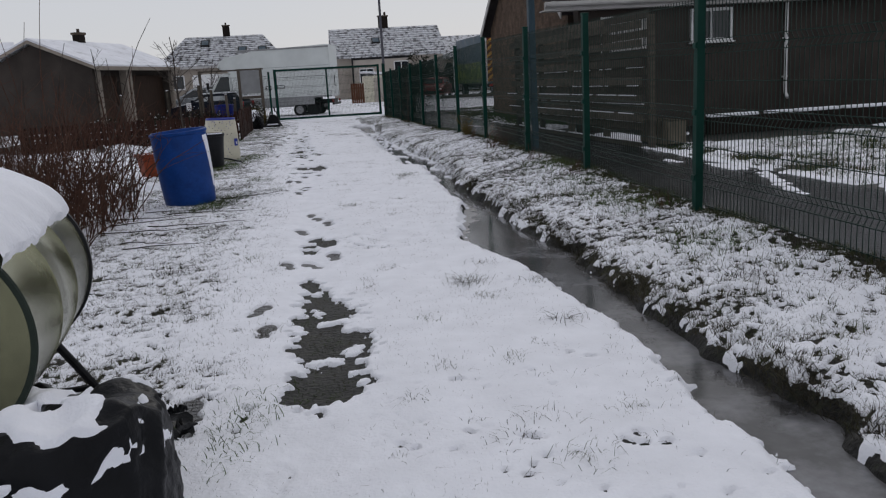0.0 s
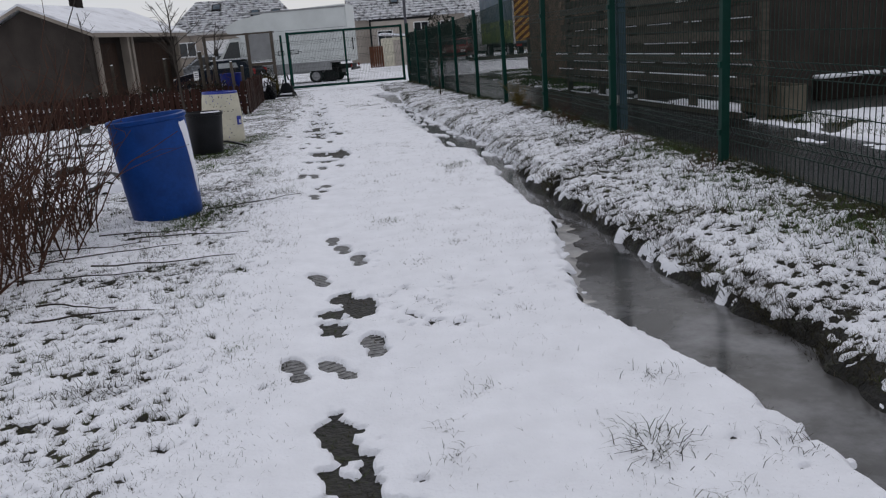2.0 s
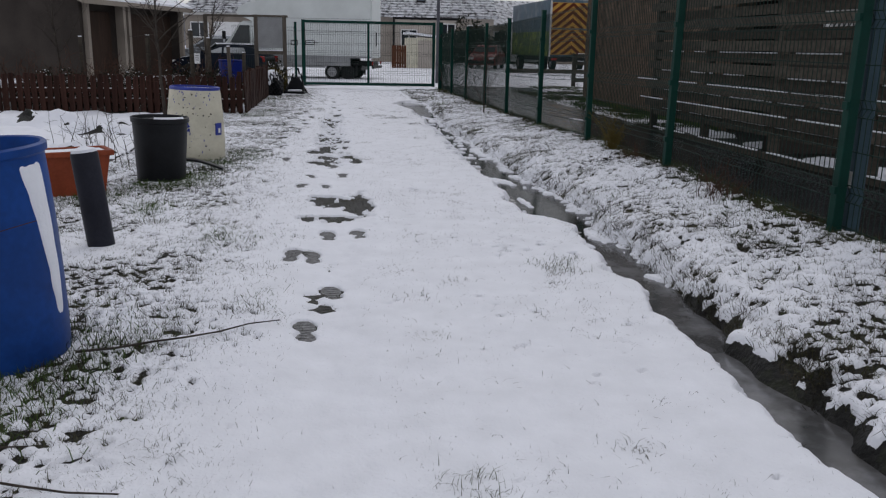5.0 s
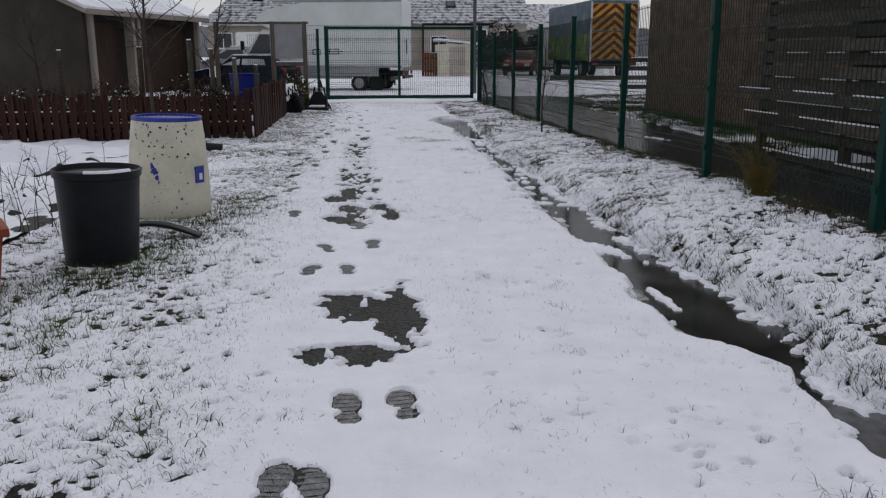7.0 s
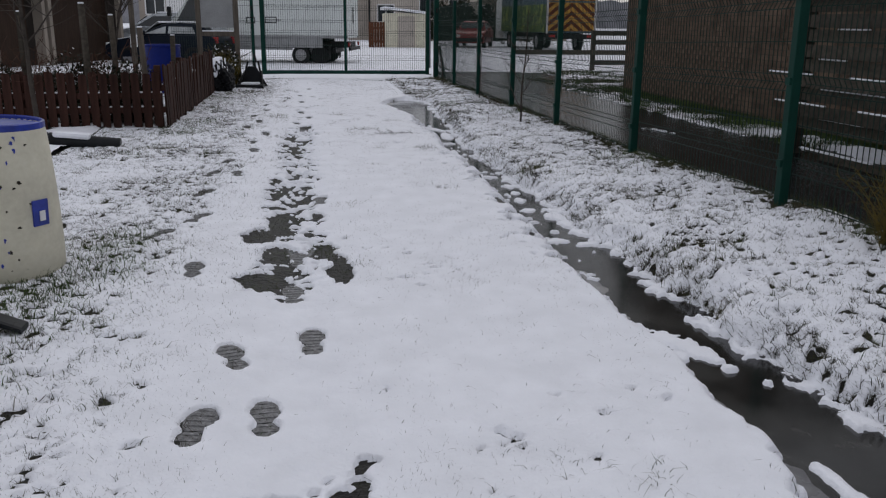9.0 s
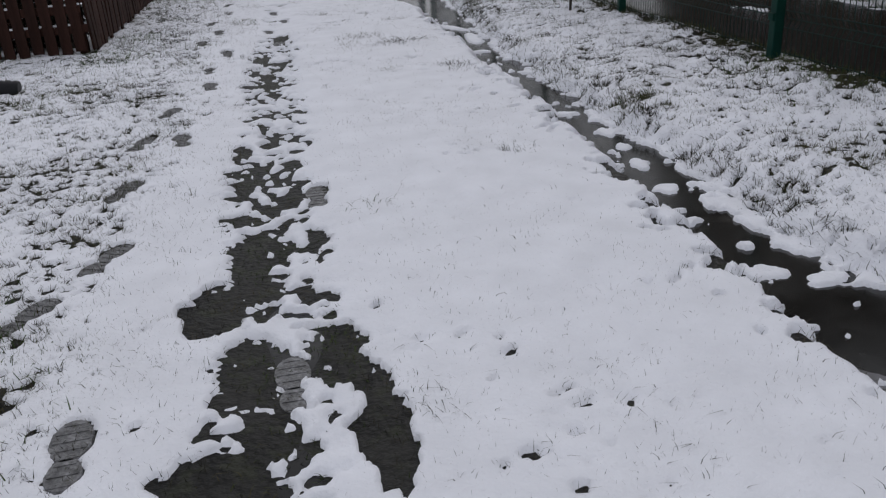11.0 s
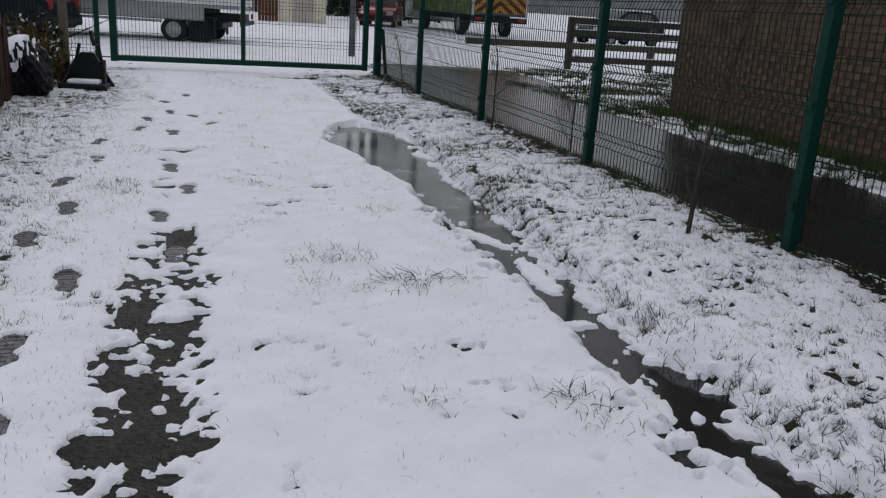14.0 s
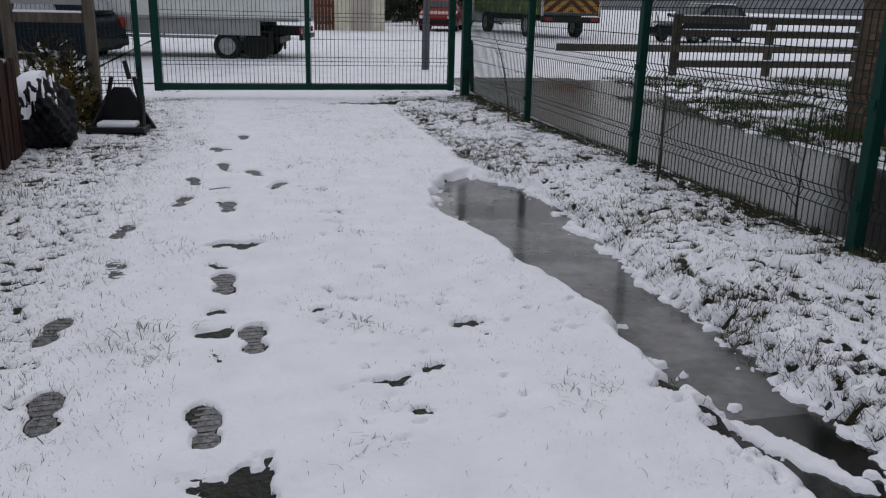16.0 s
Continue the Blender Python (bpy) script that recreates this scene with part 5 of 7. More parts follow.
far_house = thing("house", pose(12.6, 78.0, 0), "distant house with a snow-covered roof", "house")
part("wall", box(bmesh.new(), (4, 3.5, 1.6), (8, 7, 3.4)), RENDERW, far_house)
for o in ([(-0.4, 3.1), (3.5, 5.2), (3.5, 5.35), (-0.4, 3.25)], [(7.4, 3.1), (3.5, 5.2), (3.5, 5.35), (7.4, 3.25)]):
    part("roof_slope", prism(bmesh.new(), o, "x", -0.3, 8.3), SNOWTILE, far_house)
for x in (0.02, 7.88):
    part("gable", prism(bmesh.new(), [(0, 3.2), (7, 3.2), (3.5, 5.2)], "x", x, x + 0.1), RENDERW, far_house)
for x in (1.2, 3.6, 6.2):
    window(far_house, (x, 0, 2.1), 1.2, 1.1)

shed = thing("garage", pose(4.1, 56.0, 0), "small beige garage with a snowy lean-to roof", "shed")
part("wall", box(bmesh.new(), (1.0, 1.5, 0.85), (2.0, 3.0, 1.8)), CREAM, shed)
part("roof", prism(bmesh.new(), [(-0.1, 1.95), (2.1, 1.72), (2.1, 1.85), (-0.1, 2.08)][::1], "y", -0.15, 3.1), SNOW_THIN, shed)
part("door", box(bmesh.new(), (1.0, -0.02, 0.8), (0.9, 0.04, 1.6)), RENDERP, shed)
GATEWOOD = mat("orange-brown gate board", (0.10, 0.040, 0.022), 0.8, var=0.3, scale=3, fine=40, bump=0.2, dist=0.004)
side_gate = thing("timber_gate", pose(3.2, 56.2, 0), "orange-brown boarded timber gate", "gate")
for k in range(6):
    part("board", box(bmesh.new(), (k * 0.145, 0, 0.65), (0.13, 0.03, 1.3), bevel=0.004), GATEWOOD, side_gate)
for z in (0.3, 1.0):
    part("rail", box(bmesh.new(), (0.36, 0.035, z), (0.86, 0.035, 0.1)), BROWNDOOR, side_gate)

# bungalow with garages, turned to the road
bung = thing("bungalow", pose(-7.87, 34.0, 0, 0, 0, math.degrees(math.atan2(6.0, 1.9))), "brown brick bungalow with snowy roof and garage doors", "house")
# own frame: x along the garage side, y to the left of it (across the gable)
GWID, GLEN, GE, GP = 4.7, 6.5, 2.42, 3.45
part("gable_wall", prism(bmesh.new(), [(0, -0.1), (GWID, -0.1), (GWID, GE), (GWID / 2, GP), (0, GE)], "x", 0.0, 0.3), GABLEBROWN, bung)
part("gable_wall", prism(bmesh.new(), [(0, -0.1), (GWID, -0.1), (GWID, GE), (GWID / 2, GP), (0, GE)], "x", GLEN - 0.3, GLEN), GABLEBROWN, bung)
part("side_wall", box(bmesh.new(), (GLEN / 2, 0.5, 1.2), (GLEN - 0.62, 0.2, 2.4)), GABLEBROWN, bung)
part("side_wall", box(bmesh.new(), (GLEN / 2, GWID - 0.2, 1.2), (GLEN - 0.62, 0.3, 2.4)), GABLEBROWN, bung)
for x in (0.25, 2.3, 2.6, GLEN - 0.2):
    part("pillar", box(bmesh.new(), (x, 0.0, 1.12), (0.15, 0.3, 2.5), bevel=0.01), RENDERW, bung, "grey-beige rendered pillar")
for x in (1.28, 4.5):
    part("garage_door", box(bmesh.new(), (x, 0.34, 1.05), (1.78 if x < 2 else 3.4, 0.06, 2.2), bevel=0.01), BROWNDOOR, bung)
part("fascia", box(bmesh.new(), (GLEN / 2, -0.34, GE - 0.02), (GLEN + 0.5, 0.05, 0.15), bevel=0.006), RENDERW, bung)
for o in ([(-0.35, GE), (GWID / 2, GP + 0.1), (GWID / 2, GP + 0.22), (-0.35, GE + 0.12)], [(GWID + 0.35, GE), (GWID / 2, GP + 0.1), (GWID / 2, GP + 0.22), (GWID + 0.35, GE + 0.12)]):
    part("roof_slope", prism(bmesh.new(), o, "x", -0.25, GLEN + 0.25), SNOW_THIN, bung, "roof slope under snow")
    part("barge_board", prism(bmesh.new(), [(a, b - 0.09) for a, b in o], "x", -0.29, -0.255), RENDERW, bung)
chimney(bung, (3.3, GWID / 2, 3.55), 1, 0.55)

# another roof behind to the side
back_bung = thing("bungalow", pose(-24.0, 46.0, 0, 0, 0, 18), "low bungalow with a snow-covered roof", "house")
part("wall", box(bmesh.new(), (4.5, 4, 1.2), (9, 8, 2.6)), BROWNWALL, back_bung)
for o in ([(-0.4, 2.4), (4, 4.6), (4, 4.75), (-0.4, 2.55)], [(8.4, 2.4), (4, 4.6), (4, 4.75), (8.4, 2.55)]):
    part("roof_slope", prism(bmesh.new(), o, "x", -0.4, 9.4), SNOW_THIN, back_bung)
window(back_bung, (4.5, 0, 1.4), 1.4, 1.1)

# low wooded skyline far off
wxs = np.linspace(-260, 260, 261)
top = 10.0 + 3.2 * rough(wxs, wxs * 0, 60, 71) + 1.6 * rough(wxs, wxs * 0, 14, 72) + 0.9 * rough(wxs, wxs * 0, 4, 73)
vv = np.concatenate([np.stack([wxs, np.full(261, 330.0), np.full(261, -2.0)], 1), np.stack([wxs, np.full(261, 331.0), top], 1)])
k = np.arange(260)
woods = sheet("backdrop", vv, np.stack([k, k + 1, k + 262, k + 261], 1), FARWOOD)
tagged(woods, "hazy grey line of far winter woods", "backdrop", kind="structure")


# ---- left side: drums, tub, pickets ----
def drum(name, profile, material, m, label, band=None):
    d = thing(name, m, label, "barrel")
    part("shell", lathe(bmesh.new(), profile, 48), material, d, smooth=True)
    return d


def barrel_profile(r0, r1, h, wall=0.008):
    """An open drum: up the outside, over the rolled rim and down the inside."""
    out = [(r0 - 0.02, 0.0), (r0, 0.02)]
    for k in range(1, 10):
        t = k / 10
        out.append((r0 + (r1 - r0) * t + 0.010 * math.sin(math.pi * t), h * t))
    out += [(r1, h - 0.045), (r1 + 0.012, h - 0.035), (r1 + 0.014, h - 0.008), (r1 + 0.004, h), (r1 - wall, h - 0.004), (r0 - wall - 0.01, 0.05), (0.0005, 0.04)]
    return out


blue = drum("blue_barrel", barrel_profile(0.28, 0.305, 0.86), BLUE, pose(-1.38, 9.80, -0.01, 1.5, -4.0, 0), "open blue plastic barrel leaning on the verge")
bm = lathe(bmesh.new(), [(0.0005, 0.0), (0.291, 0.0), (0.293, 0.015), (0.20, 0.045), (0.0005, 0.05)], 32, 0.02)
bmesh.ops.translate(bm, verts=bm.verts, vec=(0, 0, 0.76))
part("snow_fill", bm, SNOW, blue, "snow heaped inside the rim", smooth=True)
hx, hy, hf = grid(np.linspace(0, 1, 17), np.linspace(0, 1, 31))
ang = np.radians(-3 - (27 - 19 * hy ** 0.8 + 2.0 * rough(hx * 0, hy, 0.12, 141)) * hx)
rim = 0.28 + 0.025 * (0.80 - 0.62 * hy) / 0.86 + 0.010 * np.sin(np.pi * (0.80 - 0.62 * hy) / 0.86)
rad = rim + 0.016 * np.sqrt(np.clip(4 * hx * (1 - hx), 0, 1)) * np.sqrt(np.clip(6 * hy * (1 - hy), 0, 1)) - 0.004 + 0.002 * rough(hx, hy, 0.15, 142)
streak = sheet("snow_streak", np.stack([rad * np.cos(ang), rad * np.sin(ang), 0.80 - 0.62 * hy], 1), hf, SNOW)
streak.parent = blue
streak["label"] = "snow stuck to the side"
blue2 = drum("blue_barrel", barrel_profile(0.275, 0.295, 0.86), DEEPBLUE, pose(-2.50, 27.0, 0.0), "blue plastic barrel behind the picket fence")
cream = drum("cream_barrel", [(0.268, 0.0), (0.280, 0.02), (0.279, 0.15), (0.273, 0.3), (0.264, 0.45), (0.252, 0.6), (0.24, 0.72), (0.232, 0.76), (0.226, 0.762), (0.222, 0.74), (0.20, 0.70), (0.0005, 0.69)], CREAM, pose(-1.58, 15.92, 0, 0, 1.6, 0) @ Matrix.Diagonal((1.12, 1.12, 1.01, 1)), "stained cream plastic barrel with blue rim and splashes")
part("rim_band", lathe(bmesh.new(), [(0.233, 0.735), (0.238, 0.74), (0.236, 0.768), (0.228, 0.772), (0.224, 0.765), (0.224, 0.735)], 40), BLUEPAINT, cream, "blue painted rim")
part("lid", lathe(bmesh.new(), [(0.0005, 0.756), (0.12, 0.757), (0.20, 0.752), (0.223, 0.748), (0.223, 0.735), (0.0005, 0.735)], 40), BLUEPAINT, cream, "sunken blue lid", smooth=True)
rng = random.Random(5)
blots = [(rng.uniform(225, 315), rng.uniform(0.56, 0.73), rng.uniform(0.003, 0.010)) for _ in range(22)] + [(262, 0.37, 0.026), (266, 0.33, 0.016), (259, 0.41, 0.014), (268, 0.29, 0.008)] + [(rng.uniform(235, 300), rng.uniform(0.08, 0.5), rng.uniform(0.002, 0.006)) for _ in range(16)]
scuffs = [(rng.uniform(228, 325), rng.uniform(0.05, 0.70), rng.uniform(0.003, 0.012)) for _ in range(28)]
for marks, paint, words, long in ((blots, BLUEPAINT, "blue paint splashes", 2.6), (scuffs, SCUFF, "dark scuffs and dirt", 1.2)):
    bm = bmesh.new()
    for deg, z, size in marks:
        ring = []
        stretch = rng.uniform(0.4 * long, long)
        for j in range(11):
            q = 2 * math.pi * j / 11
            rad = size * rng.uniform(0.45, 1.25)
            zz = z + rad * stretch * math.sin(q)
            r = float(np.interp(zz, [0, 0.15, 0.3, 0.45, 0.6, 0.72], [0.280, 0.279, 0.273, 0.264, 0.252, 0.24])) + 0.0022
            a = radians(deg) + rad * math.cos(q) / r
            ring.append(bm.verts.new((r * math.cos(a), r * math.sin(a), zz)))
        bm.faces.new(ring)
    part("splash", bm, paint, cream, words)["kind"] = "stuff"
bm = bmesh.new()
box(bm, (0.2735 * math.cos(radians(330)), 0.2735 * math.sin(radians(330)), 0.335), (0.008, 0.085, 0.13), rot=Matrix.Rotation(radians(330), 3, "Z"), bevel=0.002)
lab = part("sticker", bm, BLUEPAINT, cream, "square blue warning sticker")
part("sticker_mark", box(bmesh.new(), (0.2795 * math.cos(radians(331)), 0.2795 * math.sin(radians(331)), 0.32), (0.004, 0.03, 0.05), rot=Matrix.Rotation(radians(331), 3, "Z")), FRAMEW, lab)

tub = drum("black_tub", [(0.165, 0.0), (0.172, 0.015), (0.192, 0.40), (0.196, 0.46), (0.205, 0.465), (0.207, 0.50), (0.20, 0.505), (0.194, 0.49), (0.165, 0.05), (0.0005, 0.04)], BLACKPL, pose(-1.63, 14.30, 0.0, 0, 1.5, 0) @ Matrix.Diagonal((1.23, 1.23, 1.16, 1)), "black plastic tub with snow on the rim")
tub["category"] = "tub"
bm = bmesh.new()
for k in range(7):
    a = radians(270 + k * 9)
    cyl(bm, (0.199 * math.cos(a), 0.199 * math.sin(a), 0.506), (0.199 * math.cos(a + 0.17), 0.199 * math.sin(a + 0.17), 0.506), 0.010, seg=6)
part("rim_snow", bm, SNOW, tub, "snow on the rim")
part("lid", lathe(bmesh.new(), [(0.0005, 0.470), (0.19, 0.470), (0.194, 0.478), (0.0005, 0.488)], 36), BLACKPL, tub)
pipe_bin = drum("grey_tube", [(0.075, 0.0), (0.08, 0.01), (0.08, 0.52), (0.075, 0.53), (0.06, 0.52), (0.0005, 0.51)], mat("grey-purple plastic", (0.022, 0.023, 0.032), 0.5, var=0.2, scale=6), pose(-1.47, 11.68, 0.0, 0, -6, 0) @ Matrix.Diagonal((1, 1, 1.12, 1)), "grey plastic tube standing behind the barrel, snow-capped")
pipe_bin["category"] = "tube"
part("snow_cap", lathe(bmesh.new(), [(0.0005, 0.50), (0.078, 0.51), (0.07, 0.545), (0.0005, 0.565)], 20), SNOW, pipe_bin, smooth=True)

strip = thing("rubber_strip", pose(-1.42, 14.95, 0), "arched black rubber strip lying in the grass", "rubber strip")
pts = [(-0.22 + 0.48 * t, 0.02 * math.sin(4 * t), 0.02 + 0.085 * math.sin(math.pi * min(1, 0.35 + t * 0.65))) for t in (k / 12 for k in range(13))]
bm = bmesh.new()
rings = [[bm.verts.new((x, y + w, z + h)) for w, h in ((-0.05, -0.011), (0.05, -0.011), (0.05, 0.009), (0.035, 0.013), (-0.035, 0.013), (-0.05, 0.009))] for x, y, z in pts]
for a, b in zip(rings, rings[1:]):
    for k in range(6):
        bm.faces.new((a[k], a[(k + 1) % 6], b[(k + 1) % 6], b[k]))
bm.faces.new(rings[0][::-1])
bm.faces.new(rings[-1])
part("strip", bm, BLACKPL, strip)

planter = thing("planter_trough", pose(-2.26, 13.5, 0.0, 0, 0, 28), "terracotta plastic trough planter filled with snow", "planter")
bm = bmesh.new()


def tapered(bm, l0, w0, l1, w1, z0, z1):
    a = [bm.verts.new((sx_ * l0 / 2, sy_ * w0 / 2, z0)) for sx_, sy_ in ((-1, -1), (1, -1), (1, 1), (-1, 1))]
    b = [bm.verts.new((sx_ * l1 / 2, sy_ * w1 / 2, z1)) for sx_, sy_ in ((-1, -1), (1, -1), (1, 1), (-1, 1))]
    for k in range(4):
        bm.faces.new((a[k], a[(k + 1) % 4], b[(k + 1) % 4], b[k]))
    bm.faces.new(a[::-1])
    bm.faces.new(b)
    return bm


tapered(bm, 0.62, 0.24, 0.72, 0.30, 0.0, 0.34)
part("body", bm, TERRA, planter)
bm = bmesh.new()
for c, s in (((0, -0.16, 0.355), (0.78, 0.035, 0.045)), ((0, 0.16, 0.355), (0.78, 0.035, 0.045)), ((-0.375, 0, 0.355), (0.035, 0.30, 0.045)), ((0.375, 0, 0.355), (0.035, 0.30, 0.045))):
    box(bm, c, s, bevel=0.008)
part("rim", bm, TERRA, planter)
part("snow_fill", box(bmesh.new(), (0, 0, 0.35), (0.70, 0.28, 0.03), bevel=0.01), SNOW, planter)


def picket_run(p0, p1, n, h, label, gaps=0.35, group="picket fence round the garden"):
    p0, p1 = Vector((*p0, 0)), Vector((*p1, 0))
    d = p1 - p0
    f = thing("picket_fence", Matrix.Translation(p0) @ Matrix.Rotation(math.atan2(d.y, d.x), 4, "Z"), label, "fence", group)
    L = d.length
    rng = random.Random(n)
    w = L / n * (1 - gaps)
    shapes = []
    for v in range(3):
        bm = prism(bmesh.new(), [(-w / 2, 0.0), (w / 2, 0.0), (w / 2, h - 0.02), (w * 0.3, h), (-w * 0.3, h), (-w / 2, h - 0.02)], "y", -0.011, 0.011)
        me = bpy.data.meshes.new("picket")
        bm.to_mesh(me)
        bm.free()
        me.materials.append(PICKET)
        shapes.append(me)
    for k in range(n):
        piece("picket", rng.choice(shapes), f, pose((k + 0.5) * L / n, rng.uniform(-0.006, 0.006), rng.uniform(0.0, 0.04), rng.uniform(-1.5, 1.5), rng.uniform(-1.6, 1.6), 0))
    for z in (0.22, h - 0.25):
        part("rail", box(bmesh.new(), (L / 2, 0.03, z), (L, 0.036, 0.07), bevel=0.004), PICKET, f)
        a = 0.05
        while a < L - 0.3:
            s = rng.uniform(0.15, 0.6)
            part("rail_snow", box(bmesh.new(), (a + s / 2, 0.03, z + 0.042), (s, 0.034, 0.016), bevel=0.005), SNOW, f)
            a += s + rng.uniform(0.05, 0.3)
    for k in range(int(L / 1.8) + 1):
        part("post", box(bmesh.new(), (0.06 + k * 1.78, 0.09, h / 2), (0.075, 0.075, h + 0.02 + 0.1 * rng.random()), bevel=0.005), PICKET, f)
    return f


picket_run((-6.9, 21.6), (-1.72, 21.95), 44, 0.64, "red-brown stained picket fence closing the garden end", gaps=0.24)
picket_run((-1.68, 21.98), (-1.68, 27.2), 44, 0.73, "red-brown stained picket fence along the track", gaps=0.18)
for k, (x, y, h) in enumerate(((-1.95, 22.35, 1.18), (-2.35, 22.6, 1.32), (-2.62, 22.3, 1.45), (-3.5, 22.8, 1.35), (-1.98, 24.6, 1.05), (-4.6, 22.5, 1.3))):
    p = thing("garden_post", pose(x, y, 0, random.uniform(-2, 2), random.uniform(-2, 2), 20 * k), "weathered grey timber post in the garden", "post", "garden posts")
    part("shaft", box(bmesh.new(), (0, 0, h / 2), (0.062, 0.062, h), bevel=0.008), GREYWOOD if k < 1 else SLAT, p)
    part("snow_cap", box(bmesh.new(), (0, 0, h + 0.008), (0.055, 0.055, 0.018), bevel=0.008), SNOW, p)

# notice board seen from behind
board = thing("notice_board", pose(-1.72, 28.8, 0), "grey notice board on two weathered timber posts", "notice board")
for x in (-0.36, 0.36):
    part("post", box(bmesh.new(), (x, 0, 0.97), (0.095, 0.095, 1.98), bevel=0.008), GREYWOOD, board)
part("top_rail", box(bmesh.new(), (0, 0, 1.93), (0.9, 0.11, 0.05), bevel=0.006), GREYWOOD, board)
part("panel", box(bmesh.new(), (0, -0.02, 1.52), (0.62, 0.03, 0.76), bevel=0.004), VANGREY, board, "plain grey panel")
part("lower_rail", box(bmesh.new(), (0, -0.01, 1.02), (0.62, 0.05, 0.09), bevel=0.005), GREYWOOD, board)
part("post", box(bmesh.new(), (-1.62, 0.05, 0.97), (0.09, 0.09, 1.95), bevel=0.008), GREYWOOD, board)
part("top_rail", box(bmesh.new(), (-0.98, 0.05, 1.925), (1.32, 0.10, 0.05), bevel=0.006), GREYWOOD, board)
part("rail_snow", box(bmesh.new(), (0, -0.01, 1.075), (0.6, 0.05, 0.022), bevel=0.008), SNOW, board)

sign_post = thing("small_sign", pose(-4.72, 36.0, 0), "small white sign on a short post beyond the garden", "sign")
part("post", box(bmesh.new(), (0, 0, 0.44), (0.06, 0.06, 0.92), bevel=0.005), GREYWOOD, sign_post)
plate = part("plate", box(bmesh.new(), (0, -0.04, 0.71), (0.19, 0.012, 0.34), bevel=0.003), FRAMEW, sign_post)
for k in range(3):
    part("text_bar", box(bmesh.new(), (0, -0.048, 0.8 - 0.07 * k), (0.12, 0.004, 0.02)), DARKMETAL, plate)


# ---- steel drum barbecue and sack at the start ----
smoker = thing("drum_barbecue", pose(-1.15, 2.86, 0.64, 0, 0, 6), "steel drum barbecue on thin legs, snow on top", "barbecue")
R, HL, HN = 0.325, 0.40, 0.62


def lying(profile, seg=56):
    bm = lathe(bmesh.new(), profile, seg)
    bmesh.ops.rotate(bm, verts=bm.verts, matrix=Matrix.Rotation(radians(-90), 3, "X"))
    return bm


part("shell", lying([(R, -HN), (R, -HL * 0.66), (R + 0.007, -HL * 0.63), (R, -HL * 0.60), (R, HL * 0.10), (R + 0.007, HL * 0.13), (R, HL * 0.16), (R, HL)]), DRUMSTEEL, smoker, smooth=True)
part("end_plate", lying([(0.0005, -HN + 0.012), (R - 0.03, -HN + 0.010), (R - 0.012, -HN - 0.003), (R - 0.001, -HN - 0.004), (R + 0.003, -HN + 0.004), (R, -HN + 0.012)]), DRUMEND, smoker, "dull green drum end", smooth=True)
part("end_plate", lying([(R, HL - 0.02), (R + 0.010, HL - 0.012), (R + 0.010, HL + 0.010), (R - 0.005, HL + 0.004), (R - 0.03, HL - 0.012), (0.0005, HL - 0.015)]), DARKMETAL, smoker, smooth=True)
bm = bmesh.new()
rows_ = []
for i in range(25):
    y = -HN - 0.004 + (HN + HL + 0.008) * i / 24
    ring = []
    for k in range(33):
        a = radians(34 + 112 * k / 32 + 1.3 * math.sin(i * 0.45 + (k > 16) * 2) + 0.6 * math.sin(i * 1.7))
        lift = 0.012 + 0.05 * math.sin(math.pi * k / 32) ** 0.7 + 0.006 * math.sin(i * 1.3 + k * 0.5)
        ring.append(bm.verts.new(((R + (lift if 0 < k < 32 else -0.004)) * math.cos(a), y, (R + (lift if 0 < k < 32 else -0.004)) * math.sin(a))))
    rows_.append(ring)
for a, b in zip(rows_, rows_[1:]):
    for k in range(32):
        bm.faces.new((a[k], a[k + 1], b[k + 1], b[k]))
part("snow_cover", bm, SNOW, smoker, "thick snow on the drum", smooth=True)
for sx_ in (-1, 1):
    for y in (-0.50, 0.34):
        part("leg", cyl(bmesh.new(), (sx_ * 0.16, y, -0.27), (sx_ * 0.36, y + 0.06 * (1 if y > 0 else -1), -0.63), 0.016, seg=10), DARKMETAL, smoker)
part("brace", cyl(bmesh.new(), (-0.30, 0.38, -0.5), (0.30, 0.38, -0.5), 0.012, seg=8), DARKMETAL, smoker)


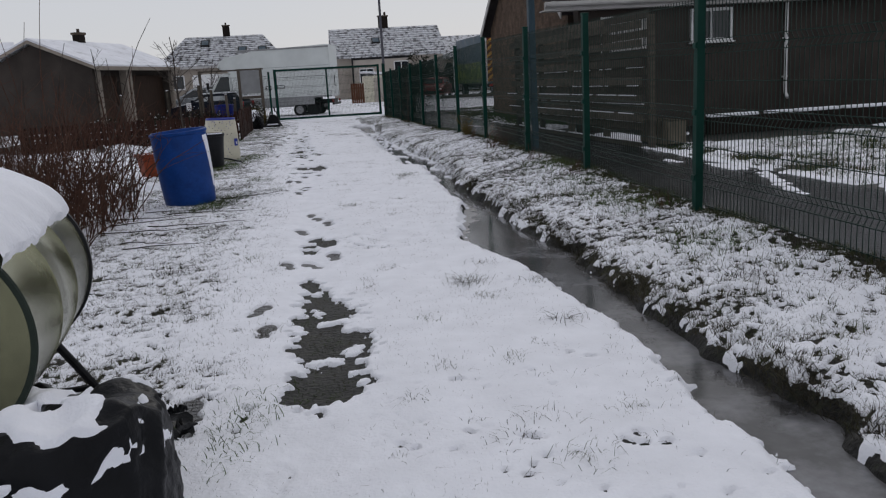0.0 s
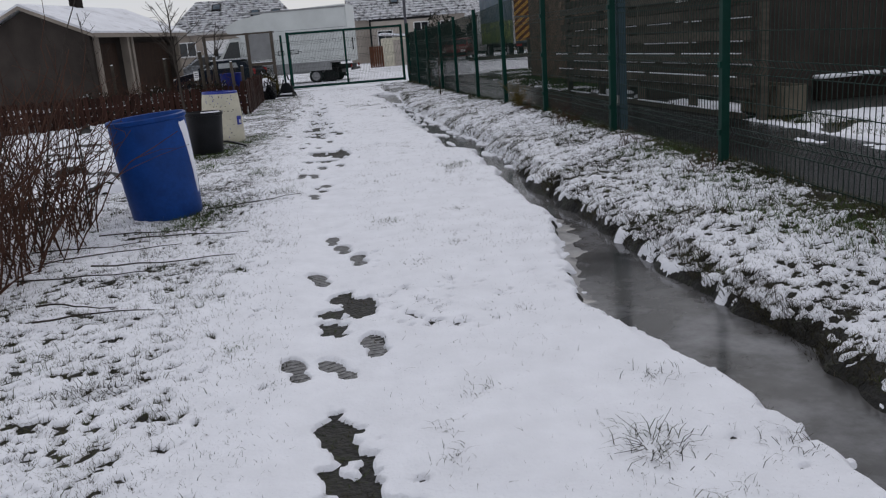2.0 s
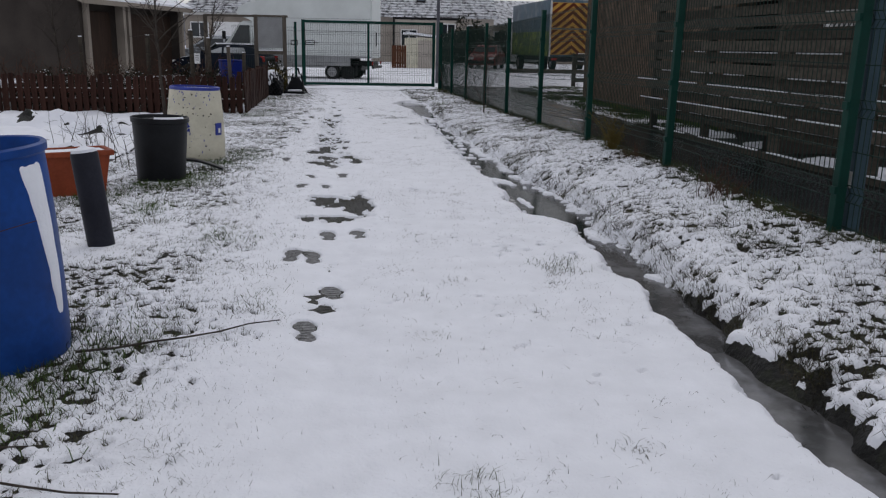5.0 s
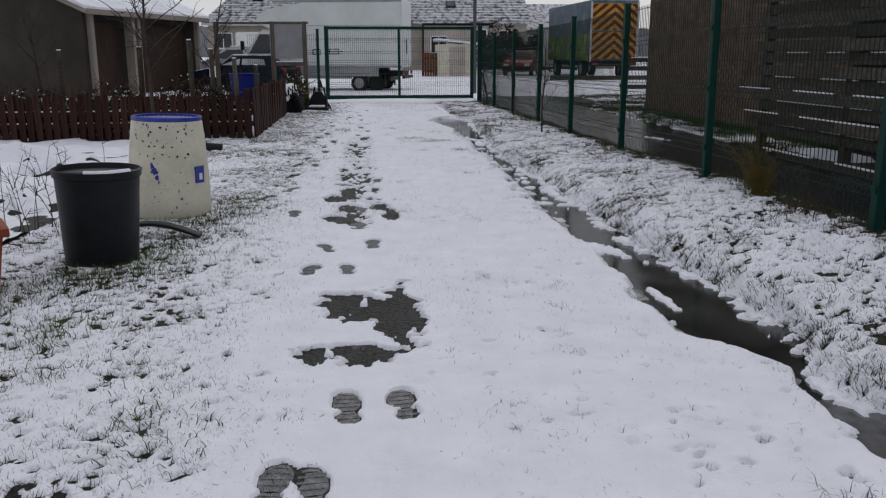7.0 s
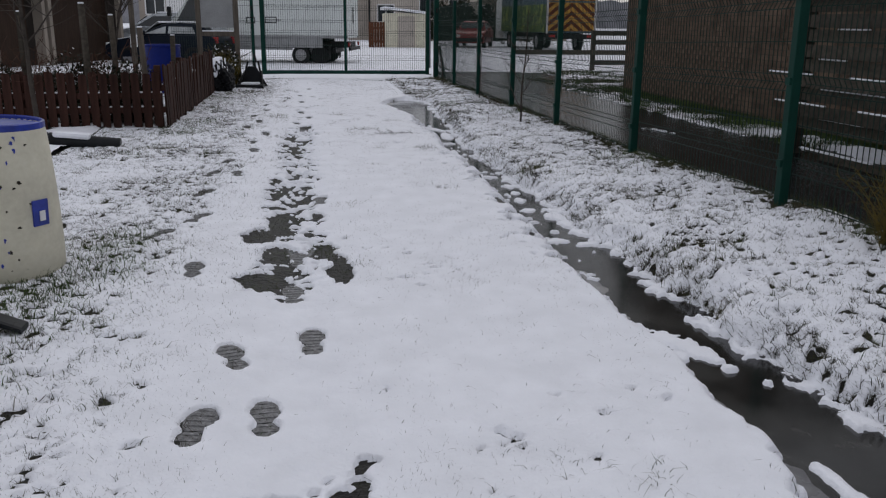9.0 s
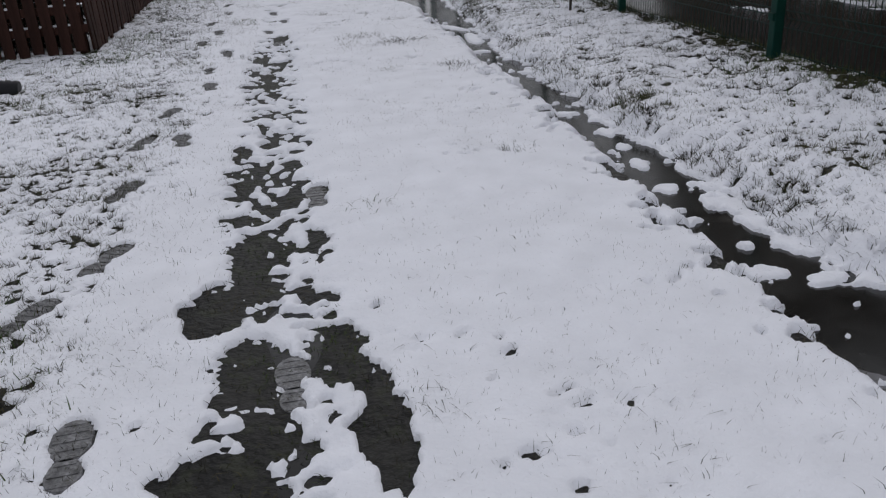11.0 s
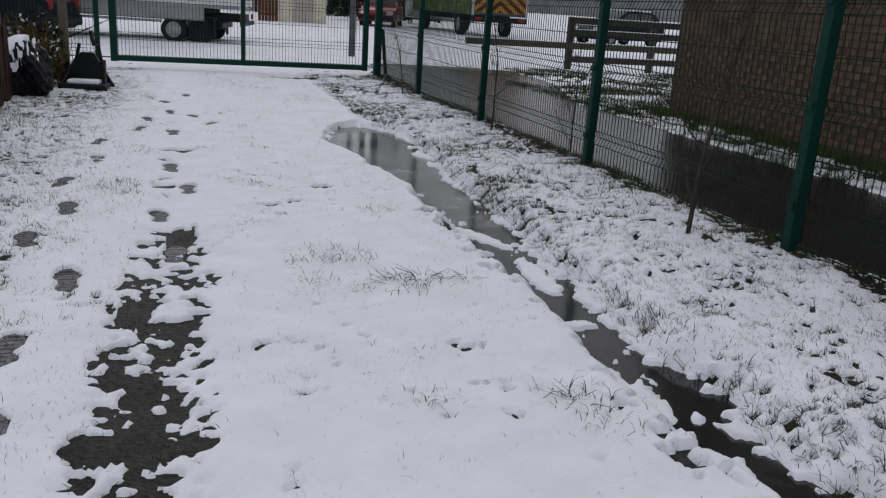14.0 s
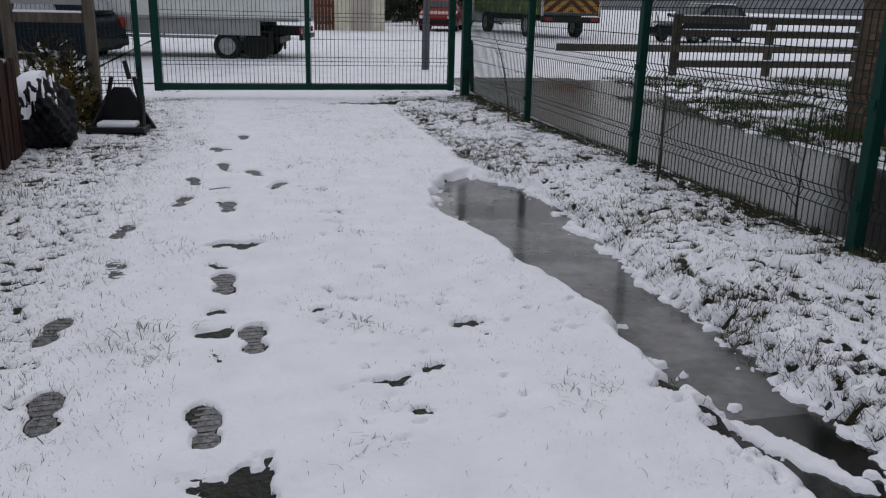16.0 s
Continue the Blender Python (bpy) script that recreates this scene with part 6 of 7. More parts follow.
def sack(m, rx, ry, h, label, seed, snowy=True):
    """A slumped polythene sack with sharp folds; snow lies where its top is level enough."""
    s = thing("plastic_sack", m, label, "sack", "sacks by the barbecue")
    pu, pr, pz = (0, 0.12, 0.2, 0.34, 0.5, 0.62, 0.72, 0.80, 0.90, 1), (0.0, 0.80, 0.98, 1.05, 1.03, 0.99, 0.92, 0.74, 0.4, 0.0), (0, 0, 0.06, 0.28, 0.58, 0.84, 0.96, 1.0, 0.97, 0.93)
    nk, ni = 120, 60
    a, u = np.meshgrid(np.linspace(0, 2 * np.pi, nk, endpoint=False), np.linspace(0.0, 1.0, ni))
    r, z = np.interp(u, pu, pr), np.interp(u, pu, pz)
    px, py = np.cos(a) * 2.0 + 7 * seed, np.sin(a) * 2.0
    fold = 1 - 2 * np.abs(rough(px + z, py - 1.5 * z, 0.55, seed)) + 0.5 * (1 - 2 * np.abs(rough(px - z, py + 2 * z, 0.24, seed + 1)))
    body = step(0.1, 0.25, u)
    r = r * (1 + 0.045 * body * fold + 0.05 * np.sin(2 * a + seed) + 0.04 * np.sin(3 * a + 2 * seed))
    top = step(0.6, 0.75, u)
    x, y = rx * r * np.cos(a), ry * r * np.sin(a)
    dent = rough(x + seed, y, 0.11, seed + 2) + 0.5 * (1 - 2 * np.abs(rough(x, y + seed, 0.07, seed + 3)))
    z = h * (z + 0.05 * body * np.sin(a + seed) + 0.03 * body * np.sin(5 * a)) + 0.022 * top * dent
    k = np.arange(nk * ni).reshape(ni, nk)
    faces = np.stack([k[:-1], np.roll(k[:-1], -1, 1), np.roll(k[1:], -1, 1), k[1:]], -1).reshape(-1, 4)
    sheet("bag", np.stack([x, y, z], -1).reshape(-1, 3), faces, BAGPL).parent = s
    if snowy:
        lie = step(0.70, 0.74, u) + 0.55 * rough(x, y + seed, 0.10, seed + 4) + 0.35 * rough(x, y, 0.045, seed + 5) - 0.84 + 0.5 * step(0.80, 0.9, u) - 0.6 * np.clip(dent - 0.35, 0, 1)
        lift = np.where(lie > 0, 0.006 + 0.022 * np.sqrt(np.clip(lie, 0, 1)), np.maximum(0.1 * lie, -0.03))
        cover = sheet("snow_cap", np.stack([x, y, z + lift], -1)[35:].reshape(-1, 3), (faces.reshape(ni - 1, nk, 4)[35:] - 35 * nk).reshape(-1, 4), SNOW)
        cover.parent = s
        cover["label"] = "snow lying on the sack"
    return s


sack(pose(-0.76, 2.20, 0.0, 0, 0, 20), 0.31, 0.28, 0.45, "black polythene sack under snow beside the barbecue", 3)
sack(pose(-0.98, 2.66, 0.0, 0, 0, 65), 0.30, 0.19, 0.17, "flat black sack behind the larger sack, snow on it", 12)
sack(pose(-1.18, 1.95, 0.0, 0, 0, -10), 0.30, 0.30, 0.36, "slumped black sack beside the barbecue", 8, False)
sack(pose(-1.12, 2.75, 0.0, 0, 0, 40), 0.26, 0.34, 0.26, "black polythene sack pushed under the barbecue", 9, False)
for k, (x, y, sx_, turn) in enumerate(((-0.66, 3.02, 0.13, 20), (-0.84, 2.98, 0.10, 70), (-0.95, 3.25, 0.12, 10), (-0.56, 3.0, 0.06, 120), (-0.78, 3.35, 0.08, 40), (-0.90, 2.88, 0.09, 100), (-0.70, 3.16, 0.045, 60), (-0.98, 3.05, 0.08, 150), (-0.60, 3.2, 0.035, 20))):
    s = thing("plastic_scrap", pose(x, y, 0.012, 0, 0, turn), "crumpled scrap of black polythene in the snow", "plastic scrap", "scraps round the barbecue")
    bm = bmesh.new()
    bmesh.ops.create_grid(bm, x_segments=9, y_segments=7, size=1)
    for v in bm.verts:
        v.co = Vector((v.co.x * sx_ * (1 + 0.2 * math.sin(v.co.y * 4 + k)), v.co.y * sx_ * 0.55 * (1 + 0.3 * math.sin(v.co.x * 3 + k)), 0.022 + 0.022 * math.sin(v.co.x * 5 + k) * math.cos(v.co.y * 4 - k)))
    bmesh.ops.solidify(bm, geom=list(bm.faces), thickness=0.004)
    part("film", bm, BAGPL, s, smooth=True)


# ---- woody plants ----
def stem_points(rng, base, height, lean, bend, n=6):
    a = rng.uniform(0, 2 * math.pi)
    p = Vector(base)
    d = Vector((lean * math.cos(a), lean * math.sin(a), 1)).normalized()
    out = [p.copy()]
    for _ in range(n):
        d = (d + Vector((rng.uniform(-bend, bend), rng.uniform(-bend, bend), rng.uniform(-bend, 0.2 * bend)))).normalized()
        p = p + d * height / n
        out.append(p.copy())
    return out


def thicket(name, cx, cy, rx, ry, n, h, material, label, seed, lean=0.35, bend=0.22, r=0.0052, twigs=3, hmin=0.35):
    t = thing(name, pose(cx, cy, 0), label, "shrub")
    rng = random.Random(seed)
    stems, side = bmesh.new(), bmesh.new()
    for _ in range(n):
        a, q = rng.uniform(0, 2 * math.pi), math.sqrt(rng.random())
        base = (rx * q * math.cos(a), ry * q * math.sin(a), -0.02)
        pts = stem_points(rng, base, h * rng.uniform(hmin, 1.0), lean * rng.random(), bend)
        rr = r * rng.uniform(0.6, 1.3)
        tube(stems, pts, rr, rr * 0.4, seg=4)
        for _ in range(twigs):
            i = rng.randrange(1, len(pts) - 1)
            b = [pts[i] + (pts[i + 1] - pts[i]) * rng.random()]
            d = Vector((rng.uniform(-1, 1), rng.uniform(-1, 1), rng.uniform(0.1, 1))).normalized()
            for _ in range(3):
                b.append(b[-1] + d * h * rng.uniform(0.05, 0.10))
                d = (d + Vector((rng.uniform(-0.4, 0.4), rng.uniform(-0.4, 0.4), rng.uniform(-0.3, 0.2)))).normalized()
            tube(side, b, rr * 0.55, rr * 0.25, seg=3)
    a = part("cane", stems, material, t)
    b = part("side_twig", side, material, t)
    a["kind"] = b["kind"] = "stuff"
    return t


thicket("bramble_thicket", -2.62, 8.75, 0.85, 1.9, 480, 1.6, CANE, "tangle of bare red-brown canes beside the track", 11, 0.55, 0.24, 0.006, 1)
thicket("bramble_thicket", -4.5, 10.0, 1.5, 2.8, 480, 1.5, CANE, "tangle of bare red-brown canes in the garden", 12, 0.8, 0.24, 0.006, 2)
thicket("cane_row", -2.5, 7.0, 0.6, 1.2, 270, 0.85, CANE, "leaning bare canes at the edge of the bed", 13, 0.9, 0.25)
thicket("tall_canes", -3.4, 9.0, 0.9, 1.6, 9, 2.9, CANE, "few tall bare whips above the brambles", 14, 0.16, 0.08, 0.008, 1, 0.7)
thicket("tall_canes", -4.9, 12.0, 1.2, 1.6, 8, 2.9, CANE, "few tall bare whips in the garden bed", 15, 0.14, 0.08, 0.009, 2, 0.7)
thicket("dead_bush", -2.35, 15.1, 0.25, 0.3, 12, 0.6, BARK, "bare dead stems beside the black tub", 16, 0.4, 0.15, 0.005)
thicket("dead_bush", -2.9, 16.8, 0.5, 0.6, 16, 0.55, BARK, "bare dead stems in the garden bed", 17, 0.4, 0.15, 0.005)
thicket("hedge", -4.2, 22.55, 2.4, 0.40, 420, 1.15, CANE, "dark twiggy hedge behind the picket fence", 18, 0.4, 0.3, 0.0075, 3)
for k, (x, y, h, n) in enumerate(((2.72, 8.45, 0.30, 16), (2.78, 10.2, 0.26, 14), (2.80, 12.3, 0.38, 26), (2.72, 6.3, 0.22, 10), (2.82, 14.2, 0.3, 14))):
    thicket("fence_shrub", x, y, 0.14, 0.16, n, h, CANE, "small bare shrub at the foot of the mesh fence", 20 + k, 0.8, 0.2, 0.003)
for ob in list(scene.objects):
    if ob.name.startswith("fence_shrub") and ob.parent is None:
        ob.location.z = bank_at(ob.location.y) - 0.02


def sapling(x, y, z, h, seed, label, limbs=7, r=0.012, spread=0.45, name="sapling", clear=0.2):
    """A bare young tree: a tapering trunk, limbs and twigs."""
    t = thing(name, pose(x, y, z), label, "tree")
    rng = random.Random(seed)
    trunk = stem_points(rng, (0, 0, -0.05), h, 0.10, 0.10, 8)
    part("trunk", tube(bmesh.new(), trunk, r, r * 0.3, seg=7), BARK, t)
    twig = bmesh.new()
    for i in range(limbs):
        f = clear + (0.9 - clear) * i / limbs
        j = min(7, int(f * 8))
        p = trunk[j].lerp(trunk[j + 1], rng.random())
        a = rng.uniform(0, 2 * math.pi)
        d = Vector((math.cos(a), math.sin(a), rng.uniform(0.7, 1.5))).normalized()
        L = h * spread * (1.1 - f) * rng.uniform(0.7, 1.2)
        pts = [p]
        for _ in range(5):
            pts.append(pts[-1] + d * L / 5)
            d = (d + Vector((rng.uniform(-0.22, 0.22), rng.uniform(-0.22, 0.22), rng.uniform(-0.1, 0.25)))).normalized()
        part("limb", tube(bmesh.new(), pts, r * 0.5 * (1.2 - f), r * 0.14, seg=5), BARK, t)
        for _ in range(5):
            q = pts[rng.randrange(1, 5)]
            e = Vector((rng.uniform(-1, 1), rng.uniform(-1, 1), rng.uniform(0, 1.2))).normalized()
            b = [q]
            for _ in range(3):
                b.append(b[-1] + e * L * rng.uniform(0.08, 0.18))
                e = (e + Vector((rng.uniform(-0.4, 0.4), rng.uniform(-0.4, 0.4), rng.uniform(-0.2, 0.3)))).normalized()
            tube(twig, b, r * 0.16, r * 0.07, seg=3)
    w = part("twig", twig, BARK, t)
    w["kind"] = "stuff"
    return t


for k, (x, y, h) in enumerate(((-3.15, 9.0, 2.35), (-2.95, 9.6, 2.2), (-2.55, 9.1, 1.9), (-2.25, 9.3, 2.25), (-1.98, 9.6, 1.75), (-3.4, 8.6, 2.5), (-2.75, 8.4, 1.7), (-2.1, 8.9, 1.5))):
    sapling(x, y, 0, h, 300 + k, "tall bare whip rising from the brambles", 4, 0.009, 0.22, "cane_whip")
sapling(2.62, 21.5, bank_at(21.5), 1.45, 31, "slender bare sapling on the bank", 11, 0.014)
sapling(2.86, 25.3, bank_at(25.3), 1.25, 32, "thin bare sapling against the mesh fence", 5, 0.010)
sapling(2.72, 28.3, bank_at(28.3), 1.0, 33, "thin bare sapling near the gate", 6, 0.009)
sapling(3.2, 24.2, 0.02, 1.0, 34, "thin bare sapling beyond the mesh fence", 5, 0.008)
sapling(-2.96, 21.3, 0, 2.7, 35, "bare young fruit tree in the garden", 18, 0.032, 0.55, "fruit_tree", 0.42)
sapling(-2.65, 23.3, 0, 2.3, 36, "bare young fruit tree behind the pickets", 14, 0.026, 0.5, "fruit_tree", 0.42)
sapling(-5.2, 23.5, 0, 2.6, 37, "bare young fruit tree in the garden", 10, 0.026, 0.5, "fruit_tree", 0.42)


thicket("yellow_shrub", 2.90, 15.05, 0.05, 0.06, 46, 0.58, FERN, "feathery yellowing shrub by the mesh fence", 41, 0.26, 0.2, 0.0028, 6)
thicket("yellow_shrub", -1.62, 28.35, 0.22, 0.2, 130, 0.85, FERN, "yellow-green shrub by the notice board", 43, 0.4, 0.25, 0.005, 6)
for ob in list(scene.objects):
    if ob.name.startswith("yellow_shrub") and ob.parent is None and ob.location.x > 0:
        ob.location.z = bank_at(ob.location.y) - 0.03

# sticks lying on the snow
for k, (x, y, L, turn) in enumerate(((-1.05, 8.7, 0.9, -10), (-1.35, 8.95, 0.8, -4), (-1.1, 7.95, 0.9, -3), (-0.66, 9.88, 0.85, 23), (-1.5, 7.75, 0.9, -12), (-1.25, 6.9, 0.6, -3), (-1.5, 8.35, 0.9, 12), (-1.4, 7.1, 0.5, -20), (-1.7, 8.6, 0.8, 3))):
    s = thing("stick", pose(x, y, 0.035, 0, 0, turn), "thin bare stick lying on the snow", "stick", "sticks on the snow")
    rng = random.Random(60 + k)
    pts = [(L * (i / 6 - 0.5), 0.03 * math.sin(i * 0.8 + k), 0.006 + 0.012 * rng.random()) for i in range(7)]
    part("wood", tube(bmesh.new(), pts, 0.006, 0.0025, seg=6), BARK, s)

# ---- clutter by the notice board ----
roll = thing("wrapped_bundle", pose(-1.60, 27.55, 0.0, 0, 0, 12), "bundle wrapped in black plastic, snow on its back", "bundle")
bm = bmesh.new()
bmesh.ops.create_uvsphere(bm, u_segments=90, v_segments=50, radius=1)
for v in bm.verts:
    n = v.co.copy()
    f = 1 + 0.05 * abs(math.sin(7 * n.x - 5 * n.z + 2 * n.y)) - 0.05 * abs(math.sin(11 * n.z + 6 * n.y - 3 * n.x)) + 0.03 * math.sin(23 * n.x + 17 * n.z) + 0.02 * math.sin(31 * n.y - 19 * n.z + 9 * n.x) + 0.07 * math.sin(5 * n.x + 3 * n.z) + 0.05 * math.sin(9 * n.y - 4 * n.x)
    v.co = Vector((n.x * 0.27 * f, n.y * 0.32 * f, 0.28 + n.z * 0.31 * f if n.z > -0.9 else 0.0))
part("wrapping", bm, BAGPL, roll, smooth=True)
# snow caught in the folds on its near upper side
hx, hy, hf = grid(np.linspace(-1, 1, 60), np.linspace(-1, 1, 60))
px_, py_ = -0.05 + 0.17 * hx, -0.06 + 0.24 * hy
pz_ = 0.29 + 0.315 * np.sqrt(np.clip(1 - (px_ / 0.275) ** 2 - (py_ / 0.325) ** 2, 0.02, 1))
keep_ = 0.55 - hx ** 2 - 0.8 * hy ** 2 + 0.5 * rough(hx + 3, hy * 0.35, 0.16, 112) + 0.25 * rough(hx, hy, 0.3, 113)
ob = sheet("snow_patch", np.stack([px_, py_, pz_ + np.where(keep_ > 0, 0.028, -0.06)], 1), hf, SNOW)
ob.parent = roll
stand = thing("folding_stand", pose(-1.08, 28.25, 0.0, 0, 0, -8), "black folded metal stand with snow on its tray", "stand")
for x in (-0.2, 0.2):
    part("upright", cyl(bmesh.new(), (x, 0.12, 0.02), (x * 0.5 + 0.04, 0.02, 0.52), 0.02, seg=8), DARKMETAL, stand)
    part("foot", cyl(bmesh.new(), (x * 1.25, -0.2, 0.02), (x * 0.8, 0.2, 0.32), 0.02, seg=8), DARKMETAL, stand)
part("tray", box(bmesh.new(), (0, -0.06, 0.06), (0.52, 0.34, 0.05), bevel=0.015), BLACKPL, stand)
part("side_panel", prism(bmesh.new(), [(-0.28, 0.04), (0.3, 0.04), (0.08, 0.42), (-0.06, 0.42)], "y", 0.05, 0.09), BLACKPL, stand)
part("tray_snow", box(bmesh.new(), (0, -0.09, 0.10), (0.34, 0.2, 0.05), bevel=0.02), SNOW, stand)
part("handle", cyl(bmesh.new(), (0.10, 0.02, 0.50), (0.06, 0.05, 0.66), 0.022, seg=8), BLACKPL, stand)

old_pipe = thing("land_drain_pipe", pose(-2.34, 20.45, 0.045, 0, 6, 4), "black plastic drain pipe lying in snow", "pipe")
bm = bmesh.new()
prof = [(0.075 + 0.006 * (k % 2), -0.42 + 0.84 * k / 36) for k in range(37)]
lathe(bm, [(0.055, -0.42)] + prof + [(0.055, 0.42)], 22)
bmesh.ops.rotate(bm, verts=bm.verts, matrix=Matrix.Rotation(radians(90), 3, "Y"))
part("pipe", bm, BLACKPL, old_pipe, smooth=True)
part("snow_ridge", box(bmesh.new(), (-0.05, -0.02, 0.07), (0.36, 0.13, 0.06), bevel=0.028), SNOW, old_pipe)

# heaps in the garden bed: soil and fleece under snow
for k, (x, y, sx_, sy_, h) in enumerate(((-3.2, 18.3, 0.7, 0.5, 0.16), (-2.9, 16.2, 0.5, 0.4, 0.13), (-4.3, 19.4, 0.9, 0.6, 0.2), (-3.6, 13.6, 0.8, 0.6, 0.18), (-2.3, 11.7, 0.35, 0.3, 0.12))):
    hp = thing("soil_heap", pose(x, y, -0.02), "low heap of garden soil under patchy snow", "heap", "heaps in the garden bed")
    n = 40
    xs = np.linspace(-1, 1, n)
    hx, hy, hf = grid(xs, xs)
    hz = h * np.clip(1 - hx ** 2 - hy ** 2, 0, 1) * (1 + 0.5 * rough(hx + k, hy, 0.5, 81) + 0.3 * rough(hx + k, hy, 0.2, 82)) - 0.02
    a = sheet("soil", np.stack([hx * sx_, hy * sy_, hz], 1), hf, MUD)
    dz = 0.02 + 0.045 * rough(hx + k, hy, 0.3, 83) + 0.03 * rough(hx + k, hy, 0.13, 84)
    b = sheet("snow_patch", np.stack([hx * sx_, hy * sy_, hz + np.where(dz > 0, dz, -0.02)], 1), hf, SNOW)
    a.parent = b.parent = hp


# ---- leafy shrub behind the pickets ----
def leafy(cx, cy, rx, ry, h, n, seed, label, big=1.0):
    t = thing("evergreen_shrub", pose(cx, cy, 0), label, "shrub")
    rng = random.Random(seed)
    bm = bmesh.new()
    for k in range(26):
        a, q = rng.uniform(0, 6.28), rng.uniform(0.2, 0.9)
        tube(bm, [(0.1 * math.cos(a), 0.1 * math.sin(a), 0), (q * rx * 0.5 * math.cos(a), q * ry * 0.5 * math.sin(a), h * 0.5), (q * rx * math.cos(a), q * ry * math.sin(a), h * rng.uniform(0.7, 1.0))], 0.008, 0.003, seg=5)
    part("stem", bm, BARK, t)
    rg = np.random.default_rng(seed)
    a, q = rg.uniform(0, 6.283, n), np.sqrt(rg.random(n))
    z = h * (0.15 + 0.85 * rg.random(n)) * (1 - 0.45 * q ** 2) * (0.85 + 0.25 * np.sin(a * 3 + seed))
    p = np.stack([q * rx * np.cos(a), q * ry * np.sin(a), z], 1)
    for nm, sel, m_, size in (("leaves", np.arange(n) % 9 > 0, LEAFDARK, 0.028 * big), ("snow_dusting", np.arange(n) % 9 == 0, SNOW, 0.020 * min(big, 2))):
        c = p[sel]
        u = rg.normal(size=(len(c), 3)); u /= np.linalg.norm(u, axis=1)[:, None]
        w = np.cross(u, rg.normal(size=(len(c), 3))); w /= np.linalg.norm(w, axis=1)[:, None]
        if nm == "snow_dusting":
            c = c + np.array([0, 0, 0.02])
        v = np.stack([c - u * size, c + w * size * 0.5 + u * size * 0.1, c + u * size, c - w * size * 0.5 + u * size * 0.1], 1)
        f = np.arange(len(c))[:, None] * 4 + np.array([[0, 1, 2, 3]])
        ob = sheet(nm, v.reshape(-1, 3), f, m_, False)
        ob.parent = t
        ob["kind"] = "stuff"


LEAFDARK = mat("dark evergreen leaf", (0.014, 0.020, 0.010), 0.6, var=0.5, scale=6, fine=30, bump=0.0, spec=0.2, other=(0.03, 0.022, 0.012), spots=(0.5, 0.6))
leafy(-2.75, 22.55, 0.62, 0.33, 0.86, 5200, 3, "dark leafy evergreen shrub flecked with snow behind pickets")
leafy(-3.85, 22.5, 0.7, 0.33, 0.78, 5200, 4, "low dark leafy shrub behind the picket fence")
leafy(-5.1, 22.45, 0.75, 0.33, 0.74, 5200, 7, "low dark leafy shrub behind the picket fence")
leafy(-2.15, 22.5, 0.34, 0.3, 0.8, 3200, 8, "small dark leafy shrub at the fence corner")
leafy(-1.62, 28.5, 0.34, 0.2, 0.88, 1500, 9, "small evergreen bush by the notice board posts", 1.5)
leafy(9.3, 65.5, 1.9, 0.8, 3.3, 3200, 5, "tall dark evergreen hedge behind the parked red car", 5.0)
leafy(12.6, 66.0, 1.9, 0.8, 3.0, 3200, 6, "dark evergreen bush beyond the snowy road", 5.0)

# ---- grass ----
def blades(name, x, y, material, label, hmin, hmax, lean, width, seed, short=False):
    """Single grass blades joined in one mesh, each bent once or, if short, straight."""
    rg = np.random.default_rng(seed)
    n = len(x)
    z = land(x, y) - 0.004
    h = rg.uniform(hmin, hmax, n)
    a = rg.uniform(0, 2 * np.pi, n)
    tilt = rg.uniform(0.1, 1.0, n) * lean
    dx, dy = np.cos(a), np.sin(a)
    b = rg.uniform(0, 2 * np.pi, n)
    wx_, wy_ = np.cos(b) * width, np.sin(b) * width
    mx, my, mz = x + dx * h * tilt * 0.4, y + dy * h * tilt * 0.4, z + h * 0.6
    tx_, ty_, tz_ = x + dx * h * tilt * 1.1, y + dy * h * tilt * 1.1, z + h * (1.05 - 0.35 * tilt)
    v = np.empty((n, 5, 3))
    v[:, 0] = np.stack([x - wx_, y - wy_, z], 1)
    v[:, 1] = np.stack([x + wx_, y + wy_, z], 1)
    v[:, 2] = np.stack([mx + wx_ * 0.7, my + wy_ * 0.7, mz], 1)
    v[:, 3] = np.stack([mx - wx_ * 0.7, my - wy_ * 0.7, mz], 1)
    v[:, 4] = np.stack([tx_, ty_, tz_], 1)
    if short:
        v = v[:, [0, 1, 4]]
        f = np.arange(n)[:, None] * 3 + np.array([[0, 1, 2]])
        return tagged(sheet(name, v.reshape(-1, 3), f, material, False), label, "grass", kind="stuff")
    k = np.arange(n)[:, None] * 5
    f = np.concatenate([k + np.array([[0, 1, 2]]), k + np.array([[0, 2, 3]]), k + np.array([[3, 2, 4]])])
    ob = sheet(name, v.reshape(-1, 3), f, material, False)
    return tagged(ob, label, "grass", kind="stuff")


def scatter(n, x0, x1, y0, y1, keep, seed):
    rg = np.random.default_rng(seed)
    x, y = rg.uniform(x0, x1, n), rg.uniform(y0, y1, n)
    p = keep(x, y)
    s = rg.random(n) < p
    return x[s], y[s]


def off_ditch(x, y):
    xl, xr = np.interp(y, DITCH_Y, DITCH_L), np.interp(y, DITCH_Y, DITCH_R)
    return ((x < xl - 0.02) | (x > xr + 0.03)).astype(float)


def off_line(x, y):
    return 1 - 0.95 * np.exp(-((x + 0.06) / 0.25) ** 4) * (y > 2.5)


def grassy(floor, gain):
    return lambda x, y: off_ditch(x, y) * np.clip(floor + gain * turf(x, y), 0, 1)


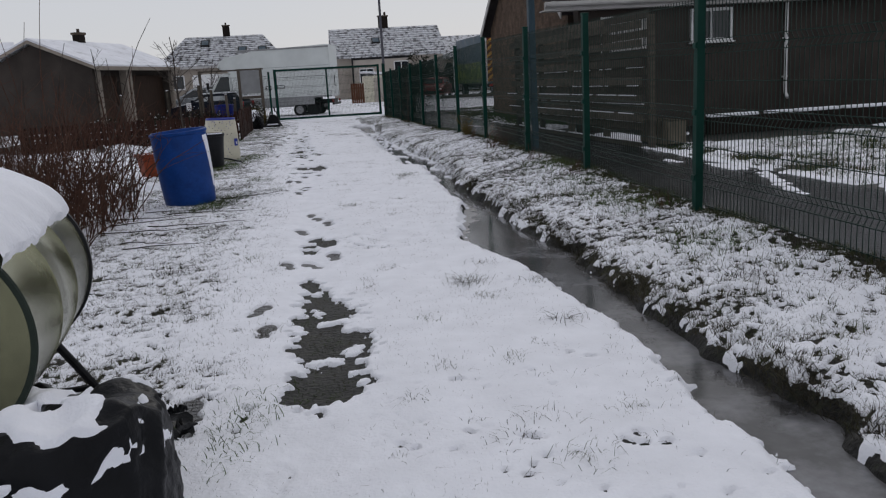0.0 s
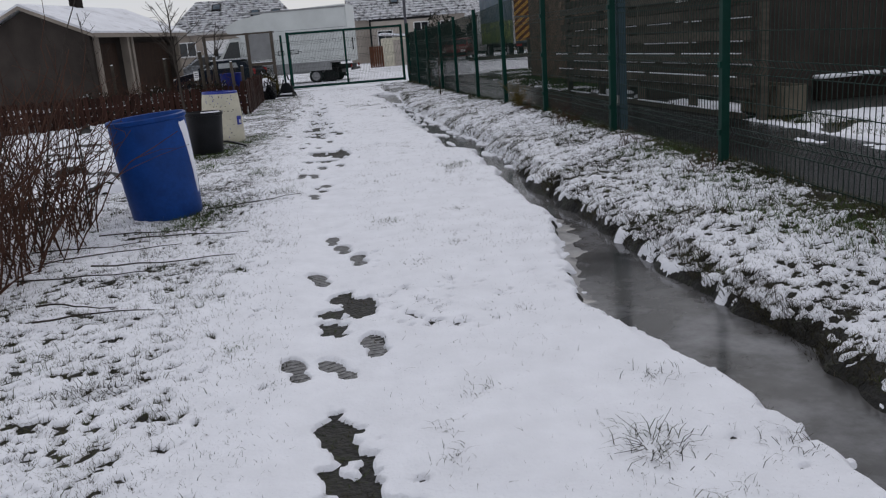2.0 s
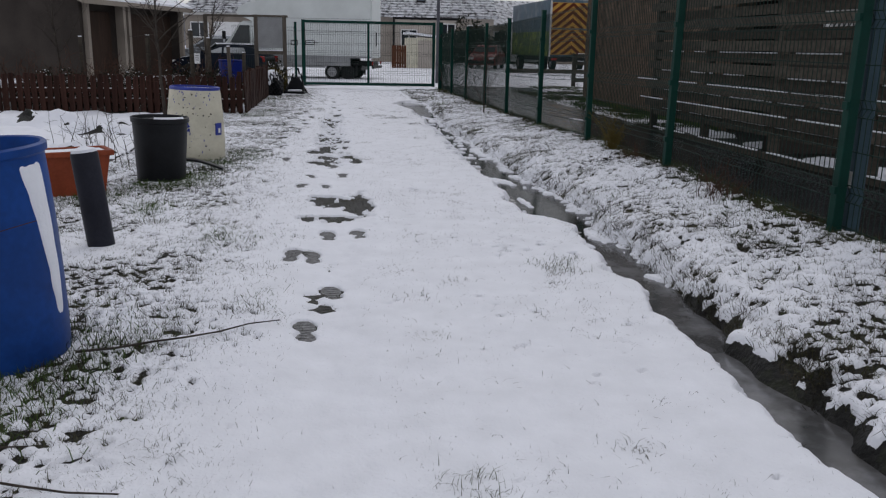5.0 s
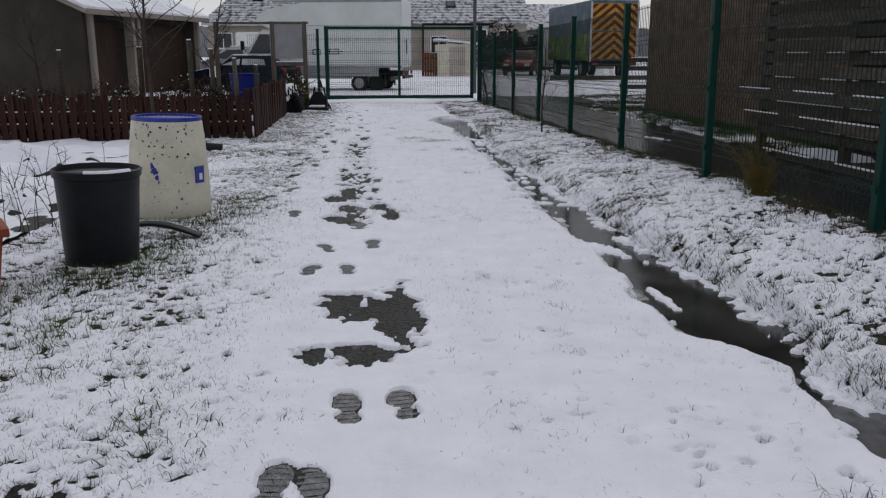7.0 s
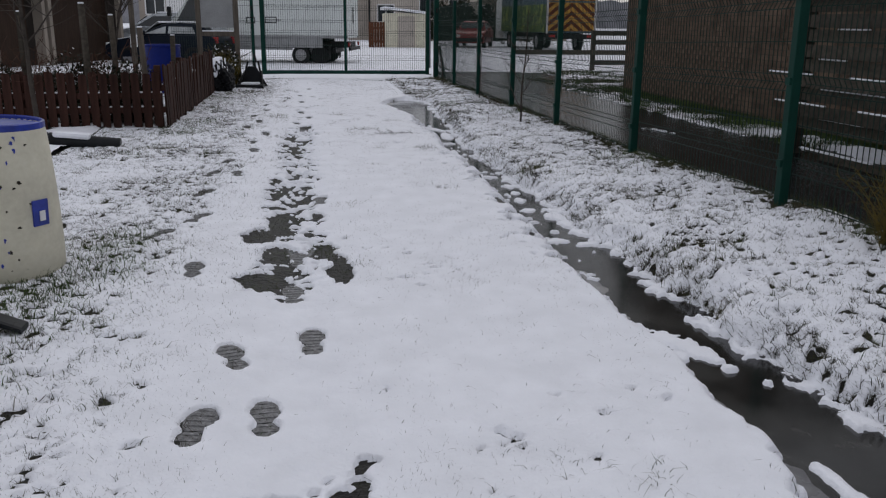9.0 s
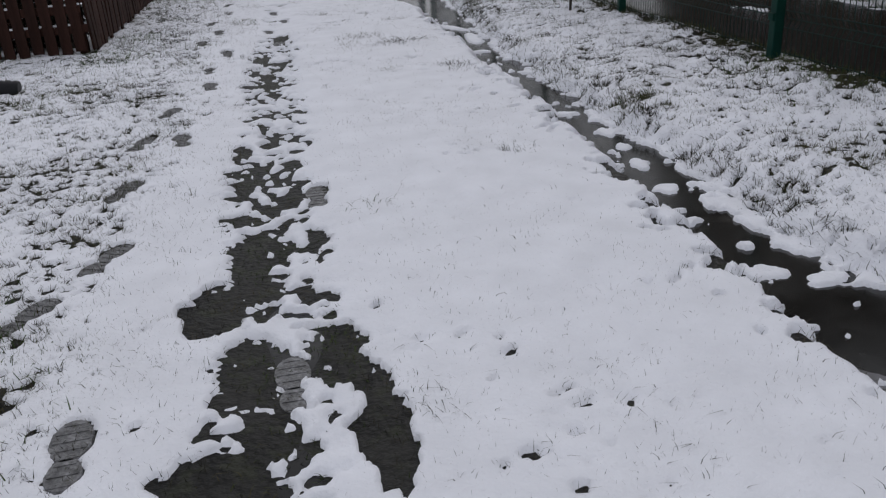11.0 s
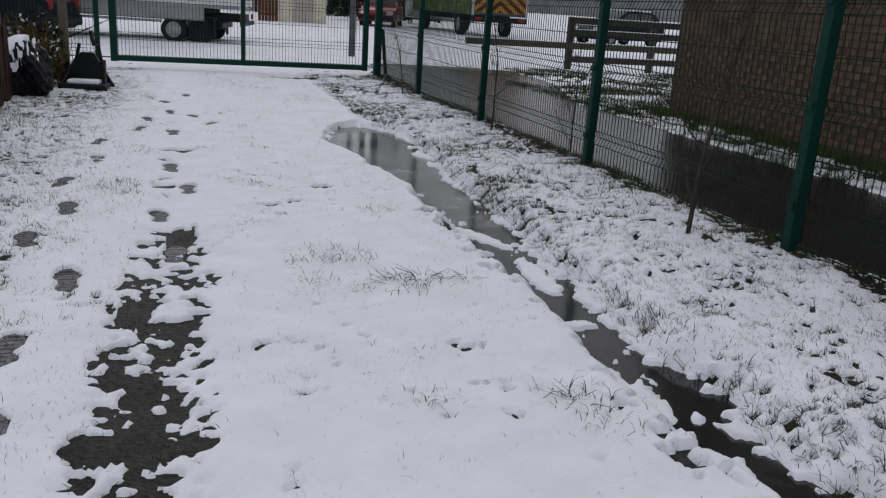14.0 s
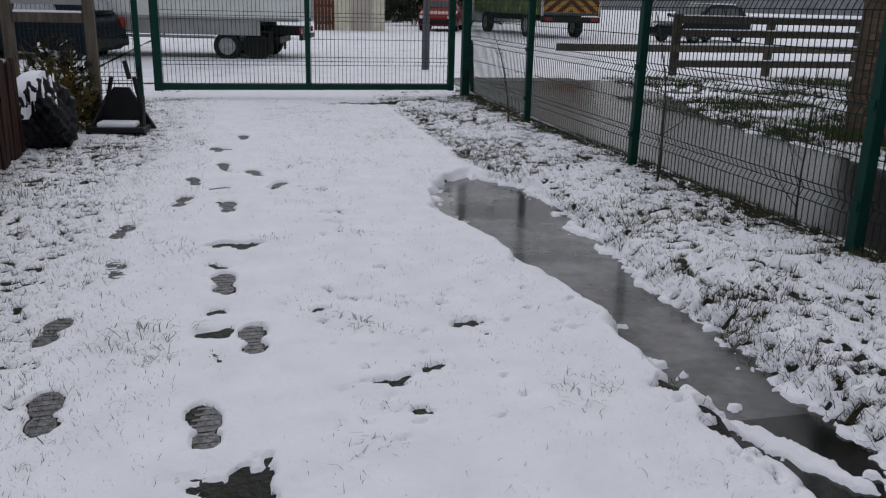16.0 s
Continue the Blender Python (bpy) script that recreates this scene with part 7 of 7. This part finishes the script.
bx, by = scatter(560000, 1.6, 3.12, 2.2, 31, grassy(0.24, 0.55), 1)
blades("bank_grass", bx, by, STRAW, "dead straw-coloured grass poking through bank snow", 0.014, 0.046, 1.7, 0.0019, 2, True)
bx, by = scatter(420000, 1.72, 3.12, 2.2, 31, grassy(0.28, 0.40), 41)
blades("bank_fine_grass", bx, by, OLIVE, "fine olive grass showing through bank snow", 0.016, 0.040, 1.8, 0.0017, 42, True)
bx, by = scatter(420000, -2.4, -0.55, 2.2, 31, grassy(0.24, 0.40), 43)
blades("verge_fine_grass", bx, by, OLIVE, "fine olive grass showing through verge snow", 0.016, 0.040, 1.8, 0.0017, 44, True)
bx, by = scatter(110000, 1.7, 3.14, 2.2, 31, lambda x, y: off_ditch(x, y) * np.clip(turf(x, y) * (0.1 + 0.9 * rough(x, y, 0.5, 92)) + 0.5 * step(2.75, 3.0, x), 0.0, 1), 3)
blades("bank_green_grass", bx, by, GRASS, "dull green grass along the mesh fence", 0.02, 0.08, 1.5, 0.0019, 4)
bx, by = scatter(600000, -2.4, -0.25, 2.2, 31, lambda x, y: off_ditch(x, y) * np.clip(0.16 + 0.08 * (1 - step(10, 15, y)) + 0.45 * turf(x, y), 0, 1), 5)
blades("verge_grass", bx, by, STRAW, "dead grass in the snow along the garden side", 0.014, 0.046, 1.7, 0.0019, 6, True)
bx, by = scatter(90000, -2.4, -0.3, 2.2, 31, lambda x, y: np.clip(turf(x, y) * (0.15 + 0.9 * rough(x, y, 0.5, 94)), 0.0, 1), 7)
blades("verge_green_grass", bx, by, GRASS, "dull green grass on the garden verge", 0.02, 0.065, 1.6, 0.0018, 8)
bx, by = scatter(220000, -0.9, 1.6, 2.2, 31, lambda x, y: off_ditch(x, y) * off_line(x, y) * np.clip(0.03 + 0.12 * step(24, 27, y) + 0.35 * turf(x, y) + 0.5 * step(0.50, 0.75, 0.6 * rough(x, y, 0.10, 93) + 0.5 * rough(x, y, 0.33, 95)), 0, 1), 9)
blades("track_grass", bx, by, STRAW, "sparse grass tips through the snow of the track", 0.015, 0.05, 1.7, 0.0012, 10)

TUFTS = [(0.79, 2.4, 1.3), (0.6, 2.6, 1), (0.75, 2.75, 1.2), (1.1, 2.75, 1), (0.33, 3.03, 1), (0.5, 3.4, 0.9), (0.81, 3.42, 1), (1, 3.6, 0.8), (1.2, 3.96, 1.3), (0.53, 4.13, 1), (2.3, 4.2, 1.6), (-0.3, 4.25, 1.1), (0.95, 4.5, 1.2), (1.3, 4.77, 1.2), (0.87, 4.8, 1.5), (0.91, 4.92, 1.5), (0.3, 5, 1), (0.3, 5.17, 0.8), (2.5, 5.3, 2.2), (1.1, 5.39, 1.2), (0.45, 5.48, 1), (-1.04, 5.9, 1.2), (-1.05, 5.92, 1.4), (-0.48, 6.1, 0.9), (-0.5, 6.24, 1.2), (0.85, 6.3, 0.8), (-0.8, 6.5, 1.1), (-0.9, 7.2, 1), (2.6, 7.3, 1.8), (0.45, 7.35, 0.9)]
TUFTS += [(-0.62, 7.6, 0.8), (0.72, 7.7, 1), (0.75, 8, 0.9), (0.58, 8.14, 0.9), (-1.2, 8.2, 1.3), (0.36, 8.58, 1), (0.36, 8.66, 1.2), (0.93, 8.78, 1), (-0.55, 8.9, 1.1), (2.35, 9, 1.5), (-0.85, 9.3, 1.2), (-1, 9.4, 1.6), (2.7, 9.6, 2), (-1.1, 9.6, 1.6), (-0.95, 9.9, 1.6), (0.4, 9.9, 1), (-1.15, 10.05, 2.2), (-0.75, 10.1, 1), (-0.39, 10.29, 1.3), (-0.5, 10.3, 1.3), (0.39, 10.49, 1), (-0.4, 10.5, 1.3), (1.15, 10.7, 0.9), (0.62, 10.75, 1), (1.25, 10.9, 1.5), (-0.45, 10.9, 1.1), (0.32, 11, 0.8), (1.22, 11.05, 1.4), (-0.49, 11.08, 1.3), (-0.85, 11.2, 1.2)]
TUFTS += [(1.35, 11.2, 1.2), (2.5, 11.6, 1.6), (-0.8, 12, 1), (-1.3, 12.4, 1.5), (0.35, 12.5, 0.8), (-1, 12.6, 1.2), (2.2, 12.8, 1.4), (0.95, 13.1, 0.9), (2.75, 13.2, 1.8), (1.02, 13.46, 1.1), (-0.9, 13.5, 1), (0.78, 13.6, 0.7), (-1.5, 13.7, 1.8), (2.55, 14.3, 2), (-1.3, 14.9, 2), (-1.15, 15.6, 2.2), (0.3, 15.8, 0.9), (2.4, 16.5, 1.4), (0.3, 17.2, 1), (1.09, 17.75, 1.1), (0.9, 17.9, 0.8), (2.6, 19.3, 1.3), (1.22, 19.75, 1.2), (1.19, 19.9, 1.4), (0.72, 20, 1), (0.95, 21.05, 1.6), (0.75, 21.1, 0.9), (0.55, 21.15, 1.2), (0.58, 21.45, 1.5), (0.78, 21.45, 1.4)]
TUFTS += [(0.63, 21.62, 1.2), (0.32, 22.19, 0.9), (1.06, 22.36, 1.2), (1.15, 22.4, 0.9), (2.1, 22.9, 1.6), (-0.35, 22.9, 1.1), (0.5, 23, 0.9), (-0.5, 23.05, 1.3), (0.41, 23.1, 1.1), (-0.39, 23.14, 1.6), (-0.3, 24.2, 1.2), (0.12, 24.35, 1), (0.6, 24.4, 0.8), (2, 25, 1.6)]
for k, (x, y, s) in enumerate(TUFTS):
    rg = np.random.default_rng(100 + k)
    n = int(46 * s)
    tx_, ty_ = x + rg.normal(0, 0.045 * s, n), y + rg.normal(0, 0.045 * s, n)
    tuft = thing("grass_tuft", pose(x, y, 0), "tuft of dead grass standing out of the snow", "grass tuft", "grass tufts on the track")
    ob = blades("clump", tx_, ty_, STRAW if k % 3 else GRASS, "", 0.022, 0.062 * min(1.4, s), 1.8, 0.0014 if s < 1.4 else 0.0019, 200 + k)
    ob.parent, ob.matrix_parent_inverse = tuft, pose(-x, -y, 0)
    ob["category"] = ""

# low bare stems radiating out of the snow
def sprig(x, y, reach, n, seed):
    rg = random.Random(seed)
    z = float(land(np.array([x]), np.array([y]))[0])
    t = thing("dead_sprig", pose(x, y, z), "low dead plant with bare stems radiating from snow", "plant", "dead sprigs on the track")
    for k in range(n):
        a, r = rg.uniform(0, 2 * math.pi), reach * rg.uniform(0.45, 1.0)
        h = r * rg.uniform(0.2, 0.55)
        c, q = math.cos(a), math.sin(a)
        part("stem", tube(bmesh.new(), [(0.02 * c, 0.02 * q, 0), (0.45 * r * c, 0.45 * r * q, 0.62 * h), (r * c, r * q, h)], 0.0015, 0.0008, 4), BARK, t)


for x, y, reach, n in ((1.03, 21.16, 0.18, 20), (0.93, 21.17, 0.12, 9), (1.14, 21.17, 0.13, 9), (0.88, 21.12, 0.13, 9), (1.24, 21.14, 0.13, 9), (1.2, 19.88, 0.12, 11), (0.89, 4.89, 0.15, 13), (0.42, 23.1, 0.09, 8), (1.22, 3.98, 0.12, 9)):
    sprig(x, y, reach, n, int(1000 * x + 10 * y))

# flattened grass in the thawed line, and grass hanging over the ditch
bx, by = scatter(170000, -0.5, 0.42, 2.6, 27, lambda x, y: np.clip(0.5 * np.exp(-((x + 0.06) / 0.22) ** 4) + 0.4 * rough(x, y, 0.12, 98), 0, 1) * 0.5, 13)
blades("trodden_grass", bx, by, GRASS, "flattened wet grass in the trodden line", 0.008, 0.022, 3.0, 0.0016, 14)


def ditch_lip(x, y):
    xr = np.interp(y, DITCH_Y, DITCH_R)
    return ((x > xr - 0.01) & (x < xr + 0.16)) * np.clip(0.55 + 0.7 * rough(x, y, 0.22, 99), 0, 1) * (1 - 0.6 * step(12, 16, y))


bx, by = scatter(130000, 1.6, 2.15, 2.2, 27, ditch_lip, 15)
blades("lip_grass", bx, by, STRAW, "dark dead grass hanging over the ditch", 0.02, 0.075, 1.9, 0.0018, 16)

bx, by = scatter(240000, -1.2, 1.6, 2.2, 30, lambda x, y: off_ditch(x, y) * off_line(x, y) * np.clip(0.36 + 0.5 * rough(x, y, 0.7, 101) + 0.4 * rough(x, y, 0.2, 102), 0.02, 1), 17)
blades("grass_tips", bx, by, STRAW, "grass tips just breaking the snow surface", 0.018, 0.042, 1.3, 0.0012, 18, True)

# greener grass round the drums and along the foot of the mesh fence
rg = np.random.default_rng(31)
spots_ = [(-1.12, 9.45, 0.16, 700), (-1.0, 9.9, 0.14, 500), (-1.2, 9.2, 0.12, 350), (-1.25, 15.35, 0.16, 700), (-1.1, 15.9, 0.14, 600), (-1.35, 14.6, 0.15, 450), (-1.05, 16.5, 0.12, 250), (2.6, 5.0, 0.22, 1100), (2.75, 6.6, 0.2, 1200), (2.7, 8.0, 0.22, 1200), (2.8, 9.4, 0.2, 1000), (2.5, 7.2, 0.15, 300), (2.8, 12.0, 0.2, 400), (2.85, 18.4, 0.18, 300), (2.8, 22.6, 0.18, 350), (2.2, 24.6, 0.12, 250), (-1.5, 21.6, 0.2, 500), (-1.35, 22.6, 0.15, 300), (-1.4, 25.6, 0.2, 400), (-0.75, 11.9, 0.12, 250), (-0.32, 3.1, 0.10, 160), (-0.35, 2.75, 0.07, 120), (-1.62, 13.9, 0.16, 900), (-1.95, 13.3, 0.15, 700), (-1.45, 12.9, 0.10, 420), (-1.35, 14.2, 0.13, 600), (-1.85, 15.4, 0.15, 500)]
gx_ = np.concatenate([rg.normal(x, w, n) for x, y, w, n in spots_])
gy_ = np.concatenate([rg.normal(y, w * 1.5, n) for x, y, w, n in spots_])
keep_ = gx_ < 3.1
blades("green_grass", gx_[keep_], gy_[keep_], FRESHGRASS, "fresh green grass round drums and fence posts", 0.02, 0.075, 1.5, 0.0022, 32)


# ---- brickwork of the gable wall ----
def brick_places():
    """Brick centres (along, up) in stretcher bond within the gable's outline."""
    width = BY1 - BY0
    out = []
    row = 0
    z = 0.037
    while z < PEAK - 0.1:
        lim = width / 2 if z < EAVE else (PEAK - z) / (PEAK - EAVE) * width / 2
        a0, a1 = width / 2 - lim, width / 2 + lim
        y = (0.1125 if row % 2 else 0.0) + 0.1125
        while y < width:
            if y - 0.105 > a0 and y + 0.105 < a1:
                out.append((y, z))
            y += 0.225
        z += 0.075
        row += 1
    return out


def brick_mesh():
    bm = box(bmesh.new(), (0, 0, 0), (0.020, 0.213, 0.063), bevel=0.003)
    return mesh_of("brick", bm, BRICK)


ALL_BRICKS = brick_places()
near = [b for b in ALL_BRICKS if b[0] > 3.6 and b[1] < 1.06][:300]
near_set = set(near)
one_brick = brick_mesh()
rngb = random.Random(9)
for y, z in near:
    piece("brick", one_brick, wall_gable, pose(0.005 + rngb.uniform(-0.003, 0.002), y, z, rngb.uniform(-0.4, 0.4), 0, rngb.uniform(-0.5, 0.5)))
rest = np.array([b for b in ALL_BRICKS if b not in near_set])
corner = np.array([(-0.010, -0.1065, -0.0315), (-0.010, 0.1065, -0.0315), (-0.010, 0.1065, 0.0315), (-0.010, -0.1065, 0.0315), (0.01, -0.1065, -0.0315), (0.01, 0.1065, -0.0315), (0.01, 0.1065, 0.0315), (0.01, -0.1065, 0.0315)])
jit = np.random.default_rng(4).uniform(0.002, 0.007, len(rest))
vb = corner[None] + np.stack([jit, rest[:, 0], rest[:, 1]], 1)[:, None, :]
quad = np.array([(0, 3, 2, 1), (0, 1, 5, 4), (1, 2, 6, 5), (2, 3, 7, 6), (3, 0, 4, 7)])
fb = (np.arange(len(rest)) * 8)[:, None, None] + quad[None]
brickwork = sheet("brickwork", vb.reshape(-1, 3), fb.reshape(-1, 4), BRICK_REST, False)
brickwork.parent = wall_gable
brickwork["kind"] = "stuff"
brickwork["label"] = "dark brown bricks of the upper wall"

# rough grass at the foot of the brick wall
bx, by = scatter(40000, 5.2, 6.28, 19.6, 28.4, lambda x, y: np.clip(0.25 + 0.5 * rough(x, y, 0.5, 97) + 0.8 * step(5.7, 6.15, x) - 0.2, 0, 1), 11)
blades("wall_grass", bx, by, FRESHGRASS, "green grass at the foot of the brick wall", 0.04, 0.13, 0.8, 0.003, 12)
bx, by = scatter(32000, 5.15, 6.2, 19.6, 31.0, lambda x, y: np.clip(0.45 + 0.6 * rough(x, y, 0.4, 131), 0, 1), 45)
blades("strip_grass", bx, by, GRASS, "grass through the thin snow beside the tarmac", 0.05, 0.085, 1.4, 0.003, 46)
# streaks of slush left on the tarmac
for k, (x, y, L, w) in enumerate(((4.9, 8.2, 1.4, 0.10), (4.6, 7.4, 0.9, 0.07), (5.0, 9.3, 1.1, 0.12), (4.75, 10.4, 0.5, 0.08), (4.3, 21.2, 0.7, 0.05))):
    hx, hy, hf = grid(np.linspace(-1, 1, 40), np.linspace(-1, 1, 14))
    hz = 0.006 + 0.016 * (1 - hx ** 2 - hy ** 2) + 0.016 * rough(hx * L + k, hy * w, 0.12, 85) + 0.010 * rough(hx * L, hy * w + k, 0.05, 86) - 0.012
    ob = sheet("slush_streak", np.stack([hx * L / 2, hy * w, np.clip(hz, -0.01, 0.02)], 1), hf, SNOW_THIN)
    ob.matrix_world = pose(x, y, 0.012, 0, 0, 70 + 9 * k)
    tagged(ob, "streak of grey slush lying on wet tarmac", "slush", "slush on the tarmac")

# boot soles pressed into grey slush
bm = bmesh.new()
for cy, rx, ry, bars in ((0.06, 0.052, 0.090, 5), (-0.078, 0.043, 0.062, 3)):
    ring = [bm.verts.new((rx * math.cos(a), cy + ry * math.sin(a), 0.0)) for a in (2 * math.pi * k / 24 for k in range(24))]
    skirt = [bm.verts.new((v.co.x * 1.1, cy + (v.co.y - cy) * 1.1, -0.02)) for v in ring]
    bm.faces.new(ring)
    for k in range(24):
        bm.faces.new((ring[k], ring[(k + 1) % 24], skirt[(k + 1) % 24], skirt[k]))
    for j in range(bars):
        f = (j + 0.5) / bars * 2 - 1
        w = rx * math.sqrt(max(0.05, 1 - f * f)) * 1.7
        box(bm, (0, cy + f * ry, 0.001), (w, ry * 0.8 / bars, 0.0026), bevel=0.001)
sole_mesh = mesh_of("boot_print", bm, SLUSH)
for x, y, turn, deep in PRINTS:
    ob = new("boot_print", sole_mesh)
    ob.matrix_world = pose(x, y, float(land(np.array([x]), np.array([y]))[0]) + 0.008 - 0.004 * deep, 0, 0, turn)
    tagged(ob, "boot print pressed to grey slush in snow", "boot print", "boot prints along the track")

# thin grass standing through the lawn's snow
bx, by = scatter(60000, 5.3, 10.0, 6.0, 12.4, lambda x, y: np.clip(0.35 + 0.6 * rough(x, y, 0.6, 105), 0, 1), 21)
blades("lawn_grass", bx, by, GRASS, "short grass showing through thin lawn snow", 0.07, 0.12, 1.2, 0.0028, 22)
bx, by = scatter(130000, 5.3, 11.0, 19.6, 34.0, lambda x, y: (x > 5.2 + 1.05 * step(27.5, 32, y)) * np.clip(0.4 + 0.7 * rough(x, y, 0.7, 106), 0, 1), 23)
blades("lawn_grass", bx, by, GRASS, "short grass showing through snow beside the tarmac", 0.07, 0.125, 1.2, 0.0055, 24)
